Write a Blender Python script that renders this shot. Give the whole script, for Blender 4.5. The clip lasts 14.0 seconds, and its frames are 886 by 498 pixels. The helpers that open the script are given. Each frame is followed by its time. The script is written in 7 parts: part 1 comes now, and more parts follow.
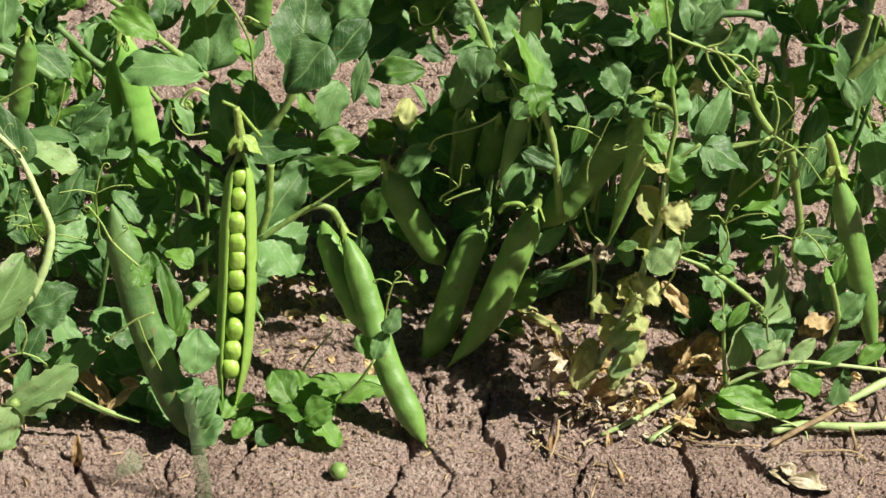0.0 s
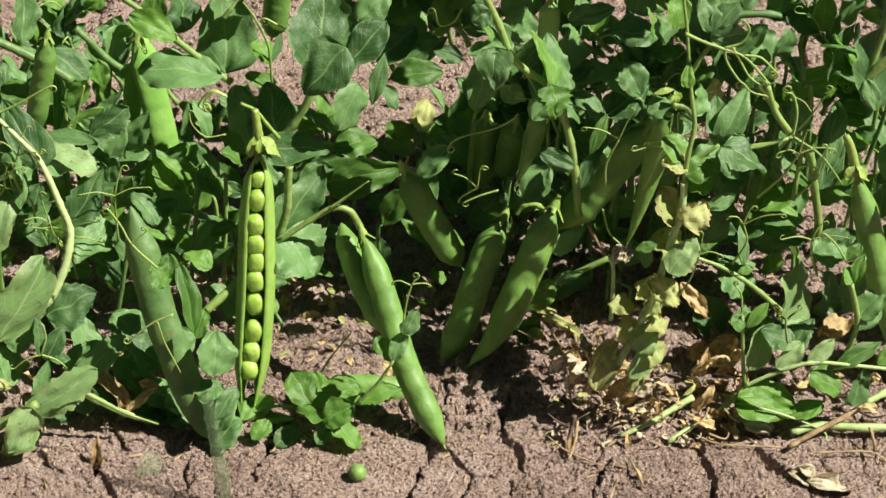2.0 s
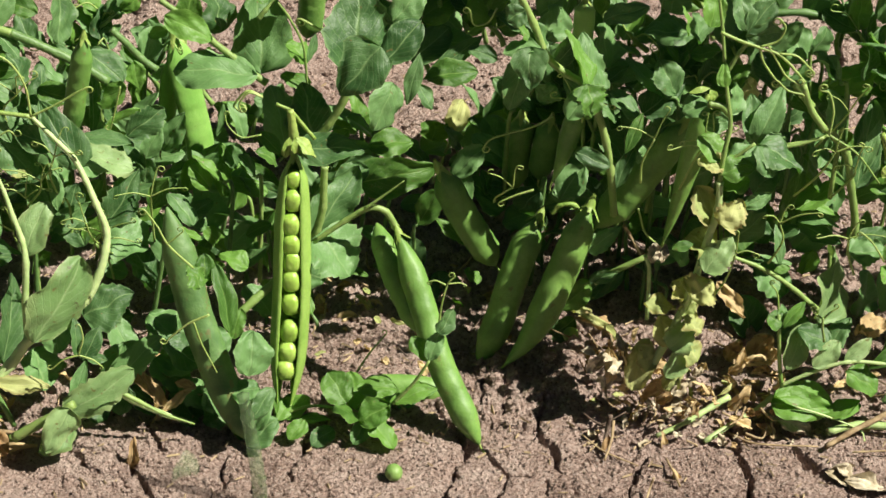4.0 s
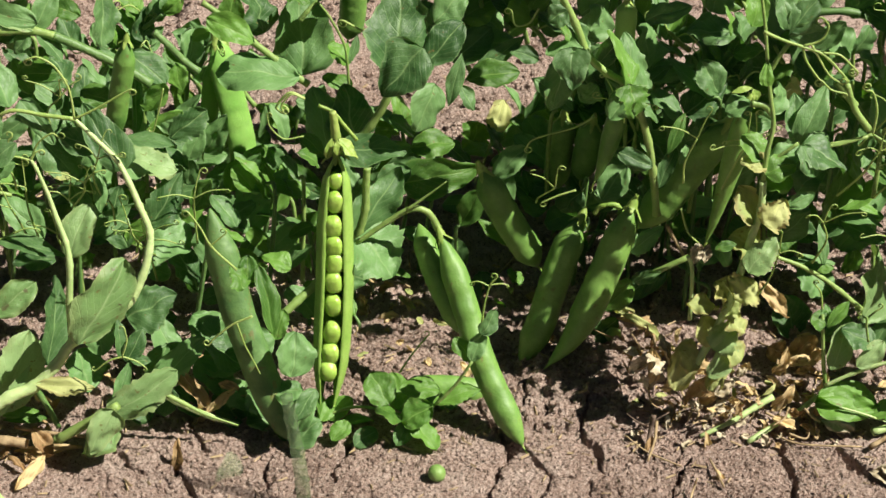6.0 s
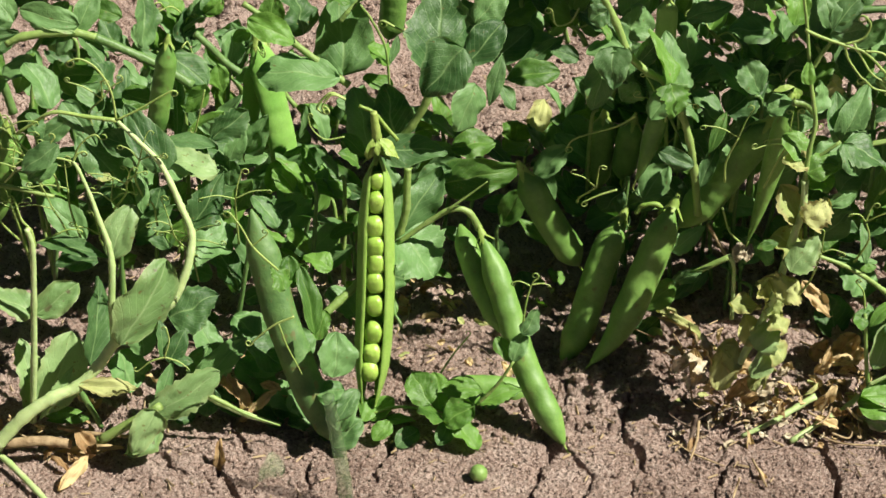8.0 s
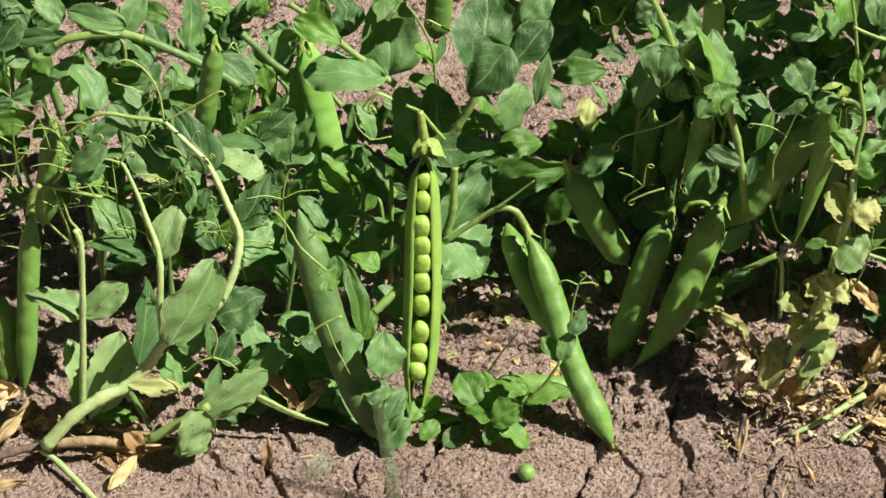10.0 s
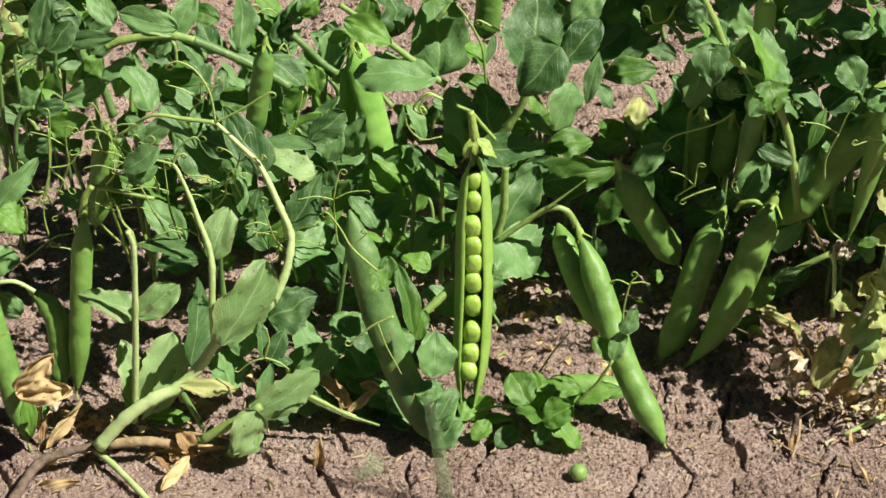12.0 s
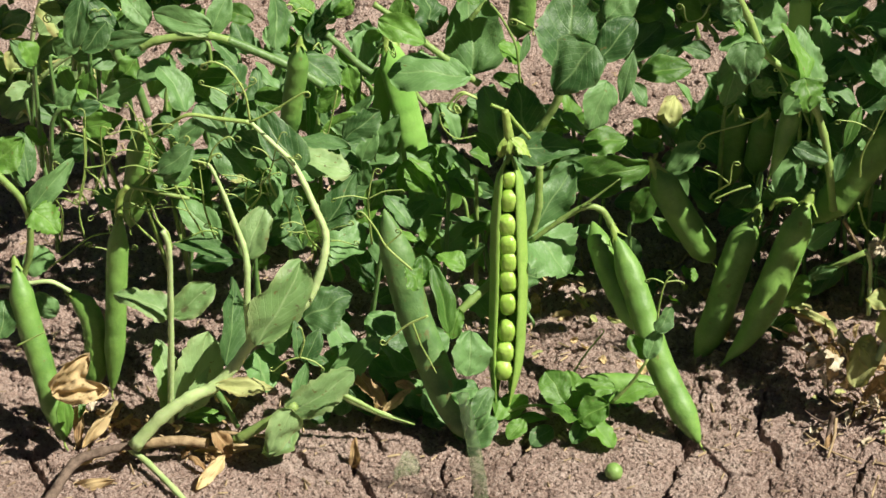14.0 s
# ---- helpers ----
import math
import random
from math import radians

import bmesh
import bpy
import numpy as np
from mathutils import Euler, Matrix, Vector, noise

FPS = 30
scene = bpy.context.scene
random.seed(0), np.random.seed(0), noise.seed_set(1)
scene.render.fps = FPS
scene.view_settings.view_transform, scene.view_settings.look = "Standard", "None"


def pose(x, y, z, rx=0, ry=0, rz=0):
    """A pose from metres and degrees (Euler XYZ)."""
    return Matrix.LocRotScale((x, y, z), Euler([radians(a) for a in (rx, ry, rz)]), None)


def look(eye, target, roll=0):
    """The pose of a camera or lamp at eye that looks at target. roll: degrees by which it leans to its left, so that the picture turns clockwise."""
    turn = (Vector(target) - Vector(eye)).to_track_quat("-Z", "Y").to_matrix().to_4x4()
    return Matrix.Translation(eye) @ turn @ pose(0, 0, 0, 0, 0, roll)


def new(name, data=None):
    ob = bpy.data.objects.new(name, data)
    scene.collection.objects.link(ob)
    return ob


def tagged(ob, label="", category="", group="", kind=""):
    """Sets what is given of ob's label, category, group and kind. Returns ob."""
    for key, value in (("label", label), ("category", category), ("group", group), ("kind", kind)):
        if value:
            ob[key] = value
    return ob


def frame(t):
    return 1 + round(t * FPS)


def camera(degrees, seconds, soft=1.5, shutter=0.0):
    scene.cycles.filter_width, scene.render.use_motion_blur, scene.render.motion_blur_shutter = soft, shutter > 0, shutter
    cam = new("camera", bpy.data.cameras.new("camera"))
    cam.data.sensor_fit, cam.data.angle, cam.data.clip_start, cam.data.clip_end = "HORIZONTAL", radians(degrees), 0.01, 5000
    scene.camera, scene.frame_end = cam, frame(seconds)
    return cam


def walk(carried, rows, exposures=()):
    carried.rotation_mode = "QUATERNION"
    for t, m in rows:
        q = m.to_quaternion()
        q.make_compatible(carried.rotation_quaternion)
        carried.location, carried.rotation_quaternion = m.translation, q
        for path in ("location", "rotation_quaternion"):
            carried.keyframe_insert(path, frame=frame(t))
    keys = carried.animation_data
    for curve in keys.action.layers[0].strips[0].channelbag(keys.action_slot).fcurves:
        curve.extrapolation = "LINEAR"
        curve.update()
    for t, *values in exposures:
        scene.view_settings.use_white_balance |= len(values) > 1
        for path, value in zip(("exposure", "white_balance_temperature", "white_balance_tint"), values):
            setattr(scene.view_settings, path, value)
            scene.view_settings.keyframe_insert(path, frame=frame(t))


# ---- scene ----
# ---- camera: a slow pan to the left over a row of pea plants ----
cam = camera(23.82, 14.0, soft=1.5)
ROWS = [
    (0, 0.00272, -0.00009, 0.45975, 57.007, -2.023, -2.167),
    (0.5, 0.00263, -0.00009, 0.45976, 57.046, -1.931, -2.118),
    (1, 0.00253, -0.00009, 0.45976, 57.030, -1.881, -2.027),
    (1.5, 0.00241, -0.00008, 0.45978, 57.029, -1.801, -1.923),
    (2, 0.00228, -0.00008, 0.45979, 57.034, -1.670, -1.838),
    (2.5, 0.00209, -0.00007, 0.45981, 57.027, -1.525, -1.683),
    (5, 0.00097, -0.00003, 0.45991, 56.994, -0.721, -0.766),
    (5.5, 0.00070, -0.00002, 0.45993, 56.993, -0.531, -0.555),
    (6, 0.00044, -0.00001, 0.45996, 57.009, -0.330, -0.345),
    (6.5, 0.00022, -0.00001, 0.45998, 57.005, -0.172, -0.169),
    (7, 0.00000, 0.00000, 0.46000, 57.000, 0.000, 0.000),
    (7.5, -0.00026, 0.00001, 0.46002, 57.000, 0.164, 0.234),
    (8, -0.00053, 0.00002, 0.46005, 57.002, 0.368, 0.448),
    (10.5, -0.00194, 0.00007, 0.46018, 56.992, 1.394, 1.588),
    (11, -0.00224, 0.00008, 0.46021, 57.005, 1.602, 1.835),
    (11.5, -0.00253, 0.00009, 0.46024, 57.009, 1.819, 2.065),
    (12, -0.00286, 0.00010, 0.46027, 57.010, 2.051, 2.328),
    (12.5, -0.00314, 0.00011, 0.46029, 57.019, 2.264, 2.554),
    (13, -0.00340, 0.00012, 0.46032, 57.004, 2.450, 2.760),
    (13.5, -0.00358, 0.00012, 0.46033, 57.006, 2.572, 2.910),
    (14, -0.00368, 0.00013, 0.46034, 57.007, 2.637, 2.997),
]
walk(cam, [(t, pose(x, y, z, rx, ry, rz)) for t, x, y, z, rx, ry, rz in ROWS])

# ---- light: clear sky, high sun from the right ----
SUN_AZ, SUN_EL = 106.0, 51.0        # compass degrees from +y towards +x, and height
world = bpy.data.worlds.new("sky")
scene.world = world
world.use_nodes = True
sky = world.node_tree.nodes.new("ShaderNodeTexSky")
sky.sky_type = "NISHITA"
sky.sun_disc = False
sky.sun_elevation, sky.sun_rotation = radians(SUN_EL), radians(SUN_AZ)
back = world.node_tree.nodes["Background"]
back.inputs["Strength"].default_value = 0.009
world.node_tree.links.new(sky.outputs[0], back.inputs["Color"])
sun = new("sun", bpy.data.lights.new("sun", "SUN"))
sun.data.energy, sun.data.angle, sun.data.color = 5.0, radians(0.55), (1.0, 0.935, 0.83)
sun_way = Vector((math.sin(radians(SUN_AZ)) * math.cos(radians(SUN_EL)), math.cos(radians(SUN_AZ)) * math.cos(radians(SUN_EL)), math.sin(radians(SUN_EL))))
sun.matrix_world = look(sun_way * 5, (0, 0, 0))
scene.view_settings.exposure = 0.81


# ---- materials ----
def material(name):
    m = bpy.data.materials.new(name)
    m.use_nodes = True
    t = m.node_tree
    return m, t, t.nodes["Principled BSDF"]


def node(t, kind, **given):
    n = t.nodes.new(kind)
    for key, value in given.items():
        n.inputs[key.replace("_", " ")].default_value = value
    return n


def noise_tex(t, where, scale, detail=4.0, rough=0.55):
    n = node(t, "ShaderNodeTexNoise", Scale=scale, Detail=detail, Roughness=rough)
    t.links.new(where, n.inputs["Vector"])
    return n.outputs["Fac"]


def ramp(t, value, stops):
    n = t.nodes.new("ShaderNodeValToRGB")
    e = n.color_ramp.elements
    while len(e) < len(stops):
        e.new(0.5)
    for k, (at, c) in zip(e, stops):
        k.position = at
        k.color = (*c, 1) if len(c) == 3 else (c[0], c[0], c[0], 1)
    t.links.new(value, n.inputs["Fac"])
    return n.outputs["Color"]


def mix(t, a, b, fac, blend="MIX"):
    n = t.nodes.new("ShaderNodeMix")
    n.data_type, n.blend_type = "RGBA", blend
    for sock, v in ((n.inputs[0], fac), (n.inputs[6], a), (n.inputs[7], b)):
        if isinstance(v, (int, float)):
            sock.default_value = v
        elif isinstance(v, tuple):
            sock.default_value = (*v, 1)
        else:
            t.links.new(v, sock)
    return n.outputs[2]


def maths(t, op, a, b=0.0, clamp=False):
    n = t.nodes.new("ShaderNodeMath")
    n.operation, n.use_clamp = op, clamp
    for sock, v in ((n.inputs[0], a), (n.inputs[1], b)):
        if isinstance(v, (int, float)):
            sock.default_value = v
        else:
            t.links.new(v, sock)
    return n.outputs[0]


def bump(t, bsdf, height, strength, distance):
    n = node(t, "ShaderNodeBump", Strength=strength, Distance=distance)
    t.links.new(height, n.inputs["Height"])
    t.links.new(n.outputs[0], bsdf.inputs["Normal"])
    return n.outputs[0]


def leaf_material(name, dark, light, vein, spots, through_tint, rough=0.5, wilt=0.0):
    """Leaf blade: waxy mottled green, pale midrib and side veins, brown specks, and light shining through."""
    m, t, b = material(name)
    place = t.nodes.new("ShaderNodeTexCoord")
    uv = t.nodes.new("ShaderNodeUVMap").outputs[0]
    parts = t.nodes.new("ShaderNodeSeparateXYZ")
    t.links.new(uv, parts.inputs[0])
    u, v = parts.outputs[0], parts.outputs[1]
    across = maths(t, "ABSOLUTE", maths(t, "SUBTRACT", v, 0.5))
    own = t.nodes.new("ShaderNodeObjectInfo").outputs["Random"]
    geo = t.nodes.new("ShaderNodeNewGeometry").outputs["Position"]
    tone = maths(t, "ADD", maths(t, "MULTIPLY", noise_tex(t, geo, 130, 5, 0.6), 0.6), maths(t, "MULTIPLY", own, 0.5))
    c = mix(t, dark, light, ramp(t, tone, [(0.36, (0,)), (0.70, (1,))]))
    rib = ramp(t, across, [(0.0, (1,)), (0.035, (0,))])
    wave = maths(t, "SINE", maths(t, "MULTIPLY", maths(t, "SUBTRACT", u, maths(t, "MULTIPLY", across, 0.85)), 46.0))
    side = ramp(t, wave, [(0.86, (0,)), (1.0, (1,))])
    net = t.nodes.new("ShaderNodeTexVoronoi")
    net.feature = "DISTANCE_TO_EDGE"
    net.inputs["Scale"].default_value = 520
    t.links.new(geo, net.inputs["Vector"])
    mesh_vein = ramp(t, net.outputs["Distance"], [(0.0, (1,)), (0.09, (0,))])
    c = mix(t, c, vein, maths(t, "MULTIPLY", side, 0.20))
    c = mix(t, c, vein, maths(t, "MULTIPLY", mesh_vein, 0.06))
    c = mix(t, c, vein, maths(t, "MULTIPLY", rib, 0.62))
    rim_line = ramp(t, across, [(0.455, (0,)), (0.495, (1,))])
    c = mix(t, c, vein, maths(t, "MULTIPLY", rim_line, 0.4))
    bloom = ramp(t, noise_tex(t, geo, 45, 3, 0.5), [(0.42, (0,)), (0.7, (1,))])
    c = mix(t, c, mix(t, light, vein, 0.2), maths(t, "MULTIPLY", bloom, 0.45))
    fleck = maths(t, "MULTIPLY", ramp(t, noise_tex(t, geo, 1300, 3, 0.6), [(0.56, (0,)), (0.66, (1,))]), ramp(t, noise_tex(t, geo, 90, 2, 0.5), [(0.45, (0,)), (0.66, (0.35,))]))
    c = mix(t, c, (0.28, 0.42, 0.22), fleck)
    speck = ramp(t, noise_tex(t, geo, 520, 2, 0.5), [(0.70 - spots, (0,)), (0.74 - spots, (1,))])
    c = mix(t, c, (0.16, 0.12, 0.04), maths(t, "MULTIPLY", speck, 0.75))
    if spots > 0.02:
        blot = maths(t, "MULTIPLY", ramp(t, noise_tex(t, geo, 300, 4, 0.7), [(0.60, (0,)), (0.66, (1,))]), ramp(t, noise_tex(t, geo, 70, 2, 0.5), [(0.52, (0,)), (0.62, (1,))]))
        c = mix(t, c, (0.10, 0.07, 0.04), maths(t, "MULTIPLY", blot, 0.8))
    if wilt:
        rim = ramp(t, maths(t, "ADD", maths(t, "MULTIPLY", across, 1.5), maths(t, "MULTIPLY", noise_tex(t, geo, 90), 0.6)), [(0.80, (0,)), (1.05, (1,))])
        c = mix(t, c, (0.34, 0.25, 0.10), maths(t, "MULTIPLY", rim, wilt))
    t.links.new(c, b.inputs["Base Color"])
    b.inputs["Roughness"].default_value = rough
    b.inputs["Specular IOR Level"].default_value = 0.45
    b.inputs["Sheen Weight"].default_value = 0.03
    h = maths(t, "ADD", maths(t, "MULTIPLY", side, -0.5), maths(t, "MULTIPLY", noise_tex(t, geo, 420, 3), 0.9))
    bumped = bump(t, b, maths(t, "ADD", h, maths(t, "ADD", maths(t, "MULTIPLY", rib, -0.8), maths(t, "MULTIPLY", mesh_vein, -0.2))), 0.3, 0.0009)
    glow = t.nodes.new("ShaderNodeBsdfTranslucent")
    t.links.new(mix(t, c, through_tint, 0.6), glow.inputs["Color"])
    t.links.new(bumped, glow.inputs["Normal"])
    both = node(t, "ShaderNodeMixShader", Fac=0.26)
    t.links.new(b.outputs[0], both.inputs[1])
    t.links.new(glow.outputs[0], both.inputs[2])
    t.links.new(both.outputs[0], t.nodes["Material Output"].inputs["Surface"])
    return m


def flesh_material(name, dark, light, rough=0.38, scale=160, speck=0.0, sub=0.12):
    """Smooth plant tissue: pods, stems, peas, sepals."""
    m, t, b = material(name)
    geo = t.nodes.new("ShaderNodeNewGeometry").outputs["Position"]
    own = t.nodes.new("ShaderNodeObjectInfo").outputs["Random"]
    tone = maths(t, "ADD", maths(t, "MULTIPLY", noise_tex(t, geo, scale, 4, 0.6), 0.8), maths(t, "MULTIPLY", own, 0.25))
    c = mix(t, dark, light, ramp(t, tone, [(0.36, (0,)), (0.66, (1,))]))
    fine = noise_tex(t, geo, 700, 4, 0.7)
    c = mix(t, c, light, ramp(t, fine, [(0.58, (0,)), (0.72, (0.5,))]))
    net = t.nodes.new("ShaderNodeTexVoronoi")
    net.feature = "DISTANCE_TO_EDGE"
    net.inputs["Scale"].default_value = 380
    t.links.new(geo, net.inputs["Vector"])
    lines = ramp(t, net.outputs["Distance"], [(0.0, (1,)), (0.12, (0,))])
    c = mix(t, c, dark, maths(t, "MULTIPLY", lines, 0.22))
    cloud = ramp(t, noise_tex(t, geo, scale * 0.4, 3, 0.6), [(0.4, (0,)), (0.65, (1,))])
    c = mix(t, c, light, maths(t, "MULTIPLY", cloud, 0.4))
    if speck:
        dots = ramp(t, noise_tex(t, geo, 260, 3, 0.6), [(0.68 - speck, (0,)), (0.75 - speck, (1,))])
        c = mix(t, c, (0.14, 0.10, 0.03), maths(t, "MULTIPLY", dots, 0.55))
    t.links.new(c, b.inputs["Base Color"])
    b.inputs["Roughness"].default_value = rough
    b.inputs["Subsurface Weight"].default_value = sub
    b.inputs["Subsurface Radius"].default_value = (0.0012, 0.0018, 0.0005)
    b.inputs["Subsurface Scale"].default_value = 1.0
    bump(t, b, maths(t, "ADD", noise_tex(t, geo, scale * 2.2, 3), maths(t, "MULTIPLY", fine, 0.5)), 0.4, 0.0008)
    return m


def dry_material(name, dark, light, scale=220):
    """Dead plant matter: straw, papery leaves, petals."""
    m, t, b = material(name)
    geo = t.nodes.new("ShaderNodeNewGeometry").outputs["Position"]
    own = t.nodes.new("ShaderNodeObjectInfo").outputs["Random"]
    tone = maths(t, "ADD", maths(t, "MULTIPLY", noise_tex(t, geo, scale, 6, 0.65), 0.9), maths(t, "MULTIPLY", own, 0.2))
    c = mix(t, dark, light, ramp(t, tone, [(0.34, (0,)), (0.72, (1,))]))
    t.links.new(c, b.inputs["Base Color"])
    b.inputs["Roughness"].default_value = 0.85
    b.inputs["Specular IOR Level"].default_value = 0.2
    bump(t, b, noise_tex(t, geo, scale * 2.5, 4), 0.5, 0.0012)
    return m


def soil_material(name):
    m, t, b = material(name)
    geo = t.nodes.new("ShaderNodeNewGeometry").outputs["Position"]
    broad = noise_tex(t, geo, 14, 5, 0.6)
    mid = noise_tex(t, geo, 120, 6, 0.65)
    fine = noise_tex(t, geo, 900, 4, 0.7)
    c = ramp(t, maths(t, "ADD", maths(t, "MULTIPLY", broad, 0.45), maths(t, "MULTIPLY", mid, 0.55)), [(0.33, (0.23, 0.150, 0.115)), (0.5, (0.475, 0.345, 0.285)), (0.66, (0.63, 0.495, 0.425))])
    c = mix(t, c, (0.64, 0.525, 0.455), ramp(t, fine, [(0.52, (0,)), (0.64, (0.85,))]))
    c = mix(t, c, (0.085, 0.055, 0.04), ramp(t, fine, [(0.35, (0.9,)), (0.43, (0,))]))
    grit = noise_tex(t, geo, 2400, 3, 0.7)
    c = mix(t, c, (0.56, 0.48, 0.41), ramp(t, grit, [(0.56, (0,)), (0.66, (0.55,))]))
    c = mix(t, c, (0.07, 0.048, 0.036), ramp(t, grit, [(0.32, (0.45,)), (0.40, (0,))]))
    t.links.new(c, b.inputs["Base Color"])
    b.inputs["Roughness"].default_value = 0.95
    b.inputs["Specular IOR Level"].default_value = 0.12
    pits = t.nodes.new("ShaderNodeTexVoronoi")
    pits.inputs["Scale"].default_value = 520
    t.links.new(geo, pits.inputs["Vector"])
    h = maths(t, "ADD", maths(t, "MULTIPLY", mid, 0.5), maths(t, "ADD", maths(t, "MULTIPLY", fine, 0.75), maths(t, "ADD", maths(t, "MULTIPLY", grit, 0.35), maths(t, "MULTIPLY", pits.outputs["Distance"], 0.6))))
    bump(t, b, h, 1.0, 0.0034)
    return m


SOIL = soil_material("dry_soil")
LEAF = leaf_material("leaf_blue_green", (0.032, 0.092, 0.023), (0.145, 0.290, 0.092), (0.30, 0.46, 0.18), 0.0, (0.12, 0.40, 0.012))
FRESH = leaf_material("leaf_fresh_green", (0.040, 0.115, 0.014), (0.125, 0.275, 0.038), (0.25, 0.41, 0.10), 0.0, (0.18, 0.50, 0.012))
OLD = leaf_material("leaf_ageing", (0.150, 0.275, 0.088), (0.275, 0.420, 0.165), (0.36, 0.50, 0.22), 0.03, (0.24, 0.44, 0.03), 0.5, 0.15)
YELLOW = leaf_material("leaf_yellowing", (0.290, 0.370, 0.110), (0.460, 0.500, 0.190), (0.54, 0.56, 0.27), 0.01, (0.46, 0.50, 0.05), 0.65, 0.5)
DEAD = leaf_material("leaf_dead", (0.28, 0.165, 0.070), (0.72, 0.56, 0.29), (0.60, 0.46, 0.26), 0.035, (0.55, 0.38, 0.12), 0.85)
POD = flesh_material("pod_skin", (0.080, 0.190, 0.034), (0.178, 0.330, 0.068), 0.5, 110, 0.03)
POD_OLD = flesh_material("pod_skin_speckled", (0.060, 0.140, 0.034), (0.150, 0.270, 0.078), 0.58, 120, 0.09)
POD_PALE = flesh_material("pod_skin_pale", (0.155, 0.350, 0.060), (0.245, 0.460, 0.100), 0.5, 90)
VALVE = flesh_material("pod_valve", (0.15, 0.28, 0.040), (0.26, 0.42, 0.085), 0.45, 150)
PEA = flesh_material("pea_skin", (0.25, 0.43, 0.05), (0.38, 0.57, 0.11), 0.34, 200, 0.0, 0.25)
STEM = flesh_material("stem_green", (0.150, 0.255, 0.055), (0.250, 0.360, 0.100), 0.5, 200)
STEM_DARK = flesh_material("stem_deep_green", (0.070, 0.155, 0.038), (0.130, 0.235, 0.065), 0.5, 200)
STEM_PALE = flesh_material("stem_pale_yellow", (0.300, 0.425, 0.150), (0.440, 0.570, 0.250), 0.5, 180, 0.0)
TENDRIL = flesh_material("tendril", (0.220, 0.340, 0.075), (0.340, 0.450, 0.130), 0.5, 300)
CALYX = flesh_material("calyx", (0.170, 0.290, 0.045), (0.290, 0.390, 0.090), 0.55, 260, 0.04)
STRAW = dry_material("straw", (0.17, 0.115, 0.06), (0.46, 0.36, 0.21))
BARK = dry_material("dry_stem", (0.055, 0.038, 0.028), (0.22, 0.165, 0.125), 300)
PETAL = dry_material("dry_petal", (0.26, 0.21, 0.12), (0.62, 0.56, 0.42), 240)
PEA_DULL = flesh_material("pea_skin_dull", (0.130, 0.250, 0.050), (0.210, 0.340, 0.090), 0.5, 240, 0.02, 0.1)
GOLD = dry_material("yellow_petal", (0.52, 0.36, 0.07), (0.80, 0.66, 0.22), 260)
PALE = flesh_material("seedling_pale", (0.110, 0.180, 0.080), (0.200, 0.290, 0.140), 0.6, 200)
t = PALE.node_tree
film = t.nodes.new("ShaderNodeBsdfTransparent")
veil = node(t, "ShaderNodeMixShader", Fac=0.68)
t.links.new(t.nodes["Principled BSDF"].outputs[0], veil.inputs[1])
t.links.new(film.outputs[0], veil.inputs[2])
t.links.new(veil.outputs[0], t.nodes["Material Output"].inputs["Surface"])
MATS = {"l": LEAF, "f": FRESH, "o": OLD, "y": YELLOW, "d": DEAD, "p": POD, "s": POD_OLD, "k": POD_PALE, "t": STEM, "n": STEM_DARK, "w": STEM_PALE, "i": TENDRIL, "c": CALYX, "r": STRAW, "b": BARK, "e": PETAL, "g": GOLD, "a": PALE}
LOOKS = {"o": "ageing grey-green leaf with brown specks", "y": "yellowing leaf with scorched rim", "d": "withered brown leaf", "f": "fresh bright green leaf"}


# ---- builders ----
def mesh_from(name, verts, faces, mat, uvs=None, smooth=True):
    me = bpy.data.meshes.new(name)
    me.from_pydata([tuple(v) for v in verts], [], faces)
    if uvs is not None:
        layer = me.uv_layers.new(name="UVMap")
        flat = np.array(uvs, dtype=np.float32)[[loop.vertex_index for loop in me.loops]]
        layer.data.foreach_set("uv", flat.ravel())
    if smooth:
        me.polygons.foreach_set("use_smooth", [True] * len(me.polygons))
    me.materials.append(mat)
    me.update()
    return me


def part(name, me, parent, label=""):
    ob = new(name, me)
    ob.parent = parent
    if label:
        tagged(ob, label)
    return ob


def thing(name, label, category, x, y, z=0, group="", kind=""):
    """An empty at the base of a thing (millimetres); its parts are given in world millimetres."""
    ob = new(name)
    ob.empty_display_size = 0.01
    ob.location = (x / 1000, y / 1000, z / 1000)
    return tagged(ob, label, category, group, kind)


def local(ob, points):
    """World millimetres to metres in the frame of the thing that ob belongs to."""
    top = ob
    shift = Vector((0, 0, 0))
    while top is not None:
        shift += top.location
        top = top.parent
    return [Vector(q) / 1000 - shift for q in points]


def triples(flat):
    return [Vector(flat[i:i + 3]) for i in range(0, len(flat), 3)]


def smooth_line(points, steps):
    """Catmull-Rom through the points."""
    q = [points[0] * 2 - points[1], *points, points[-1] * 2 - points[-2]]
    out = []
    for i in range(1, len(q) - 2):
        a, b, c, d = q[i - 1:i + 3]
        for k in range(steps):
            s = k / steps
            out.append(0.5 * (2 * b + (c - a) * s + (2 * a - 5 * b + 4 * c - d) * s * s + (3 * b - a - 3 * c + d) * s ** 3))
    out.append(points[-1].copy())
    return out


def frames_along(line):
    """Tangent and two turning-free normals at every point of a line."""
    out = []
    n = None
    for i, q in enumerate(line):
        tan = (line[min(i + 1, len(line) - 1)] - line[max(i - 1, 0)]).normalized()
        if n is None:
            n = tan.orthogonal().normalized()
        n = (n - tan * n.dot(tan)).normalized()
        out.append((tan, n, tan.cross(n)))
    return out


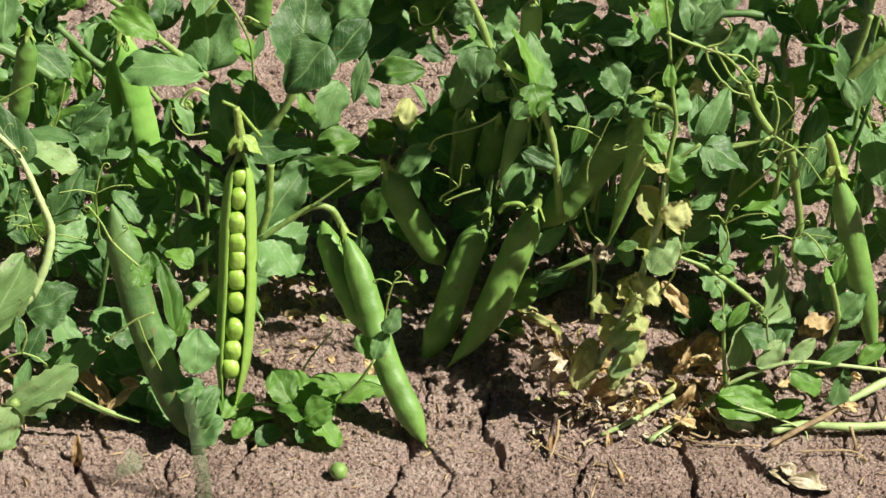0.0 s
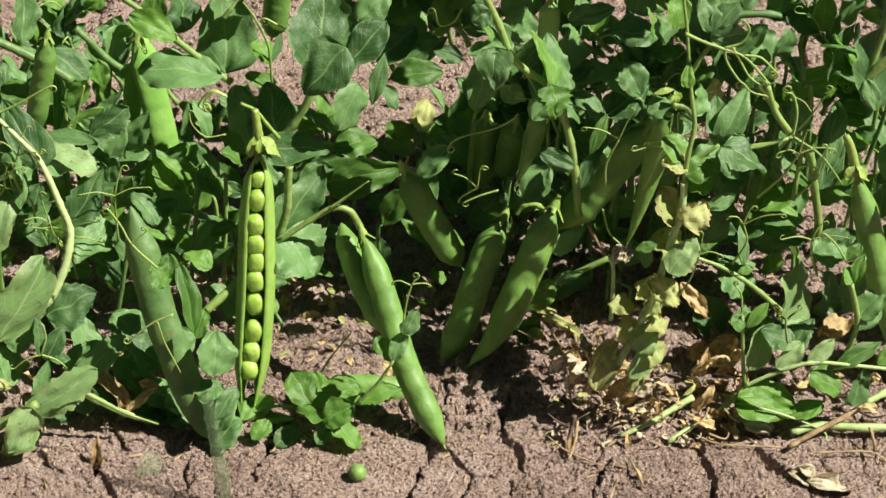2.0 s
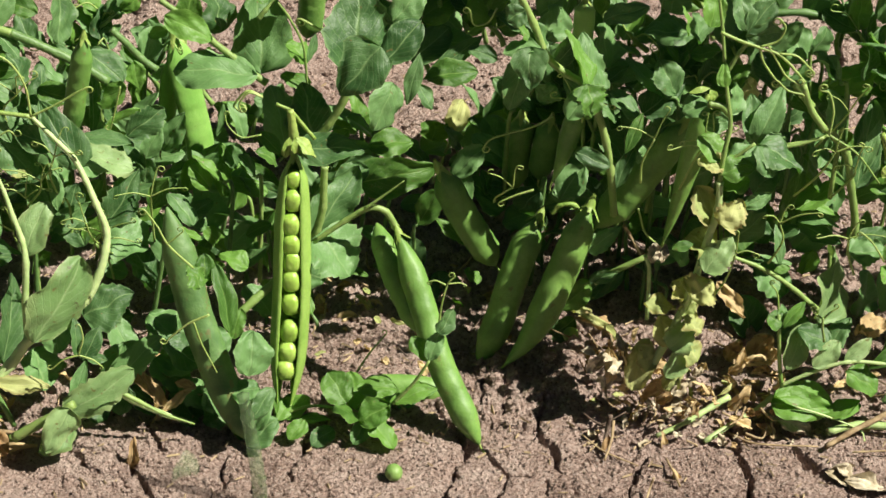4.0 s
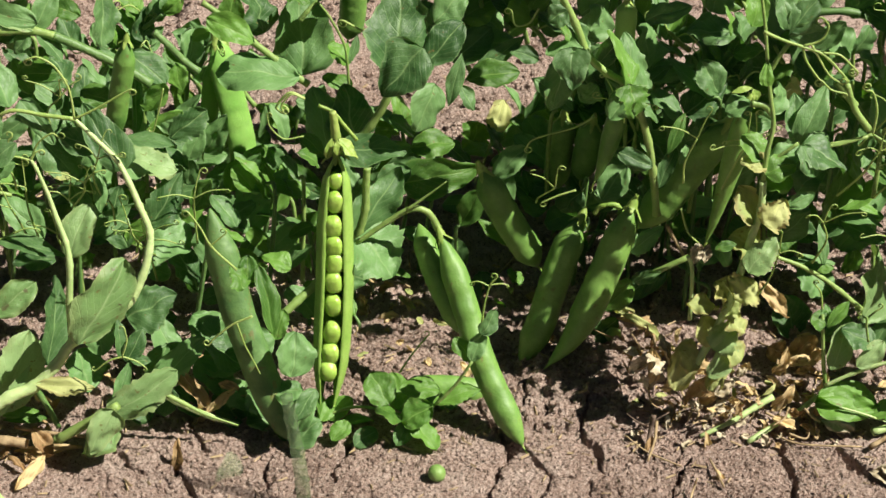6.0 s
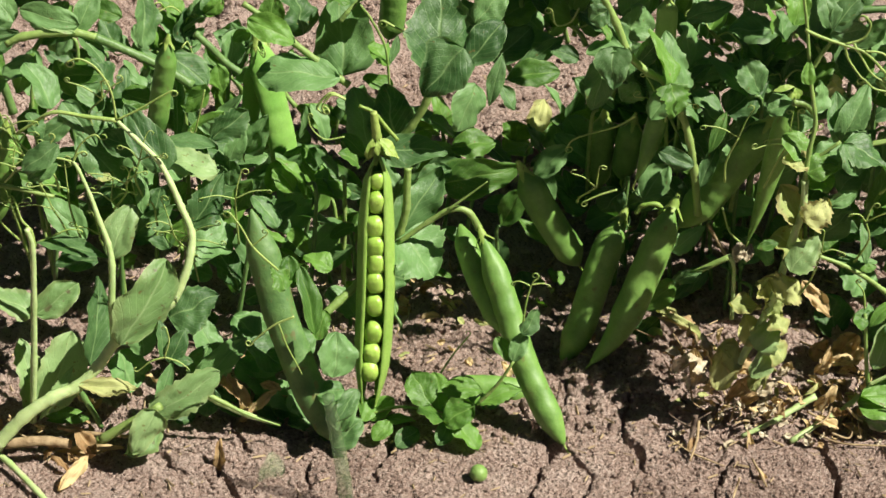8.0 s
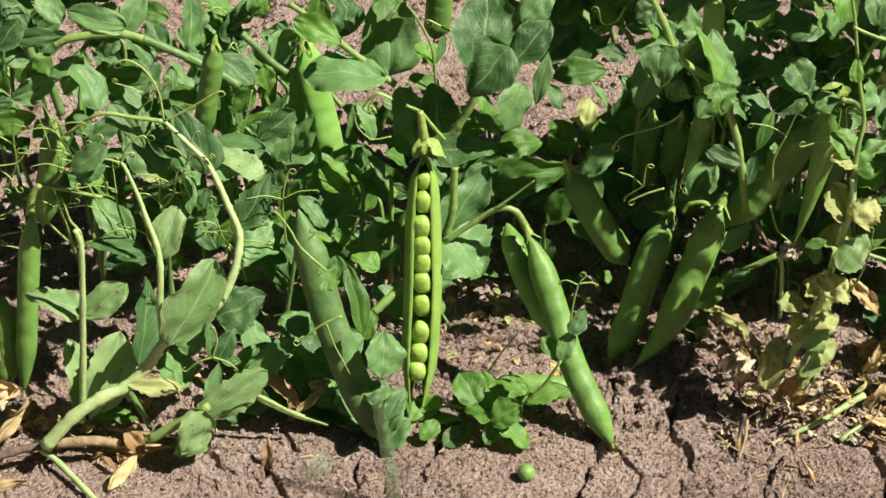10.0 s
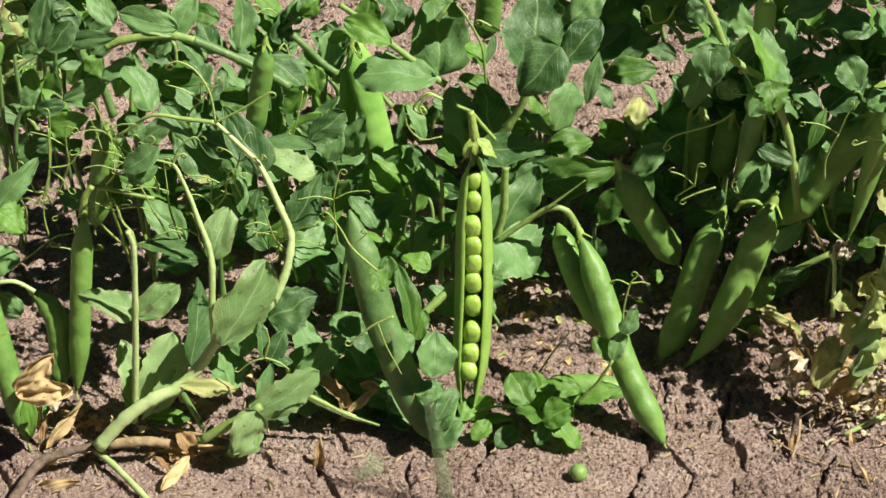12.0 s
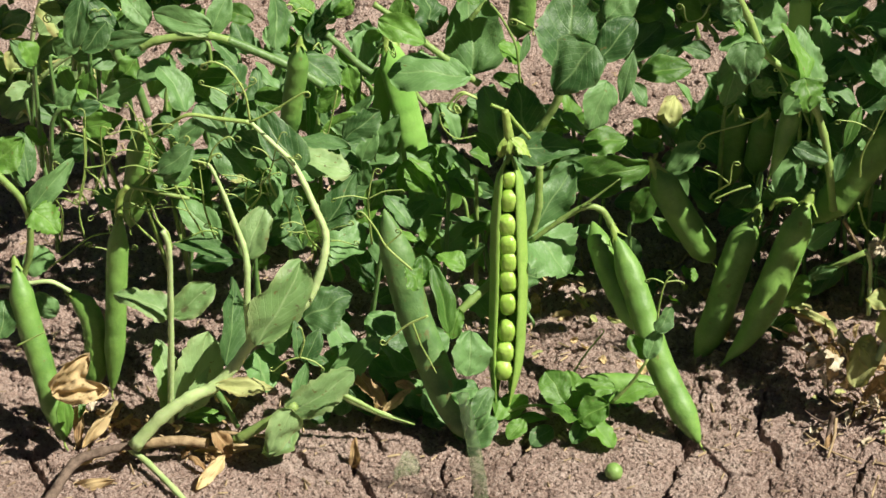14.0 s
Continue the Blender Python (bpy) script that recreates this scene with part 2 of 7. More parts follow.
def tube_mesh(name, line, radii, mat, sides=8):
    verts, faces = [], []
    for (tan, n, m), q, r in zip(frames_along(line), line, radii):
        for k in range(sides):
            a = 2 * math.pi * k / sides
            verts.append(q + (n * math.cos(a) + m * math.sin(a)) * r)
    for i in range(len(line) - 1):
        for k in range(sides):
            j = (k + 1) % sides
            faces.append((i * sides + k, i * sides + j, (i + 1) * sides + j, (i + 1) * sides + k))
    faces.append(tuple(range(sides))[::-1])
    faces.append(tuple(len(verts) - sides + k for k in range(sides)))
    return mesh_from(name, verts, faces, mat)


def stem(plant, mat, r0, r1, *flat, name="stem", label=""):
    """A tapering stem through points (millimetres), slightly swollen at its joints."""
    pts = local(plant, triples(flat))
    line = smooth_line(pts, 6)
    n = len(line) - 1
    wob = random.Random(len(line) * 7 + int(flat[0] * 3))
    radii = []
    for i in range(n + 1):
        knot = 1 + 0.16 * math.exp(-((i % 6 - 0) / 0.9) ** 2) if len(pts) > 3 and i % 6 == 0 else 1
        radii.append((r0 + (r1 - r0) * i / n) / 1000 * knot * wob.uniform(0.95, 1.05))
    return part(name, tube_mesh(name, line, radii, MATS[mat], 10), plant, label)


def tendril(plant, mat, r, curl, turns, *flat, flip=1):
    """A thin tendril through points, ending in a coil of that radius (millimetres)."""
    pts = local(plant, triples(flat))
    line = smooth_line(pts, 7)
    if turns:
        end = line[-1]
        tan = (line[-1] - line[-2]).normalized()
        depth = Vector((0.15, 0.95, 0.25)).normalized()
        side = tan.cross(depth).normalized() * flip
        rad = curl / 1000
        centre = end + side * rad
        for k in range(1, int(turns * 12) + 1):
            a = 2 * math.pi * k / 12
            shrink = 1 - 0.5 * k / (turns * 12)
            line.append(centre + (-side * math.cos(a) + tan * math.sin(a)) * rad * shrink + depth * rad * 0.35 * k / 12)
    n = len(line) - 1
    radii = [r / 1000 * (1 - 0.45 * i / n) for i in range(n + 1)]
    return part("tendril", tube_mesh("tendril", line, radii, MATS[mat], 6), plant)


def outline(u, form):
    """Half width of a leaf at u from base to tip, 1 at its widest."""
    if form == "s":      # stipule: broad, rounded at the base
        return (math.sin(math.pi * min(1, u ** 0.6)) ** 0.6) * (1 - 0.10 * u) if 0 < u < 1 else 0
    if form == "n":      # narrow
        return math.sin(math.pi * u) ** 0.8 if 0 < u < 1 else 0
    return (math.sin(math.pi * u ** 0.93) ** 0.5) if 0 < u < 1 else 0


def leaf(plant, mat, form, width, roll, bend, fold, *flat, teeth=0.0, name="leaf", label=""):
    """A leaf blade from base to tip (millimetres). roll: degrees by which it turns about its midrib from facing the open side (-y and up);
    bend: how far (in lengths) its middle bows out of the straight line; fold: degrees by which its halves fold up."""
    a, b = local(plant, triples(flat))
    seed = (a + plant.location) * 631 + b * 217
    axis = b - a
    length = axis.length
    ax = axis.normalized()
    face = Vector((0.40, -0.52, 0.75))
    nrm = (face - ax * face.dot(ax)).normalized()
    nrm = Matrix.Rotation(radians(roll), 3, ax) @ nrm
    side = ax.cross(nrm)
    rows, cols = 18, 12
    half = width / 2000
    crisp = 3.2 if mat in "de" else 1.7 if mat == "y" else 1.0
    twist = radians(60 * noise.noise(seed + Vector((9.1, 0, 0))) * crisp ** 0.5)
    curl = 0.25 * noise.noise(seed + Vector((0, 4.4, 0))) * crisp
    verts, uvs, faces = [], [], []
    fa = radians(fold)
    for i in range(rows + 1):
        u = i / rows
        w = max(outline(u, form), 0.02) * half
        wig = noise.noise(seed + Vector((u * 2.2, 3.1, 0))) * 0.22
        mid = a + ax * (length * u) + nrm * (bend * length * 4 * u * (1 - u) + curl * length * u * u * 0.5) + side * (wig * half * math.sin(math.pi * u))
        turn = Matrix.Rotation(twist * (u - 0.3), 3, ax)
        sd, nm = turn @ side, turn @ nrm
        for k in range(cols + 1):
            s = 2 * k / cols - 1
            edge = s * s
            rag = 1 + 0.13 * noise.noise(seed + Vector((u * 3.2, math.copysign(2.0, s), 5.5))) + 0.07 * noise.noise(seed + Vector((u * 11, math.copysign(3.0, s), 8.5))) * min(crisp, 2)
            tooth = 1 + ((0.012 + (0.018 if u > 0.5 and form != "n" else 0) + teeth) * math.sin(i * 2.6 + seed.x) if abs(s) > 0.9 and u > 0.1 else 0)
            ruff = noise.noise(seed + Vector((u * 3.0, s * 1.6, 7.7))) * 0.42 * edge + noise.noise(seed + Vector((u * 7.0, s * 3.0, 1.7))) * 0.16 * edge
            bulge = noise.noise(seed + Vector((u * 4.0, s * 2.5, 2.2))) * 0.15 + noise.noise(seed + Vector((u * 10.0, s * 6.0, 4.2))) * 0.035
            out = abs(s) * w * tooth * rag
            fold_here = fa * (1 - 0.5 * abs(s))
            verts.append(mid + sd * (math.copysign(1, s) * out * math.cos(fold_here)) + nm * (out * math.sin(fold_here) + (ruff + bulge) * half * crisp))
            uvs.append((u, (s + 1) / 2))
    c = cols + 1
    for i in range(rows):
        for k in range(cols):
            faces.append((i * c + k, i * c + k + 1, (i + 1) * c + k + 1, (i + 1) * c + k))
    return part(name, mesh_from(name, verts, faces, MATS[mat], uvs), plant, label or LOOKS.get(mat, ""))


def pod_profile(u, point=0.17):
    """Half width of a pod from stalk (0) to tip (1)."""
    rise = min(1, u / 0.17) ** 0.7
    fall = min(1, (1 - u) / point) ** (0.6 if point < 0.3 else 0.75)
    return max(0.0, rise * fall)


def pod(plant, mat, width, thick, turn, *flat, sepals=True, stalk=True, bumps=0.03, point=0.17, style=True, label="plump green pea pod"):
    """A closed pod along points from stalk to tip (millimetres): a swept lens-shaped shell with seams and swellings over the peas.
    turn: degrees by which its broad side turns away from the open side. Its calyx and the dried style are sub-parts."""
    pts = local(plant, triples(flat))
    line = smooth_line(pts, 12)
    n = len(line) - 1
    total = sum((line[i + 1] - line[i]).length for i in range(n))
    verts, faces = [], []
    sides = 22
    run = 0.0
    seed = line[0] * 300
    for i, q in enumerate(line):
        if i:
            run += (line[i] - line[i - 1]).length
        u = run / total
        tan = (line[min(i + 1, n)] - line[max(i - 1, 0)]).normalized()
        face = Vector((0.0, -0.9, 0.43))
        nrm = (face - tan * face.dot(tan)).normalized()
        nrm = Matrix.Rotation(radians(turn), 3, tan) @ nrm
        side = tan.cross(nrm)
        w = max(pod_profile(u, point), 0.06) * width / 2000
        pea = 1 + bumps * math.cos(2 * math.pi * u * 8.5 + seed.x) * (1 if 0.15 < u < 0.88 else 0)
        d = max(pod_profile(u, point), 0.06) ** 0.85 * thick / 2000 * pea
        for k in range(sides):
            a = 2 * math.pi * k / sides
            ca, sa = math.cos(a), math.sin(a)
            seam = 1 + 0.05 * math.exp(-((abs(ca) - 1) / 0.03) ** 2)
            lump = 1 + 0.035 * noise.noise(seed + Vector((u * 16, ca * 2, sa * 2)))
            verts.append(q + side * (ca * w * seam * lump) + nrm * (math.copysign(abs(sa) ** 0.9, sa) * d * lump))
    for i in range(n):
        for k in range(sides):
            j = (k + 1) % sides
            faces.append((i * sides + k, i * sides + j, (i + 1) * sides + j, (i + 1) * sides + k))
    faces.append(tuple(range(sides))[::-1])
    faces.append(tuple(len(verts) - sides + k for k in range(sides)))
    ob = part("pod", mesh_from("pod", verts, faces, MATS[mat]), plant, label)
    if sepals:
        calyx(ob, line[0], (line[2] - line[0]).normalized(), width * 0.42, spread=0.8, long=0.75)
    if style:
        tip, way = line[-1], (line[-1] - line[-3]).normalized()
        hook = [tip - way * 0.001, tip + way * 0.002, tip + way * 0.0035 + Vector((0.0008, -0.0005, 0))]
        part("style", tube_mesh("style", smooth_line(hook, 3), [0.0005, 0.00045, 0.0004, 0.0004, 0.00035, 0.0003, 0.0002], CALYX, 6), ob)
    return ob


def calyx(ob, at, way, size, mat="c", spread=0.35, long=1.0):
    """A cup with five pointed sepals round the top of a pod."""
    n = way.orthogonal().normalized()
    m = way.cross(n)
    verts, faces = [], []
    r = size / 2000
    rings = [(-1.9, 0.30), (-1.5, 0.34), (-0.9, 0.62), (-0.3, 0.78), (0.1, 0.82)]
    sides = 15
    ring_at = lambda h, k, a: at + way * (h * r) + (n * math.cos(a) + m * math.sin(a)) * (k * r)
    for h, k in rings:
        for j in range(sides):
            verts.append(ring_at(h, k * (1 + 0.06 * math.cos(5 * 2 * math.pi * j / sides)), 2 * math.pi * j / sides))
    for i in range(len(rings) - 1):
        for j in range(sides):
            k = (j + 1) % sides
            faces.append((i * sides + j, i * sides + k, (i + 1) * sides + k, (i + 1) * sides + j))
    top = (len(rings) - 1) * sides
    for s in range(5):
        a = 2 * math.pi * (s * 3 + 1.5) / sides
        vary = long + 0.4 * noise.noise(at * 900 + Vector((s * 1.7, 0, 0)))
        bend = spread * (1 + 0.6 * noise.noise(at * 700 + Vector((0, s * 2.3, 0))))
        row = [top + (s * 3 + q) % sides for q in range(4)]
        for h, k, half in ((0.8, 0.95, 0.30), (1.5, 1.05, 0.20), (2.1, 1.05, 0.02)):
            k2 = k + bend * (h - 0.2) * 0.55
            q0 = len(verts)
            verts += [ring_at(h * vary, k2, a - half), ring_at(h * vary, k2 * 1.06, a), ring_at(h * vary, k2, a + half)]
            if len(row) == 4:
                faces += [(row[0], row[1], q0 + 1, q0), (row[1], row[2], q0 + 1), (row[2], row[3], q0 + 2, q0 + 1)]
            else:
                faces += [(row[0], row[1], q0 + 1, q0), (row[1], row[2], q0 + 2, q0 + 1)]
            row = [q0, q0 + 1, q0 + 2]
    return part("calyx", mesh_from("calyx", verts, faces, MATS[mat]), ob, "yellow-green calyx with pointed sepals")


def lump_mesh(name, radius, mat, seed, rough=0.15, flat=1.0, detail=2, power=2.0):
    bm = bmesh.new()
    bmesh.ops.create_icosphere(bm, subdivisions=detail, radius=1)
    for v in bm.verts:
        k = 1 + rough * noise.noise(v.co * 1.6 + Vector((seed, 0, 0))) + rough * 0.5 * noise.noise(v.co * 4 + Vector((seed, 5, 0)))
        k /= sum(abs(c) ** power for c in v.co) ** (1 / power)
        v.co = Vector((v.co.x, v.co.y, v.co.z * flat)) * k * radius
    for fc in bm.faces:
        fc.smooth = True
    me = bpy.data.meshes.new(name)
    bm.to_mesh(me)
    bm.free()
    me.materials.append(mat)
    return me


def scrap(name, label, category, mat, width, curl, *flat, form="o", fold=20):
    """A loose curled piece of leaf, husk or petal lying on the soil, from end to end (millimetres)."""
    a, b = triples(flat)
    ob = new(name)
    ob.location = a / 1000
    tagged(ob, label, category)
    leaf(ob, mat, form, width, 0, curl, fold, *flat, name="blade", label=label)
    return ob


def straw(label, mat, r0, r1, *flat, name="straw", category="plant litter"):
    a = triples(flat)[0]
    ob = new(name)
    ob.location = a / 1000
    line = smooth_line(local(ob, triples(flat)), 5)
    wob = random.Random(int(a.x * 11))
    radii = [(r0 + (r1 - r0) * i / (len(line) - 1)) / 1000 * wob.uniform(0.85, 1.15) for i in range(len(line))]
    ob.data = None
    bpy.data.objects.remove(ob)
    ob = new(name, tube_mesh(name, line, radii, MATS[mat], 7))
    ob.location = a / 1000
    return tagged(ob, label, category)


# ---- ground: cracked dry soil, one sheet to the horizon ----
def lattice(x, y, cell, seed):
    """Smooth value noise on a lattice, -1 to 1."""
    rng = np.random.RandomState(seed)
    grid = rng.rand(256, 256) * 2 - 1
    gx, gy = x / cell, y / cell
    ix, iy = np.floor(gx).astype(int), np.floor(gy).astype(int)
    fx, fy = gx - ix, gy - iy
    fx, fy = fx * fx * (3 - 2 * fx), fy * fy * (3 - 2 * fy)
    g = lambda p, q: grid[(ix + p) % 256, (iy + q) % 256]
    return (g(0, 0) * (1 - fx) + g(1, 0) * fx) * (1 - fy) + (g(0, 1) * (1 - fx) + g(1, 1) * fx) * fy


def cells(x, y, size, seed):
    """Distance to the border between jittered cells, in metres."""
    rng = np.random.RandomState(seed)
    jit = rng.rand(128, 128, 2)
    ix, iy = np.floor(x / size).astype(int), np.floor(y / size).astype(int)
    best, second = np.full(x.shape, 9.0), np.full(x.shape, 9.0)
    for p in (-1, 0, 1):
        for q in (-1, 0, 1):
            j = jit[(ix + p) % 128, (iy + q) % 128]
            d = np.hypot((ix + p + j[..., 0]) * size - x, (iy + q + j[..., 1]) * size - y)
            near = d < best
            second = np.where(near, best, np.minimum(second, d))
            best = np.where(near, d, best)
    return second - best


CRACKS = []


def crack(width, depth, *flat):
    """A fitted drying crack along points on the ground (millimetres)."""
    CRACKS.append((width / 1000, depth / 1000, [(flat[i] / 1000, flat[i + 1] / 1000) for i in range(0, len(flat), 2)]))


crack(2.6, 12, -111, 580, -106, 575, -102, 571, -98, 567, -92, 566, -86, 567, -82, 564, -79, 559, -76, 552)
crack(1.8, 9, -84, 594, -81, 588, -78, 584, -76, 578)
crack(1.6, 8, -86, 567, -85, 574, -85, 578)
crack(2.0, 9, -26, 586, -27, 580, -29, 574, -30, 569, -31, 562)
crack(1.2, 6, 3, 588, 5, 584, 8, 586)
crack(3.6, 13, 20, 606, 21, 599, 24, 593, 27, 587, 30, 581, 34, 579)
crack(3.2, 13, 36, 592, 40, 592, 45, 591, 51, 590, 56, 589)
crack(3.0, 12, 56, 589, 57, 584, 59, 580, 61, 575, 62, 569, 64, 566)
crack(2.2, 10, 34, 579, 37, 576, 40, 572, 41, 568, 44, 564)
crack(3.4, 12, 30, 580, 28, 575, 26, 569, 25, 562, 22, 556, 21, 552)
crack(1.8, 9, 44, 564, 42, 559, 41, 555, 40, 552)
crack(1.2, 6, 44, 564, 47, 564, 51, 563)
crack(1.5, 8, 56, 562, 56, 558, 57, 553, 58, 552)
crack(1.0, 5, 65, 562, 67, 559, 66, 552)
crack(1.6, 8, 93, 573, 90, 567, 89, 564, 86, 559, 84, 552)
crack(0.9, 5, 78, 571, 82, 567, 88, 565)
crack(3.8, 13, 122, 588, 124, 583, 125, 578, 126, 573, 127, 569, 128, 563, 127, 558, 127, 552)
crack(1.1, 6, 128, 563, 131, 566, 134, 568)
crack(3.4, 12, 145, 578, 147, 573, 149, 569, 152, 567, 155, 566)
crack(1.8, 8, 36, 614, 36, 606, 34, 598)
crack(1.6, 8, 46, 606, 44, 601, 43, 597)
crack(1.4, 7, 57, 611, 59, 603, 56, 596, 56, 589)
crack(1.2, 6, -52, 578, -54, 569, -54, 552)
crack(1.8, 8, 167, 575, 167, 570, 169, 565)
crack(1.4, 7, 161, 566, 162, 558, 159, 551)
crack(1.6, 8, 192, 578, 195, 574, 198, 576)
crack(2.0, 9, -201, 578, -196, 572, -193, 565)
crack(1.6, 8, -211, 566, -204, 565, -199, 567)
crack(1.6, 8, -110, 581, -113, 585)
crack(3.5, 8, 212, 868, 208, 846, 201, 820)
crack(3.0, 8, 40, 846, 49, 838, 57, 823)
crack(2.5, 7, 52, 823, 52, 807)
crack(3.0, 8, -204, 575, -198, 567, -190, 553)
crack(3.0, 8, -229, 663, -216, 647, -200, 644)


def height(x, y):
    """Flat drying plates with a pitted crust in front, crumbly clods under the plants."""
    x, y = np.asarray(x, float), np.asarray(y, float)
    heap = np.exp(-((x - 0.105) / 0.032) ** 2 - ((y - 0.578) / 0.022) ** 2)
    loose = np.clip(lattice(x, y, 0.05, 10) * 0.6 - 0.9 * np.clip((0.592 - y) / 0.015, 0, 1) + 1.3 * heap + 1.1 * np.clip((y - 0.588) / 0.025, 0, 1) * np.clip((0.80 - y) / 0.05, 0.5, 1) - 0.3, 0, 1)
    h = 0.0016 * lattice(x, y, 0.08, 5) + 0.0006 * lattice(x, y, 0.025, 6)
    h += 0.0003 * lattice(x, y, 0.006, 8) + 0.0004 * np.abs(lattice(x, y, 0.0024, 9)) + 0.0007 * np.abs(lattice(x, y, 0.0013, 17))
    h += loose * (0.0040 * np.abs(lattice(x, y, 0.014, 11)) + 0.0030 * np.abs(lattice(x, y, 0.006, 12)) + 0.0014 * np.abs(lattice(x, y, 0.0026, 16)))
    far = np.clip((y - 0.70) / 0.06, 0, 1)
    h += far * 0.010 * np.clip(np.abs(lattice(x, y, 0.035, 18)) + 0.5 * np.abs(lattice(x, y, 0.016, 19)) - 0.25, 0, 1)
    wx = x + 0.005 * lattice(x, y, 0.017, 1) + 0.0022 * lattice(x, y, 0.005, 2)
    wy = y + 0.005 * lattice(x, y, 0.017, 3) + 0.0022 * lattice(x, y, 0.005, 4)
    edge = cells(wx, wy, 0.030, 13)
    h -= (1 - 0.8 * loose) * 0.004 * np.exp(-(edge / 0.0005) ** 2) * np.clip(lattice(x, y, 0.045, 14) * 1.6 + 0.2, 0, 1)
    wx = x + 0.0016 * lattice(x, y, 0.008, 1) + 0.0009 * lattice(x, y, 0.003, 2) + 0.0005 * lattice(x, y, 0.0014, 22)
    wy = y + 0.0016 * lattice(x, y, 0.008, 3) + 0.0009 * lattice(x, y, 0.003, 4) + 0.0005 * lattice(x, y, 0.0014, 23)
    for width, depth, pts in CRACKS:
        px, py = [q[0] for q in pts], [q[1] for q in pts]
        near = (x > min(px) - 0.02) & (x < max(px) + 0.02) & (y > min(py) - 0.02) & (y < max(py) + 0.02)
        if not near.any():
            continue
        ex, ey = wx[near], wy[near]
        d = np.full(ex.shape, 9.0)
        for (ax, ay), (bx, by) in zip(pts, pts[1:]):
            ux, uy = bx - ax, by - ay
            s = np.clip(((ex - ax) * ux + (ey - ay) * uy) / (ux * ux + uy * uy), 0, 1)
            d = np.minimum(d, np.hypot(ex - ax - s * ux, ey - ay - s * uy))
        half = width * 0.25 * (1 + 0.6 * lattice(x[near], y[near], 0.008, 15))
        h[near] -= depth * 1.5 * np.clip(1.5 - d / half, 0, 1) ** 0.6
        h[near] -= 0.0005 * np.exp(-(d / width) ** 2)
    return h


def ground_z(x, y):
    return float(height(np.array([x]), np.array([y]))[0])


def build_ground():
    xs = np.concatenate([[-60, -8, -2, -0.8, -0.45], np.arange(-0.26, 0.2601, 0.00055), [0.45, 0.8, 2, 8, 60]])
    ys = np.concatenate([[-40, -5, -1, 0.2, 0.45], np.arange(0.535, 0.62, 0.0005), np.arange(0.62, 0.78, 0.0010), np.arange(0.78, 1.0, 0.0016), np.arange(1.0, 1.4, 0.01), [1.6, 2, 3, 8, 20, 60, 200]])
    gx, gy = np.meshgrid(xs, ys)
    gz = height(gx, gy)
    nx, ny = len(xs), len(ys)
    me = bpy.data.meshes.new("ground")
    me.vertices.add(nx * ny)
    me.vertices.foreach_set("co", np.stack([gx, gy, gz], -1).astype(np.float32).ravel())
    i = (np.arange(ny - 1)[:, None] * nx + np.arange(nx - 1)[None]).ravel()
    quads = np.stack([i, i + 1, i + nx + 1, i + nx], -1).astype(np.int32)
    me.loops.add(quads.size)
    me.loops.foreach_set("vertex_index", quads.ravel())
    me.polygons.add(len(quads))
    me.polygons.foreach_set("loop_start", np.arange(0, quads.size, 4, dtype=np.int32))
    me.polygons.foreach_set("use_smooth", np.ones(len(quads), dtype=bool))
    me.update(calc_edges=True)
    me.materials.append(SOIL)
    tagged(new("ground", me), "dry cracked brown garden soil with crumbs", "soil", kind="structure")


build_ground()

# ---- the plants and the litter ----


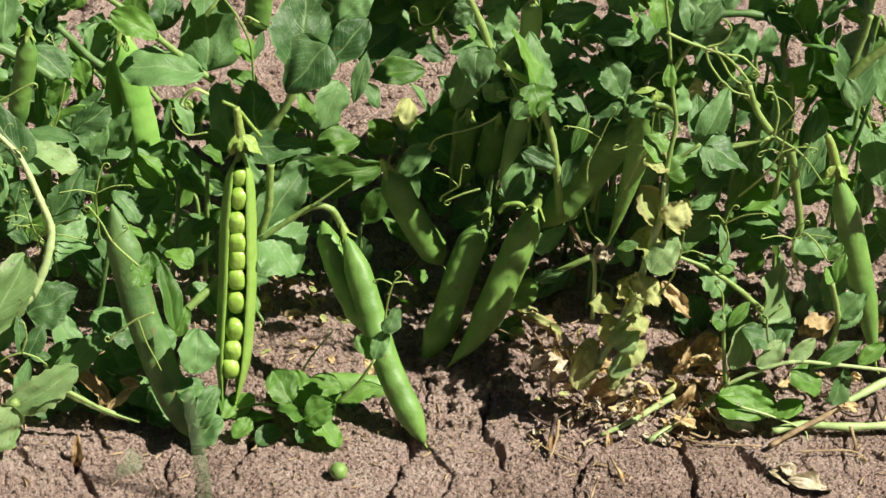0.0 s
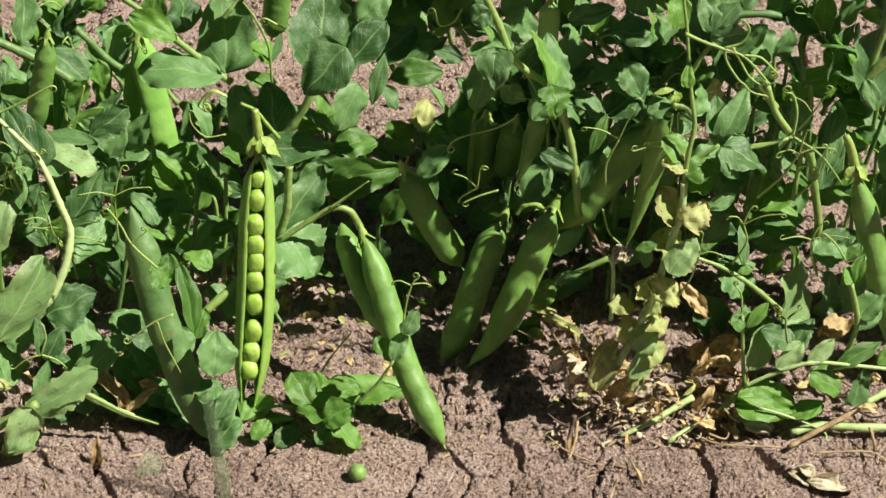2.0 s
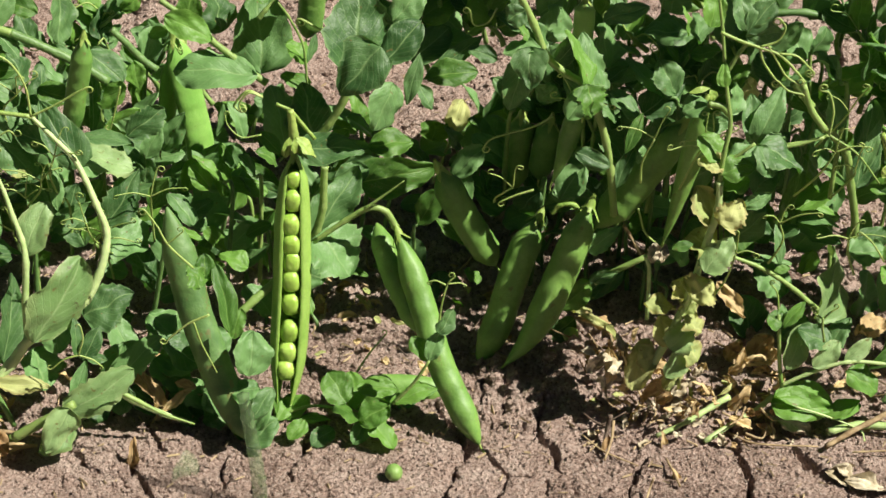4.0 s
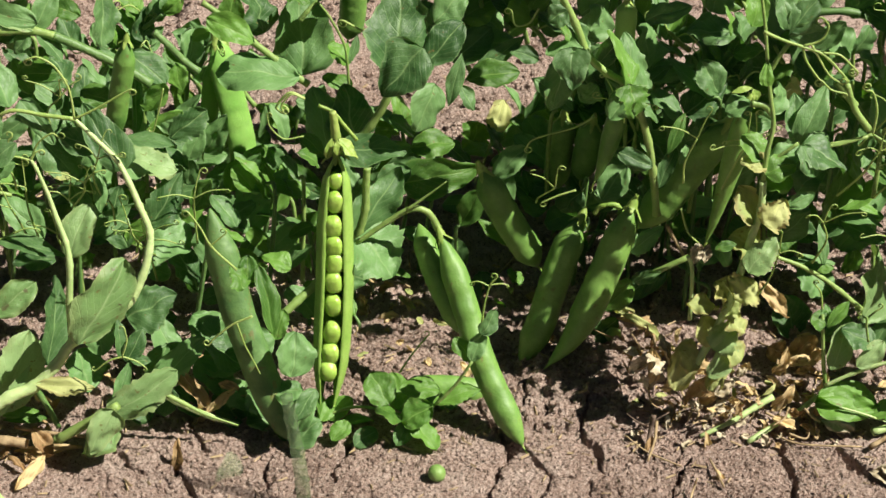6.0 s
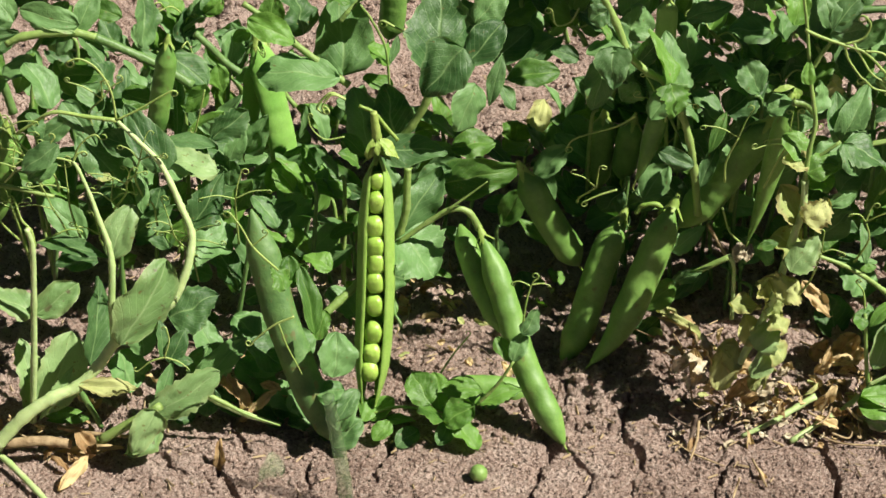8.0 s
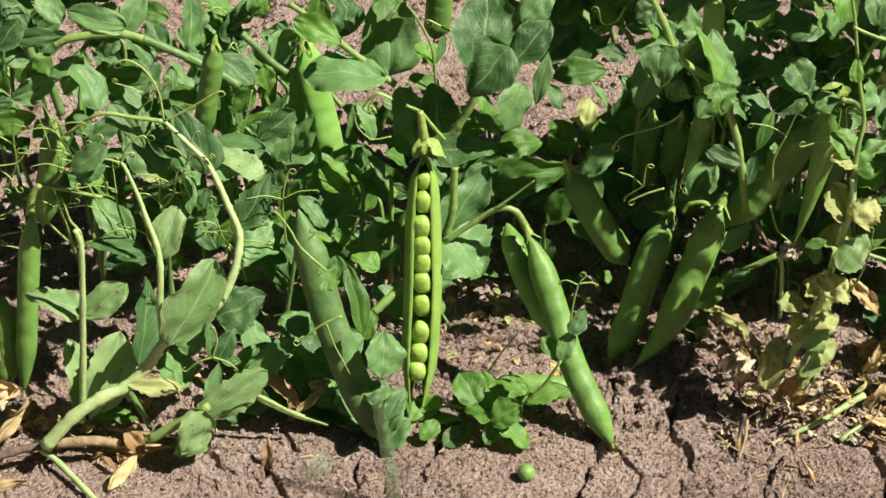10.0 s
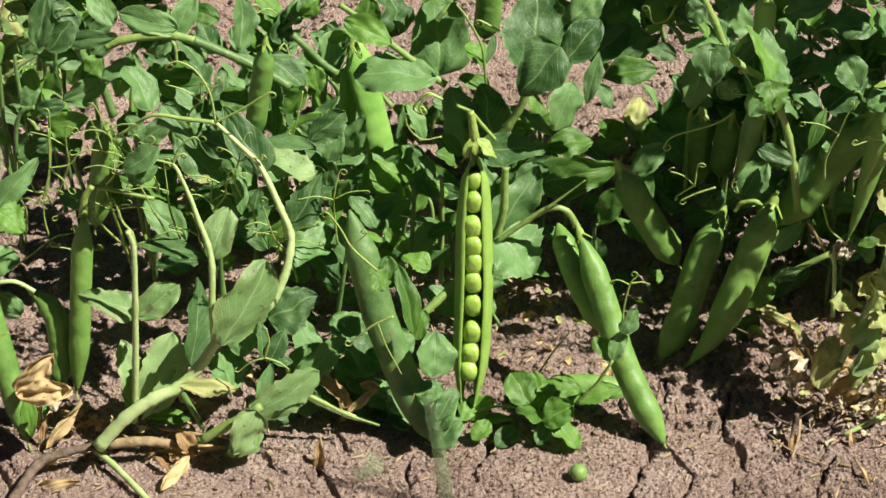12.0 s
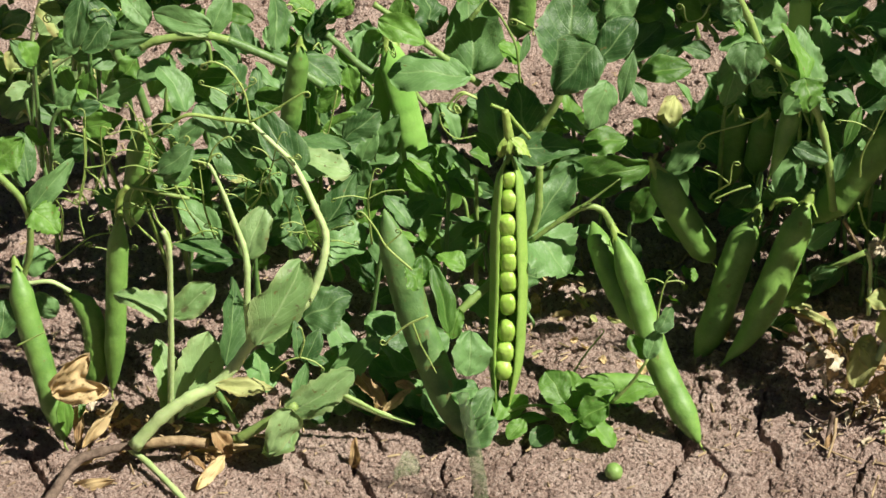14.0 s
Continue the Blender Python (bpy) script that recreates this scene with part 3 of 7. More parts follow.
def open_pod(plant, path):
    """A ripe pod split open towards the light: two curved valves with thick rims, and a row of peas inside."""
    pts = local(plant, [Vector(q) for q in path])
    line = smooth_line(pts, 12)
    n = len(line) - 1
    holder = None
    for sign in (-1, 1):
        verts, faces = [], []
        across = 12
        for i in range(n + 1):
            u = i / n
            q = line[i]
            tan = (line[min(i + 1, n)] - line[max(i - 1, 0)]).normalized()
            front = Vector((0, -0.88, 0.47))
            front = (front - tan * front.dot(tan)).normalized()
            side = tan.cross(front) * -1
            wide = float(np.interp(u, (0, 0.035, 0.105, 0.175, 0.27, 0.38, 0.5, 0.73, 0.83, 0.9, 0.95, 1), (0.6, 2, 4.8, 5.7, 6.3, 6.6, 6.8, 6.7, 6.3, 5.2, 4.0, 2.9))) / 1000
            gap = float(np.interp(u, (0, 0.035, 0.06, 0.15, 0.27, 0.5, 0.73, 0.85, 0.94, 1), (0.2, 1.0, 2.1, 2.6, 3.0, 3.6, 3.7, 3.5, 2.7, 2.3))) / 1000
            gap *= 1 + 0.05 * noise.noise(Vector((u * 26, sign * 3.0, 0)))
            wide *= 1 + 0.03 * noise.noise(Vector((u * 9, sign, 0)))
            apart = max(0, u - 0.90) / 0.10
            deep = min(1, u / 0.15) ** 0.6 * min(1, 0.25 + (1 - u) / 0.13) ** 0.5
            keel = gap * 0.9 * apart ** 0.5
            ring = []
            for k in range(across + 1):
                s = k / across
                a = s * math.pi * 0.80
                outw = keel + (wide - keel) * math.sin(min(a, math.pi / 2)) if a < math.pi / 2 else wide + (gap - wide) * (1 - math.sin(a)) / (1 - math.sin(math.pi * 0.80))
                ring.append(q + side * (sign * outw) + front * (deep * (-0.0014 - 0.0056 * math.cos(a))))
            inner = []
            for k, v in enumerate(ring):
                thick = 0.0009 if k < across else 0.0006
                mid = q + side * (sign * keel * 0.6) + front * (-0.0014 * deep)
                inner.append(v + (mid - v).normalized() * min(thick, (mid - v).length * 0.4))
            verts += ring + inner[::-1]
        c = 2 * (across + 1)
        for i in range(n):
            for k in range(c):
                j = (k + 1) % c
                quad = (i * c + k, i * c + j, (i + 1) * c + j, (i + 1) * c + k)
                faces.append(quad if sign > 0 else quad[::-1])
        faces.append(tuple(range(c)))
        faces.append(tuple(n * c + k for k in range(c))[::-1])
        me = mesh_from("pod", verts, faces, VALVE)
        if holder is None:
            holder = part("pod", me, plant, "ripe green pod split open on a row of peas")
        else:
            me.name = "valve"
            part("valve", me, holder)
    total = (line[-1] - line[0]).length
    step = total * 0.0860
    sizes = [0.76, 0.94, 0.98, 0.98, 0.94, 0.94, 0.92, 0.95, 0.97, 1.08]
    at = [0.110, 0.196, 0.282, 0.369, 0.446, 0.529, 0.613, 0.694, 0.775, 0.863]
    for k, (size, u) in enumerate(zip(sizes, at)):
        q = line[int(round(u * n))]
        ob = part("pea", lump_mesh("pea", size * step / 2, PEA, k * 3.3, 0.06, 1.0, 3, 2.7 if k < 9 else 2.2), holder)
        ob.location = q + Vector((0.0002 * math.sin(k * 2.1) - (0.0006 if k == 9 else 0), -0.0002, 0.0001))
        ob.scale = (0.88, 0.88, 1.12 if k < 9 else 1.0)
        ob.rotation_euler = (0.1 * math.sin(k), 0.1 * math.cos(k * 1.7), 0)
    calyx(holder, line[0] + Vector((0, 0.0, 0.0012)), Vector((0.02, -0.05, -1)).normalized(), 5.0, "c", 1.0, 0.6)
    return holder


def loose_pea(label, x, y, size):
    ob = new("pea", lump_mesh("pea", size / 1000, PEA_DULL, x, 0.06, 1.0, 3))
    ob.location = (x / 1000, y / 1000, size / 1000 * 0.9 + ground_z(x / 1000, y / 1000))
    return tagged(ob, label, "pea")


def sprig(plant, mats, size, count, seed, *flat, spread=1.0, tendrils=1):
    """A leafy shoot from base to top (millimetres): a thin stem with pairs of leaflets, clasping stipules and tendrils."""
    r = random.Random(seed)
    a, b = triples(flat)
    bow = Vector((r.uniform(-1, 1), r.uniform(-0.6, 0.6), 0)) * (b - a).length * 0.16
    mids = [a, a.lerp(b, 0.35) + bow, a.lerp(b, 0.7) + bow * 0.7, b]
    stem(plant, "t" if r.random() < 0.6 else "n", 1.1, 0.6, *[c for q in mids for c in q])
    line = smooth_line(mids, 8)
    for k in range(count):
        q = line[int((0.25 + 0.75 * (k + 1) / count) * (len(line) - 1))]
        way = r.choice((-1, 1))
        for j in range(2):
            ang = (r.uniform(15, 80) if j else r.uniform(-25, 50)) * way
            way = -way
            long = size * r.uniform(0.75, 1.3)
            up = math.cos(radians(ang)) * r.uniform(0.4, 1.0)
            out = Vector((math.sin(radians(ang * 1.2)), up * 0.55 + r.uniform(-0.45, 0.25) * spread, up)).normalized()
            start = q + out * r.uniform(0, 2)
            m = r.choice(mats)
            leaf(plant, m, r.choice("oos"), long * r.uniform(0.55, 0.8), r.uniform(-35, 35), r.uniform(-0.05, 0.14), r.uniform(4, 28), *start, *(start + out * long))
        if tendrils and r.random() < 0.35 * tendrils:
            d = Vector((r.uniform(-1, 1), r.uniform(-0.8, 0.1), r.uniform(-0.2, 0.9))).normalized() * size * r.uniform(0.7, 1.3)
            tendril(plant, "i", 0.35, r.uniform(1, 2.2), r.choice((0.8, 1.2, 1.6)), *q, *(q + d * 0.5 + Vector((0, 0, 3))), *(q + d), flip=r.choice((-1, 1)))


def withered(plant, mats, count, seed, x0, x1, y0, y1, z0, z1, size=7):
    """Shrivelled leaves and tendrils about the foot of a plant (millimetres)."""
    r = random.Random(seed)
    for _ in range(count):
        q = Vector((r.uniform(x0, x1), r.uniform(y0, y1), z0 + (z1 - z0) * r.random() ** 1.6))
        d = Vector((r.uniform(-1, 1), r.uniform(-0.7, 0.3), r.uniform(-0.7, 1))).normalized() * size * r.uniform(0.6, 1.6)
        if r.random() < 0.3:
            k = Vector((r.uniform(-1, 1), r.uniform(-1, 0), r.uniform(-1, 1))) * 3
            stem(plant, r.choice("rrb"), 0.5, 0.2, *q, *(q + d * 0.8 + k), *(q + d * 1.9))
        else:
            leaf(plant, r.choice(mats), r.choice("on"), size * r.uniform(0.4, 0.8), r.uniform(-60, 60), r.uniform(-0.1, 0.25), r.uniform(20, 60), *q, *(q + d), name="withered_leaf")


def understorey(plant, mats, count, seed, x0, x1, y0, y1, z0, z1, size):
    """Crowded lower leaves and leaf stalks of a plant, filling a stretch of the row (millimetres)."""
    r = random.Random(seed)
    for _ in range(count):
        q = Vector((r.uniform(x0, x1), r.uniform(y0, y1), r.uniform(z0, z1)))
        a = radians(r.uniform(-75, 75))
        d = Vector((math.sin(a), r.uniform(-0.3, 0.5), math.cos(a) * r.choice((1, 1, 1, -0.6)))).normalized() * size * r.uniform(0.7, 1.35)
        leaf(plant, r.choice(mats), r.choice("oosn"), size * r.uniform(0.45, 0.75), r.uniform(-40, 40), r.uniform(-0.05, 0.12), r.uniform(4, 26), *q, *(q + d))
        if r.random() < 0.3:
            k = Vector((r.uniform(-8, 8), r.uniform(-6, 6), 0))
            stem(plant, r.choice("tnn"), 0.9, 0.6, q.x + k.x, q.y + k.y, max(0, q.z - 45), *(q - d * 0.3 + k * 0.4), *q)


def shade_crown(plant, count, seed, x0, x1, y0, y1, z0, z1):
    """Leafy tops of a plant's stems, unseen above the view, added to cast shade (millimetres)."""
    r = random.Random(seed)
    for k in range(count):
        q = Vector((x0 + (x1 - x0) * (k + r.random()) / count, r.uniform(y0, y1), r.uniform(z0, z1)))
        sprig(plant, "llf", 21, 3, seed * 100 + k, *q, q.x + r.uniform(-12, 12), q.y + r.uniform(-10, 10), q.z + r.uniform(25, 40))


def climbers(plant, count, seed, x0, x1, y0, y1, z0, z1):
    """Forked tendrils at the ends of leaf stalks (millimetres)."""
    r = random.Random(seed)
    for _ in range(count):
        q = Vector((r.uniform(x0, x1), r.uniform(y0, y1), r.uniform(z0, z1)))
        foot = q + Vector((r.uniform(-10, 10), r.uniform(4, 14), r.uniform(-26, -12)))
        bow = Vector((r.uniform(-3, 3), 0, r.uniform(-2, 3)))
        stem(plant, "i", 0.45, 0.3, *foot, *(foot.lerp(q, 0.55) + bow), *q, name="tendril")
        for arm in range(r.choice((2, 3, 3))):
            a = radians(-70 + 70 * arm + r.uniform(-25, 25))
            d = Vector((math.sin(a), r.uniform(-0.4, 0.1), math.cos(a))) * r.uniform(7, 14)
            tendril(plant, "i", 0.28, r.uniform(0.9, 1.5), r.choice((0.6, 1.0, 1.4)), *q, *(q + d * 0.5 + Vector((0, 0, 1.2))), *(q + d), flip=r.choice((-1, 1)))


centre = thing("pea_plant", "pea plant with grey-green leaves, a split pod and a plump pod", "pea plant", -37.3, 599.0, group="pea plants in the row")
stem(centre, "t", 1.1, 1.4, -81.0, 690.0, 118.8,  -71.2, 690.0, 110.8,  -63.2, 690.0, 102.7,  -55.2, 690.0, 95.4,  -49.5, 690.0, 89.8,  -43.4, 690.0, 85.0)
pod(centre, "k", 11.8, 6, -35, -79.3, 712.0, 93.5,  -76.7, 712.0, 78.0,  -74.0, 712.0, 63.1,  -71.6, 712.0, 48.0,  -70.8, 712.0, 33.0, point=.12, sepals=True, label="flat pale green young pod")
pod(centre, "k", 7.8, 5, -35, -81.9, 719.0, 80.1,  -83.6, 719.0, 61.7,  -87.8, 719.0, 38.2, point=.12, sepals=True, label="flat pale green young pod")
leaf(centre, "f", "o", 10.8, 23, 0.06, 16, -79.3, 686.0, 114.7, -62.2, 682.9, 106.1)
leaf(centre, "l", "o", 19.1, 11, 0.06, 10, -46.3, 684.0, 91.1, -77.3, 686.1, 91.4)
leaf(centre, "l", "s", 27.8, -16, 0.06, 25, -49.4, 748.0, 57.6, -50.9, 766.7, 89.7)
leaf(centre, "l", "o", 20.4, 32, 0.06, 16, -65.0, 750.0, 74.9, -69.0, 759.3, 90.8)
leaf(centre, "f", "o", 13.9, 20, 0.06, 16, -27.6, 690.0, 94.0, -36.0, 693.6, 99.7)
leaf(centre, "l", "n", 3.5, 2, 0.06, 16, -27.6, 680.0, 99.3, -24.5, 685.2, 108.2)
leaf(centre, "f", "o", 7.3, -13, 0.06, 16, -27.0, 690.0, 83.6, -38.2, 692.7, 87.4)
stem(centre, "t", 0.5, 0.4, -28.2, 688.0, 85.6,  -28.8, 688.0, 96.7,  -29.9, 688.0, 103.5,  -34.6, 688.0, 113.7,  -38.2, 688.0, 119.1)
leaf(centre, "l", "s", 26.8, -4, 0.06, 10, -9.4, 646.0, 112.9, -9.0, 661.9, 140.3, teeth=0.05)
leaf(centre, "l", "s", 20.0, 19, 0.06, 6, -0.4, 632.0, 130.4, -15.0, 625.9, 115.5)
leaf(centre, "l", "o", 14.4, -20, 0.06, 16, 3.5, 640.0, 112.6, -3.7, 633.5, 97.4)
leaf(centre, "l", "o", 13.1, -10, 0.06, 16, 0.8, 640.0, 120.5, 13.2, 647.4, 132.8)
leaf(centre, "l", "o", 11.9, 6, 0.06, 16, 3.1, 655.0, 128.5, 14.1, 660.9, 138.2)
leaf(centre, "l", "s", 18.3, -17, 0.06, 16, -24.8, 655.0, 81.9, -29.2, 665.0, 99.0)
leaf(centre, "l", "o", 13.1, -7, 0.06, 16, -34.9, 652.0, 78.9, -40.3, 663.5, 98.7)
stem(centre, "t", 1.4, 1.5, -23.9, 642.0, 88.5,  -18.6, 642.0, 95.3,  -13.6, 642.0, 104.4,  -12.2, 642.0, 111.1)
stem(centre, "c", 0.7, 0.6, -23.4, 628.0, 97.0,  -27.6, 628.0, 102.8,  -31.3, 628.0, 107.9,  -36.3, 628.0, 110.6)
stem(centre, "c", 1.2, 1.8, -31.4, 626.0, 109.3,  -30.9, 626.0, 104.4,  -30.3, 626.0, 97.7)
leaf(centre, "c", "n", 6.3, -12, 0.06, 16, -29.7, 622.0, 100.9, -23.1, 621.0, 93.5, name="sepal", label="pointed pale green sepal")
leaf(centre, "c", "n", 4.7, -8, 0.06, 16, -31.6, 624.0, 99.8, -33.6, 623.0, 92.1, name="sepal", label="pointed pale green sepal")
leaf(centre, "c", "n", 3.2, 4, 0.06, 16, -30.4, 620.0, 101.2, -29.7, 619.0, 96.0, name="sepal", label="pointed pale green sepal")
leaf(centre, "l", "s", 13.9, 8, 0.06, 6, -29.3, 636.0, 88.7, -6.3, 636.4, 86.7)
leaf(centre, "l", "s", 17.1, 15, 0.06, 8, -24.7, 634.0, 54.3, -8.1, 646.4, 75.2)
leaf(centre, "l", "s", 27.2, -12, 0.06, 8, -23.6, 626.0, 58.5, -11.2, 620.6, 45.2, teeth=0.1)
stem(centre, "t", 1.6, 1.3, -26.1, 630.0, 51.1,  -23.3, 630.0, 58.3,  -21.0, 630.0, 67.8,  -20.6, 630.0, 77.1,  -20.1, 630.0, 84.9)
stem(centre, "t", 0.9, 1.3, -24.0, 624.0, 57.4,  -12.7, 624.0, 66.4,  -4.7, 624.0, 71.5,  1.2, 624.0, 70.1,  4.8, 624.0, 63.5)
stem(centre, "t", 0.6, 0.2, -6.3, 622.0, 72.3,  1.2, 622.0, 78.5,  7.6, 622.0, 84.0)
leaf(centre, "f", "o", 6.2, 1, 0.06, 16, -35.5, 640.0, 83.6, -44.1, 644.0, 90.1)
tendril(centre, "i", 0.4, 1.1, 1.2, -41.6, 640.0, 106.4,  -46.2, 640.0, 108.2,  -49.7, 640.0, 104.1,  -49.4, 640.0, 101.4, flip=1)
tendril(centre, "i", 0.35, 1, 1, -42.5, 640.0, 91.5,  -49.4, 640.0, 90.5,  -54.0, 640.0, 95.1,  -55.0, 640.0, 99.9, flip=-1)
leaf(centre, "f", "s", 16.5, 29, 0.06, 16, -8.7, 662.0, 58.6, 20.4, 666.5, 63.7)
leaf(centre, "f", "o", 11.6, -4, 0.06, 16, -5.4, 672.0, 68.2, 11.3, 673.6, 69.2)
leaf(centre, "l", "o", 15.8, 17, 0.06, 16, -66.9, 655.0, 41.4, -63.1, 666.1, 60.5)
leaf(centre, "l", "o", 9.5, 14, 0.06, 16, -66.9, 632.0, 58.9, -75.7, 638.0, 69.0)
leaf(centre, "l", "o", 9.5, 8, 0.06, 16, -57.6, 650.0, 37.6, -46.3, 654.9, 45.4)
leaf(centre, "f", "o", 7.6, -2, 0.06, 16, -42.4, 665.0, 51.9, -58.8, 668.3, 56.3)
leaf(centre, "f", "o", 6.4, 17, 0.06, 16, -40.6, 650.0, 48.5, -49.9, 648.5, 44.1)
leaf(centre, "l", "o", 12.6, -33, 0.06, 16, -79.3, 690.0, 35.5, -74.9, 696.6, 46.8)
leaf(centre, "l", "o", 12.9, -15, 0.06, 16, -56.1, 735.0, 21.4, -69.9, 740.0, 29.1)
leaf(centre, "l", "o", 10.5, -3, 0.06, 16, -17.2, 650.0, 65.0, -4.9, 653.4, 70.0)
leaf(centre, "f", "o", 6.8, -1, 0.06, 16, 15.5, 584.0, 34.7, 10.5, 588.3, 42.1)
leaf(centre, "l", "o", 6.3, -16, 0.06, 16, 16.2, 582.0, 36.2, 20.1, 587.1, 44.9)
leaf(centre, "l", "o", 7.2, 17, 0.06, 16, 19.2, 584.0, 46.1, 24.6, 588.3, 53.4)
stem(centre, "t", 0.7, 0.5, 4.1, 586.0, 14.9,  11.0, 586.0, 23.5,  16.4, 586.0, 33.2)
leaf(centre, "f", "n", 7.5, -21, 0.06, 16, 3.2, 586.0, 14.9, 19.8, 589.1, 18.8, teeth=0.1)
leaf(centre, "f", "o", 8.5, -13, 0.06, 16, -8.8, 596.0, 13.6, 5.6, 596.7, 13.1)
leaf(centre, "f", "o", 11.2, 16, 0.06, 16, 3.1, 584.0, 15.7, -7.7, 581.8, 9.5)
open_at = [(-30.2, 624.6, 93.4), (-30.7, 620.9, 81.5), (-31.2, 617.0, 68.9), (-31.4, 613.4, 57.2), (-31.7, 609.8, 45.3), (-32.7, 605.0, 29.3), (-33.5, 601.7, 18.1), (-34.7, 598.0, 5.3)]
open_pod(centre, open_at)
pod(centre, "p", 9.4, 9.2, 20, 5.8, 621.6, 62.2,  10.1, 614.8, 52.0,  15.1, 606.3, 39.0,  20.8, 596.6, 24.3,  27.4, 588.6, 12.2,  34.5, 581.0, 0.6, style=True, label="plump glossy green pea pod", point=0.14, bumps=0.07)
pod(centre, "p", 8.2, 8.0, 20, -2.0, 633.0, 59.7,  1.2, 624.9, 52.0,  4.8, 617.4, 45.0,  8.8, 611.4, 39.4,  13.1, 603.9, 32.5, sepals=False)
tendril(centre, "i", 0.63, 1.89, 1.2, -44.5, 684.3, 82.1,  -50.1, 684.3, 84.5,  -55.1, 684.3, 79.0,  -53.9, 684.3, 76.6, flip=1)
tendril(centre, "i", 0.50, 1.79, 1.5, -18.7, 661.0, 119.9,  -24.6, 661.0, 123.7,  -28.1, 661.0, 125.9, flip=1)
stem(centre, "t", 0.60, 0.40, -37.1, 595.7, 1.3,  -26.9, 595.7, 5.8,  -18.9, 595.7, 5.8,  -7.9, 595.7, 2.5,  -2.8, 595.7, -1.3)
leaf(centre, "f", "o", 11.9, -21, 0.06, 20, -12.3, 589.7, 11.9, -19.1, 597.7, 19.8)
leaf(centre, "f", "o", 9.2, -13, 0.06, 20, -9.3, 597.3, 3.6, -11.4, 608.6, 12.2)
leaf(centre, "f", "o", 15.5, -51, 0.06, 20, -17.0, 586.0, 12.7, -5.5, 581.8, 7.8)
leaf(centre, "l", "o", 10.0, -10, 0.06, 20, -8.5, 599.0, -2.6, 3.7, 607.3, 5.1)
leaf(centre, "l", "o", 6.9, -10, 0.06, 20, -5.2, 586.0, 8.2, -10.3, 579.0, 2.2)
leaf(centre, "f", "o", 10.1, -16, 0.06, 20, -4.4, 585.2, 8.9, 3.9, 575.4, 2.0)
leaf(centre, "f", "o", 8.0, -24, 0.06, 20, -34.7, 595.7, 0.8, -25.4, 599.6, 7.1)
leaf(centre, "f", "o", 6.0, 23, 0.06, 20, -35.9, 595.7, 0.8, -38.6, 599.0, 8.9)
leaf(centre, "f", "n", 6.5, -31, 0.06, 20, -29.0, 595.7, 0.8, -17.9, 593.1, 2.0)
pod(centre, "p", 9.0, 7.4, 0, -9.4, 610.7, 2.6,  3.3, 610.7, 3.6,  15.6, 610.7, 2.6,  24.8, 610.7, -0.5, sepals=False)
leaf(centre, "l", "o", 8.6, -41, 0.06, 20, 3.3, 604.0, -0.5, 20.4, 608.4, 4.3)
leaf(centre, "f", "n", 5.2, 23, 0.06, 20, 4.5, 602.3, -0.8, 13.5, 606.5, 3.2)
tendril(centre, "i", 0.40, 1.19, 1.2, 19.5, 592.0, 42.1,  20.5, 592.0, 52.7,  22.3, 592.0, 60.9,  24.5, 592.0, 63.9, flip=1)
tendril(centre, "i", 0.31, 0.98, 0.8, 21.9, 592.0, 60.7,  18.4, 592.0, 62.5,  16.1, 592.0, 62.1, flip=1)
tendril(centre, "i", 0.31, 0.78, 0.6, 22.3, 592.0, 61.1,  26.1, 592.0, 61.6,  28.4, 592.0, 60.9, flip=-1)
tendril(centre, "i", 0.37, 1.02, 0.8, -9.0, 614.2, 7.7,  -4.9, 614.2, 15.2,  0.2, 614.2, 22.7,  1.6, 614.2, 24.7, flip=1)

speckled = thing("pea_plant", "pea plant with a long speckled pod and curling tendrils", "pea plant", -44.7, 585.9, group="pea plants in the row")
leaf(speckled, "l", "o", 17.6, 17, 0.06, 16, -69.5, 602.0, 8.6, -82.0, 607.5, 17.5)
leaf(speckled, "l", "o", 14.7, 14, 0.06, 16, -60.8, 597.0, 4.8, -71.7, 602.3, 13.4)
leaf(speckled, "l", "o", 14.5, -14, 0.06, 16, -77.7, 606.0, 27.1, -64.2, 602.7, 18.1)
leaf(speckled, "l", "o", 14.9, 17, 0.06, 16, -73.5, 612.0, 24.3, -83.2, 616.3, 31.1)
leaf(speckled, "d", "o", 7.6, -7, 0.06, 16, -85.2, 594.0, 23.0, -76.7, 589.1, 10.9)
leaf(speckled, "d", "n", 4.2, -19, 0.06, 16, -77.0, 590.0, 7.7, -66.2, 594.5, 14.8)
leaf(speckled, "d", "n", 3.8, 2, 0.06, 16, -65.1, 592.0, 16.6, -72.3, 593.6, 18.8)
leaf(speckled, "l", "o", 11.3, -7, 0.06, 16, -90.6, 604.0, 27.5, -97.0, 598.5, 14.3)
leaf(speckled, "l", "o", 12.4, 11, 0.06, 16, -56.4, 598.0, 24.5, -61.2, 604.0, 34.8)
leaf(speckled, "l", "o", 11.1, 0, 0.06, 16, -39.5, 622.0, 27.2, -49.7, 627.3, 35.9)
leaf(speckled, "l", "o", 15.0, 11, 0.06, 16, -78.0, 601.0, -1.5, -90.2, 605.9, 6.2)
leaf(speckled, "l", "o", 16.5, 17, 0.06, 16, -63.5, 596.0, -2.0, -75.6, 601.5, 6.9)
leaf(speckled, "l", "o", 18.6, 24, 0.06, 16, -53.1, 592.0, -0.9, -63.1, 596.3, 5.9)
leaf(speckled, "l", "o", 11.0, -3, 0.06, 16, -87.2, 598.0, 9.6, -97.4, 596.7, 5.5)
leaf(speckled, "f", "o", 8.9, -13, 0.06, 16, -44.8, 586.0, -1.3, -52.7, 590.2, 5.5)
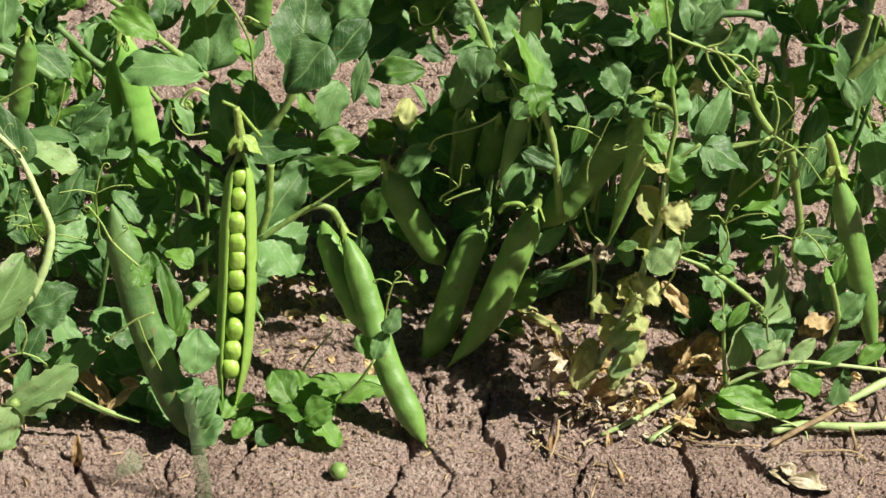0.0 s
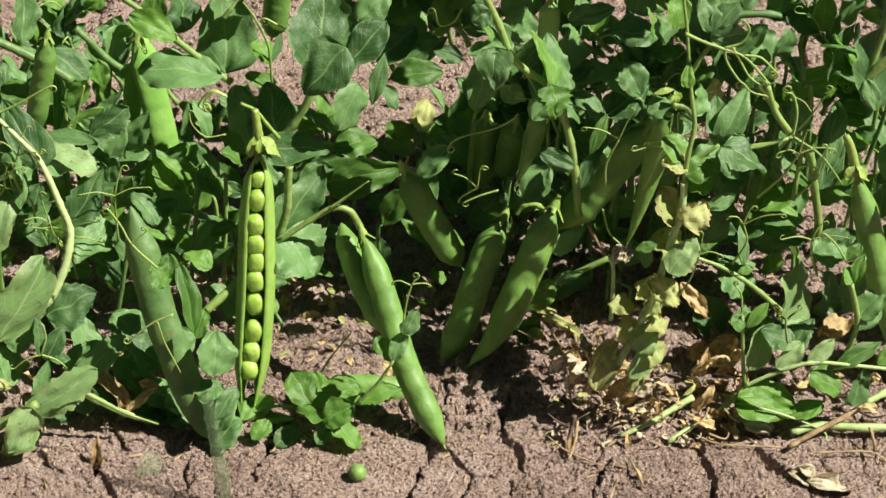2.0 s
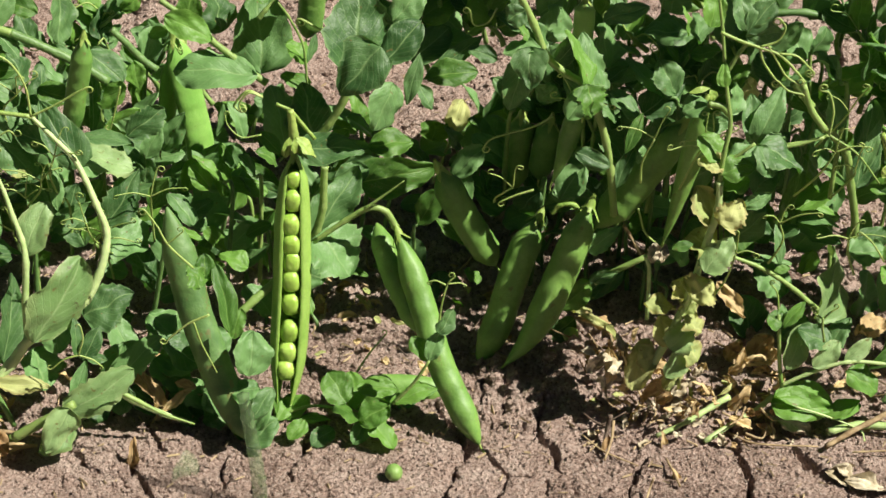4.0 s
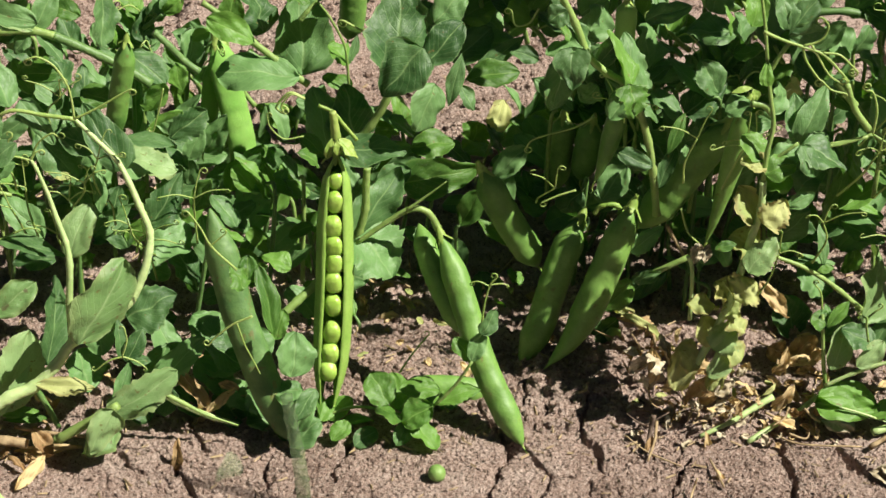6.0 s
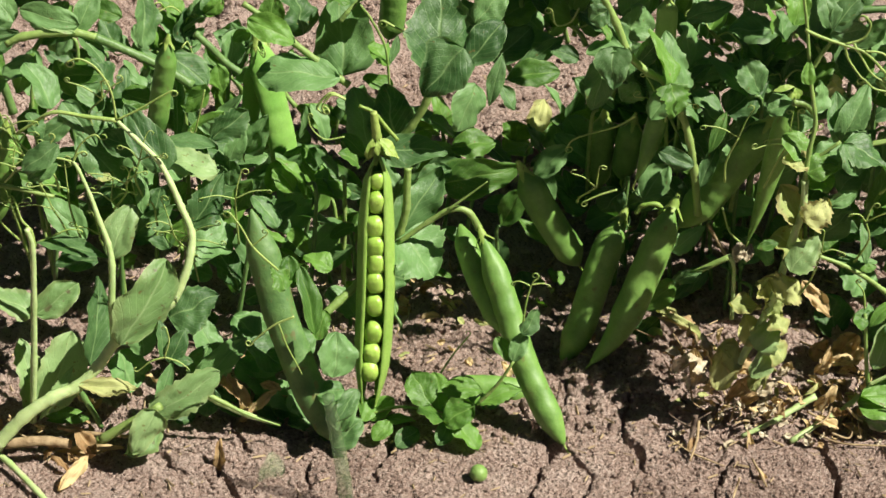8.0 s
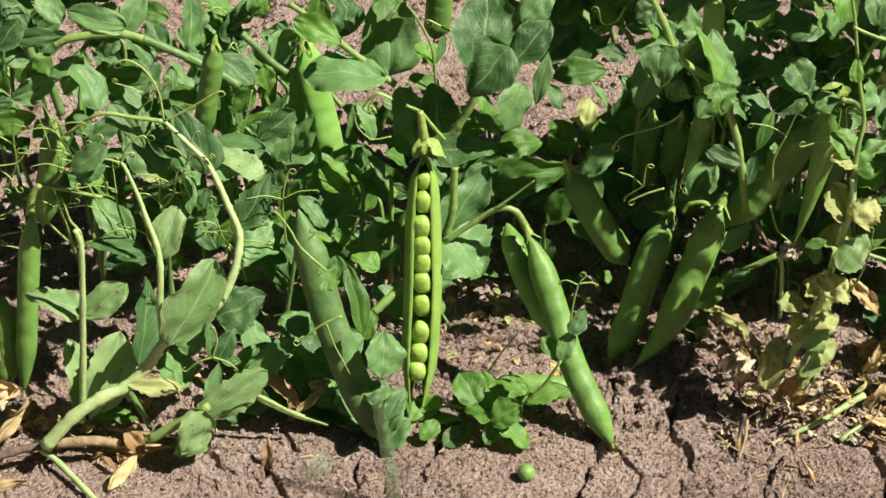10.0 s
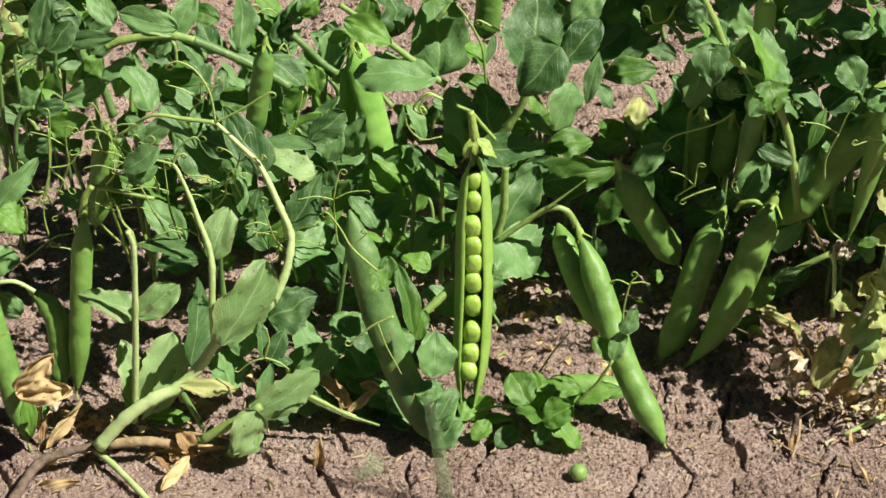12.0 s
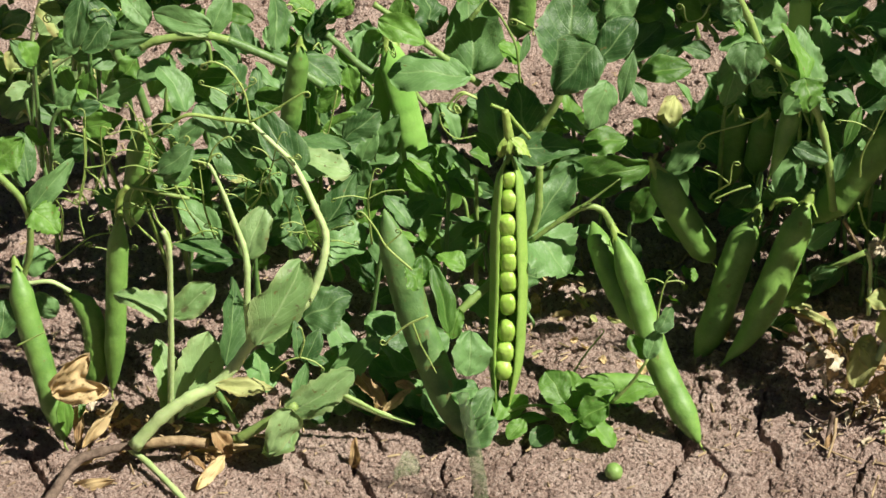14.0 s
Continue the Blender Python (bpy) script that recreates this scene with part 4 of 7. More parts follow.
leaf(speckled, "l", "o", 11.3, -7, 0.06, 16, -97.4, 594.0, 1.3, -106.4, 598.7, 9.1)
leaf(speckled, "f", "s", 10.3, 20, 0.06, 16, -59.9, 580.0, 67.4, -65.5, 583.7, 73.5, teeth=0.15)
leaf(speckled, "f", "o", 7.6, 2, 0.06, 16, -59.9, 588.0, 64.3, -59.6, 592.8, 72.6)
leaf(speckled, "f", "o", 7.7, -0, 0.06, 40, -51.2, 580.0, 48.9, -56.5, 591.9, 69.5)
leaf(speckled, "f", "o", 6.2, -12, 0.06, 16, -50.3, 582.0, 45.2, -47.6, 587.2, 54.2, teeth=0.1)
leaf(speckled, "l", "o", 14.6, 3, 0.06, 16, -45.9, 582.0, 29.4, -43.9, 589.8, 43.0)
leaf(speckled, "l", "s", 9.4, -33, 0.06, 16, -44.4, 578.0, 9.5, -37.7, 585.3, 22.1)
leaf(speckled, "l", "o", 12.8, -27, 0.06, 16, -51.8, 584.0, 20.2, -42.0, 585.4, 21.6)
leaf(speckled, "f", "o", 9.8, 11, 0.06, 16, -46.1, 605.0, 59.0, -55.9, 607.8, 63.2)
stem(speckled, "t", 1.5, 1.6, -50.8, 606.0, 37.8,  -44.5, 610.0, 42.3,  -38.2, 614.0, 46.3,  -28.7, 618.0, 53.7)
leaf(speckled, "l", "o", 11.9, 12, 0.06, 16, -71.8, 610.0, 15.8, -77.8, 618.2, 29.8)
leaf(speckled, "o", "o", 12.2, 23, 0.06, 16, -67.5, 606.0, 13.7, -81.7, 607.6, 15.0)
leaf(speckled, "l", "o", 11.1, -26, 0.06, 16, -78.8, 615.0, 7.1, -67.5, 621.4, 17.6)
leaf(speckled, "l", "o", 11.1, -20, 0.06, 16, -46.5, 576.0, 3.6, -36.2, 581.1, 12.0)
leaf(speckled, "l", "o", 10.3, 17, 0.06, 16, -63.1, 598.0, 9.6, -53.0, 602.3, 16.4)
leaf(speckled, "l", "o", 12.2, 19, 0.06, 16, -57.1, 594.0, 2.6, -63.1, 599.1, 11.3)
pod(speckled, "s", 11.6, 9.8, 10, -73.7, 612.0, 79.0,  -70.8, 607.6, 68.0,  -67.2, 602.4, 55.1,  -64.2, 597.9, 43.9,  -59.6, 593.1, 31.7,  -53.7, 587.5, 17.5,  -46.7, 583.7, 7.5,  -39.5, 581.0, 0.6, sepals=False, label="long dull green pod with dark specks", point=0.12)
leaf(speckled, "l", "o", 7.5, -1, 0.06, 20, -37.3, 579.5, 26.4, -44.5, 571.6, 18.4)
tendril(speckled, "i", 0.42, 1.54, 1.2, -62.1, 579.3, 75.5,  -69.8, 579.3, 84.4,  -73.1, 579.3, 91.7,  -76.5, 579.3, 97.6, flip=1)
tendril(speckled, "i", 0.34, 1.15, 1, -70.4, 579.3, 84.9,  -67.5, 579.3, 87.5,  -65.1, 579.3, 89.7, flip=1)
tendril(speckled, "i", 0.42, 1.16, 1, -56.5, 567.2, 65.3,  -63.2, 567.2, 61.9,  -69.6, 567.2, 56.2,  -71.2, 567.2, 53.9, flip=-1)
tendril(speckled, "i", 0.39, 0.00, 0, -61.8, 567.2, 62.6,  -59.6, 567.2, 53.9,  -56.9, 567.2, 47.0,  -54.9, 567.2, 41.8, flip=1)
stem(speckled, "w", 1.38, 0.79, -95.2, 587.5, 21.9,  -86.8, 587.5, 15.0,  -76.3, 587.5, 8.8,  -65.9, 590.8, 2.0)

leaning = thing("pea_plant", "pea plant with thick pale leaning stems and ageing leaves", "pea plant", -154.2, 595.7, group="pea plants in the row")
stem(leaning, "t", 1.6, 1.5, -163.0, 664.0, 116.2,  -156.6, 664.0, 118.8,  -146.5, 664.0, 120.2,  -137.5, 664.0, 120.2,  -130.7, 664.0, 118.2)
stem(leaning, "n", 1.6, 1.7, -131.1, 664.0, 118.4,  -125.0, 664.0, 115.5,  -115.4, 664.0, 110.5,  -106.7, 664.0, 105.5,  -98.1, 664.0, 99.1)
stem(leaning, "n", 1.2, 1.3, -95.6, 664.0, 120.0,  -91.0, 664.0, 115.0,  -85.4, 664.0, 108.3,  -80.6, 664.0, 104.2)
pod(leaning, "p", 7.5, 7.5, 15, -104.2, 655.0, 121.5,  -105.8, 655.0, 110.8,  -108.3, 655.0, 99.5,  -110.7, 655.0, 86.8,  -112.3, 655.0, 77.4, point=.3, sepals=True, label="dark green pea pod among the leaves")
leaf(leaning, "l", "n", 7.4, 29, 0.06, 16, -105.5, 664.0, 75.7, -107.4, 679.5, 102.4)
leaf(leaning, "l", "o", 13.8, -30, 0.06, 16, -110.7, 650.0, 141.8, -110.8, 642.7, 125.2)
leaf(leaning, "l", "o", 9.7, -34, 0.06, 16, -133.7, 652.0, 129.6, -155.0, 655.6, 133.9)
leaf(leaning, "l", "o", 9.2, 9, 0.06, 16, -138.1, 664.0, 120.0, -130.8, 671.7, 133.0)
leaf(leaning, "o", "n", 5.4, 9, 0.06, 16, -135.2, 650.0, 127.1, -149.8, 652.5, 130.2)
leaf(leaning, "l", "o", 7.6, 34, 0.06, 16, -139.4, 664.0, 119.1, -145.3, 661.4, 112.8)
leaf(leaning, "l", "o", 9.3, -22, 0.06, 16, -136.6, 664.0, 119.5, -128.5, 660.0, 109.9)
leaf(leaning, "f", "o", 7.5, -16, 0.06, 16, -129.7, 664.0, 103.7, -145.7, 664.2, 102.2)
leaf(leaning, "f", "o", 6.6, -32, 0.06, 16, -140.7, 664.0, 95.0, -148.3, 670.6, 106.1)
leaf(leaning, "l", "o", 13.1, 24, 0.06, 16, -144.4, 640.0, 102.8, -153.3, 648.4, 117.0)
leaf(leaning, "l", "s", 8.2, 20, 0.06, 16, -135.7, 618.0, 118.1, -124.4, 612.1, 104.0)
leaf(leaning, "l", "s", 13.7, -21, 0.06, 16, -101.2, 612.0, 94.3, -115.6, 623.7, 114.1)
leaf(leaning, "l", "n", 11.4, -50, 0.06, 16, -107.8, 622.0, 98.9, -84.8, 622.9, 97.7)
leaf(leaning, "o", "o", 14.8, -22, 0.06, 16, -107.3, 632.0, 87.0, -86.6, 630.9, 82.1, teeth=0.08)
leaf(leaning, "l", "o", 10.9, 27, 0.06, 16, -89.6, 642.0, 89.4, -76.7, 647.5, 98.2, teeth=0.12)
leaf(leaning, "l", "o", 13.2, 5, 0.06, 16, -106.8, 676.0, 105.1, -93.9, 671.7, 94.5)
leaf(leaning, "l", "o", 9.4, -14, 0.06, 16, -85.3, 690.0, 109.0, -87.2, 684.6, 96.6)
leaf(leaning, "f", "o", 5.0, -32, 0.06, 16, -78.6, 688.0, 108.4, -85.5, 687.0, 105.4)
leaf(leaning, "l", "o", 8.6, -6, 0.06, 16, -135.9, 606.0, 108.4, -148.4, 602.7, 99.9)
leaf(leaning, "l", "o", 7.3, 1, 0.06, 16, -136.7, 606.0, 101.0, -147.2, 604.2, 95.9)
leaf(leaning, "l", "o", 9.7, -35, 0.06, 16, -149.2, 625.0, 109.8, -145.4, 620.3, 98.8)
leaf(leaning, "l", "o", 8.2, -14, 0.06, 16, -140.2, 650.0, 94.2, -151.7, 647.0, 86.5)
leaf(leaning, "l", "o", 18.0, 35, 0.06, 16, -117.7, 660.0, 57.7, -123.3, 668.1, 71.5)
leaf(leaning, "l", "o", 13.9, 18, 0.06, 16, -141.1, 664.0, 78.6, -126.4, 657.4, 62.4)
leaf(leaning, "y", "n", 5.0, 6, 0.06, 16, -128.3, 655.0, 64.8, -136.6, 656.3, 66.4)
leaf(leaning, "l", "n", 5.1, -16, 0.06, 16, -111.6, 615.0, 75.3, -112.5, 622.0, 87.4)
leaf(leaning, "l", "o", 15.2, 29, 0.06, 16, -133.8, 690.0, 82.6, -140.0, 696.4, 93.5)
leaf(leaning, "f", "o", 8.2, -23, 0.06, 16, -126.7, 695.0, 110.6, -138.2, 697.7, 114.3)
leaf(leaning, "l", "o", 9.1, -28, 0.06, 16, -129.9, 700.0, 94.0, -136.2, 706.4, 104.9)
leaf(leaning, "l", "o", 17.2, 28, 0.06, 16, -94.9, 668.0, 61.4, -101.1, 676.4, 75.8)
leaf(leaning, "l", "o", 17.4, 30, 0.06, 16, -144.8, 662.0, 55.2, -155.2, 666.4, 62.3)
leaf(leaning, "l", "o", 9.7, 11, 0.06, 16, -125.2, 656.0, 44.2, -130.3, 663.4, 56.8)
leaf(leaning, "l", "o", 11.4, -24, 0.06, 16, -110.6, 658.0, 32.9, -118.9, 665.5, 45.7)
tendril(leaning, "i", 0.45, 1.4, 1.3, -115.7, 606.0, 117.5,  -116.5, 606.0, 128.5,  -120.4, 606.0, 136.9,  -125.5, 606.0, 140.4,  -129.3, 606.0, 139.6, flip=1)
tendril(leaning, "i", 0.45, 1.4, 1.2, -115.7, 606.0, 117.5,  -106.9, 606.0, 122.2,  -101.0, 606.0, 126.0,  -96.7, 606.0, 128.5, flip=-1)
stem(leaning, "i", 0.8, 0.5, -116.8, 612.0, 114.1,  -127.1, 612.0, 115.6,  -137.3, 612.0, 117.3,  -144.3, 612.0, 113.5,  -150.9, 612.0, 108.9)
tendril(leaning, "i", 0.4, 1.2, 1, -131.7, 606.0, 101.7,  -138.7, 606.0, 103.2,  -144.7, 606.0, 100.6,  -151.4, 606.0, 97.9, flip=-1)
tendril(leaning, "i", 0.4, 1.4, .8, -131.7, 606.0, 101.7,  -128.8, 606.0, 108.0,  -123.9, 606.0, 111.9,  -121.4, 606.0, 110.4, flip=1)
tendril(leaning, "i", 0.4, 1.2, 1.2, -131.7, 606.0, 101.7,  -129.9, 606.0, 104.5,  -128.5, 606.0, 105.4, flip=-1)
tendril(leaning, "i", 0.4, 1.2, .8, -136.8, 606.0, 103.9,  -138.6, 606.0, 108.2,  -137.0, 606.0, 110.8, flip=1)
tendril(leaning, "i", 0.35, 1, .8, -85.6, 606.0, 129.0,  -87.6, 606.0, 121.1,  -89.8, 606.0, 113.2, flip=-1)
stem(leaning, "w", 2.4, 0.7, -161.3, 566.0, 12.0,  -150.9, 569.1, 22.3,  -141.2, 572.1, 28.1,  -132.8, 575.2, 30.6,  -125.5, 578.3, 37.0,  -118.8, 581.3, 45.2,  -109.2, 584.4, 50.1,  -100.0, 587.5, 57.0,  -95.3, 590.5, 65.3,  -92.8, 593.6, 73.6,  -92.5, 596.7, 79.6,  -95.7, 599.7, 87.7,  -98.9, 602.8, 94.8,  -102.9, 605.9, 101.7,  -110.3, 608.9, 108.7,  -116.8, 612.0, 114.1)
stem(leaning, "w", 1.4, 0.5, -120.7, 588.0, 40.9,  -120.9, 590.6, 53.7,  -119.9, 593.1, 68.2,  -120.9, 595.7, 75.6,  -123.5, 598.3, 83.0,  -126.2, 600.9, 91.5,  -129.6, 603.4, 99.9,  -131.7, 606.0, 101.7)
stem(leaning, "w", 1.2, 0.9, -150.9, 580.0, 12.1,  -147.6, 580.0, 37.6,  -145.0, 580.0, 61.0,  -142.9, 580.0, 83.6,  -144.0, 580.0, 91.5)
tendril(leaning, "i", 0.4, 1.4, .6, -149.1, 606.0, 68.5,  -142.1, 606.0, 71.8,  -136.4, 606.0, 74.5,  -132.5, 606.0, 74.5, flip=-1)
leaf(leaning, "o", "o", 19.5, 32, 0.06, 8, -116.3, 573.0, 49.7, -100.6, 587.7, 74.7)
leaf(leaning, "o", "o", 12.3, -27, 0.06, 16, -121.2, 598.0, 67.8, -113.8, 607.5, 84.0)
leaf(leaning, "l", "n", 8.9, 26, 0.06, 16, -122.7, 602.0, 66.1, -148.5, 605.2, 69.1)
leaf(leaning, "o", "o", 11.1, 13, 0.06, 16, -145.2, 582.0, 55.9, -130.9, 587.7, 64.9)
leaf(leaning, "o", "o", 10.8, 2, 0.06, 16, -150.4, 582.0, 12.3, -155.2, 595.8, 36.3, teeth=0.08)
leaf(leaning, "o", "o", 17.9, 14, 0.06, 16, -147.0, 580.0, 15.3, -136.9, 594.6, 40.5, teeth=0.06)
leaf(leaning, "o", "n", 4.6, 3, 0.06, 16, -146.4, 572.0, 19.0, -134.6, 581.3, 34.8, teeth=0.12)
leaf(leaning, "l", "o", 14.5, 27, 0.06, 16, -135.7, 612.0, 12.3, -132.5, 628.3, 40.6)
leaf(leaning, "l", "s", 18.7, -2, 0.06, 16, -103.1, 598.0, 43.4, -85.9, 602.7, 50.2, teeth=0.06)
leaf(leaning, "l", "s", 13.0, -15, 0.06, 16, -95.9, 622.0, 65.3, -84.7, 632.0, 82.2, teeth=0.1)
leaf(leaning, "l", "o", 20.1, -1, 0.06, 16, -98.4, 634.0, 53.8, -83.6, 632.4, 48.6)
leaf(leaning, "o", "o", 12.8, 15, 0.06, 16, -109.1, 576.0, 17.4, -84.9, 584.5, 30.7, teeth=0.08)
leaf(leaning, "l", "o", 10.0, -9, 0.06, 16, -96.5, 592.0, 16.1, -76.8, 601.8, 32.1)
leaf(leaning, "o", "s", 11.9, -5, 0.06, 16, -105.4, 570.0, 24.9, -114.3, 564.0, 10.3)
leaf(leaning, "y", "n", 6.6, 7, 0.06, 16, -132.4, 574.0, 32.0, -112.1, 574.7, 30.5, teeth=0.1)
leaf(leaning, "l", "n", 5.0, 15, 0.06, 16, -102.6, 574.0, 42.9, -103.6, 580.9, 54.9)
leaf(leaning, "l", "o", 7.0, -2, 0.06, 16, -100.4, 574.0, 41.5, -95.0, 579.7, 51.3)
leaf(leaning, "l", "n", 4.4, 0, 0.06, 16, -99.5, 574.0, 42.7, -92.0, 574.1, 41.9)
leaf(leaning, "l", "n", 5.4, 10, 0.06, 16, -107.2, 578.0, 19.3, -101.3, 586.0, 33.2)
leaf(leaning, "l", "o", 21.9, -32, 0.06, 16, -122.4, 600.0, 28.0, -118.0, 594.2, 14.0)
leaf(leaning, "l", "o", 13.3, 26, 0.06, 16, -129.3, 616.0, 55.5, -144.2, 615.8, 53.2)
leaf(leaning, "l", "o", 11.5, -20, 0.06, 16, -137.6, 640.0, 48.5, -152.6, 647.9, 61.5)
leaf(leaning, "l", "o", 11.2, -8, 0.06, 16, -115.9, 606.0, 38.3, -113.3, 600.5, 25.2)
leaf(leaning, "l", "o", 20.4, 32, 0.06, 16, -84.1, 640.0, 24.8, -91.3, 648.4, 39.2)
leaf(leaning, "l", "o", 11.4, 3, 0.06, 16, -91.5, 620.0, 8.5, -97.6, 628.3, 22.8)
leaf(leaning, "l", "o", 9.1, -7, 0.06, 16, -78.0, 630.0, 43.8, -79.5, 639.1, 59.7)
leaf(leaning, "f", "n", 5.0, 15, 0.06, 16, -134.1, 584.0, 13.3, -147.3, 583.9, 11.3)
stem(leaning, "t", 1.9, 1.4, -125.7, 571.0, 11.0,  -115.0, 571.0, 18.3,  -104.1, 571.0, 25.6)
stem(leaning, "t", 1.1, 0.3, -93.3, 582.0, 24.6,  -83.5, 582.0, 18.2,  -75.6, 582.0, 13.1,  -65.0, 582.0, 8.6)
stem(leaning, "n", 1.2, 1.0, -133.4, 580.0, 26.1,  -130.3, 580.0, 18.3,  -127.2, 580.0, 9.4)
stem(leaning, "n", 0.9, 0.8, -85.7, 625.0, 9.9,  -81.4, 625.0, 30.0,  -78.2, 625.0, 47.2,  -76.6, 625.0, 54.4)
tendril(leaning, "i", 0.35, 1, .7, -101.0, 570.0, 46.8,  -105.9, 570.0, 44.9,  -110.2, 570.0, 41.1, flip=-1)
tendril(leaning, "i", 0.35, 1, .7, -101.0, 570.0, 46.8,  -99.0, 570.0, 53.3,  -99.4, 570.0, 58.3, flip=1)
tendril(leaning, "i", 0.35, 1, .5, -101.0, 570.0, 46.8,  -96.4, 570.0, 44.9,  -93.4, 570.0, 42.1, flip=-1)
stem(leaning, "t", 1.78, 1.19, -129.6, 581.1, 2.0,  -119.1, 581.1, 8.8,  -108.7, 581.1, 16.2,  -101.4, 581.1, 21.1)
leaf(leaning, "o", "o", 13.0, -21, 0.06, 20, -106.6, 581.1, 12.5, -116.3, 564.1, 10.5)
leaf(leaning, "f", "n", 5.2, -13, 0.06, 20, -147.3, 584.3, 8.8, -132.9, 591.5, 5.0)

middle = thing("pea_plant", "pea plant hung with big green pods", "pea plant", 57.5, 624.6, group="pea plants in the row")
leaf(middle, "l", "o", 13.3, -11, 0.06, 16, 10.7, 705.0, 86.1, 25.2, 712.2, 97.7)
leaf(middle, "f", "o", 11.1, -9, 0.06, 16, 15.6, 692.0, 85.8, 35.5, 694.7, 88.7)
leaf(middle, "l", "n", 7.0, 18, 0.06, 16, 14.9, 698.0, 82.6, 37.9, 706.9, 96.6)
leaf(middle, "l", "n", 6.2, 11, 0.06, 16, 13.3, 668.0, 109.8, 8.5, 660.4, 92.3)
leaf(middle, "l", "n", 6.5, 7, 0.06, 16, 12.2, 668.0, 96.9, 17.4, 664.3, 88.3)
leaf(middle, "f", "o", 14.8, -17, 0.06, 16, 13.7, 715.0, 100.1, 28.7, 719.7, 107.2)
leaf(middle, "l", "o", 7.2, -16, 0.06, 16, 42.8, 700.0, 90.1, 31.8, 702.3, 93.2)
leaf(middle, "l", "o", 12.0, 1, 0.06, 16, 29.5, 720.0, 90.8, 16.5, 725.7, 100.0)
pod(middle, "p", 10.6, 9, 0, 20.3, 650.0, 72.1,  27.6, 650.0, 56.3,  34.9, 650.0, 43.1,  42.1, 650.0, 30.6, point=.15, sepals=True, label="dark green pea pod among the leaves")
leaf(middle, "l", "s", 15.3, -3, 0.06, 16, 46.8, 684.0, 33.6, 30.8, 690.1, 43.1)
leaf(middle, "l", "o", 13.1, -17, 0.06, 16, 38.5, 688.0, 41.9, 54.2, 687.3, 38.5)
leaf(middle, "f", "o", 7.9, 17, 0.06, 16, 36.8, 660.0, 15.8, 31.2, 662.7, 20.2)
leaf(middle, "l", "o", 11.4, -8, 0.06, 16, 26.0, 700.0, 11.0, 39.4, 704.8, 18.5)
leaf(middle, "f", "o", 12.5, -30, 0.06, 16, -0.9, 700.0, -5.1, 10.4, 704.8, 2.6)
leaf(middle, "f", "o", 17.1, 32, 0.06, 16, 38.3, 665.0, -2.8, 26.4, 668.6, 2.7)
leaf(middle, "l", "o", 11.8, -35, 0.06, 16, 32.2, 668.0, -15.6, 41.0, 674.7, -4.2)
leaf(middle, "f", "o", 10.9, 28, 0.06, 16, -9.7, 665.0, -24.3, 1.3, 669.7, -16.8)
leaf(middle, "l", "s", 12.7, 31, 0.06, 18, 49.7, 628.0, 133.3, 49.8, 622.2, 120.1)
leaf(middle, "l", "n", 9.4, 30, 0.06, 16, 53.3, 630.0, 131.8, 40.8, 629.4, 129.1)
leaf(middle, "l", "o", 11.3, 13, 0.06, 16, 48.4, 650.0, 118.3, 44.3, 642.3, 100.6)
stem(middle, "t", 1.3, 1.4, 45.0, 642.0, 147.8,  51.2, 642.0, 135.1,  56.6, 642.0, 122.1,  63.7, 642.0, 115.5,  69.8, 642.0, 111.1,  75.3, 642.0, 99.9,  78.9, 642.0, 88.5,  81.2, 642.0, 76.9,  83.7, 642.0, 57.9)
leaf(middle, "l", "o", 8.7, -22, 0.06, 16, 47.6, 632.0, 144.8, 41.2, 630.7, 141.3)
leaf(middle, "f", "n", 8.2, -27, 0.06, 16, 43.7, 634.0, 139.6, 49.1, 631.5, 133.6)
leaf(middle, "l", "o", 12.1, 15, 0.06, 16, 53.9, 640.0, 122.7, 49.2, 646.2, 133.4)
leaf(middle, "f", "s", 12.1, 23, 0.06, 16, 70.4, 630.0, 117.2, 62.3, 639.7, 133.7)
leaf(middle, "f", "s", 13.1, 0, 0.06, 16, 69.2, 626.0, 120.2, 70.5, 621.3, 109.3, teeth=0.12)
leaf(middle, "l", "s", 12.5, 0, 0.06, 16, 73.7, 636.0, 108.1, 68.2, 647.9, 128.6, teeth=0.08)
leaf(middle, "l", "o", 9.7, 13, 0.06, 16, 71.3, 638.0, 112.1, 64.1, 633.7, 101.9)
pod(middle, "p", 7.1, 6.5, 10, 68.7, 646.0, 99.9,  66.3, 646.0, 88.5,  63.4, 646.0, 76.8,  60.9, 646.0, 69.0, point=.6, sepals=True, label="dark green pea pod among the leaves")
pod(middle, "p", 9.8, 9, 0, 52.3, 690.0, 71.7,  51.1, 690.0, 55.7,  50.2, 690.0, 39.4, point=.2, sepals=True, label="dark green pea pod among the leaves")
pod(middle, "p", 9.3, 8, 0, 62.9, 684.0, 72.7,  60.9, 684.0, 60.5,  59.3, 684.0, 47.3, point=.2, sepals=True, label="dark green pea pod among the leaves")
pod(middle, "k", 7.2, 5, 10, 71.2, 668.0, 130.8,  71.3, 668.0, 121.9,  70.7, 668.0, 110.7, point=.2, sepals=True, label="flat pale green young pod")
leaf(middle, "l", "o", 7.0, 24, 0.06, 16, 67.8, 640.0, 85.5, 80.5, 638.3, 80.4)
leaf(middle, "l", "o", 11.3, -23, 0.06, 16, 64.3, 648.0, 60.4, 73.3, 654.5, 71.3)
pod(middle, "p", 11.3, 10.7, -10, 74.1, 636.0, 65.5,  69.0, 632.4, 52.0,  63.7, 628.8, 38.5,  58.5, 625.2, 26.2,  52.6, 621.6, 16.2,  44.6, 618.0, 7.9, point=.35, sepals=True, label="plump green pea pod")
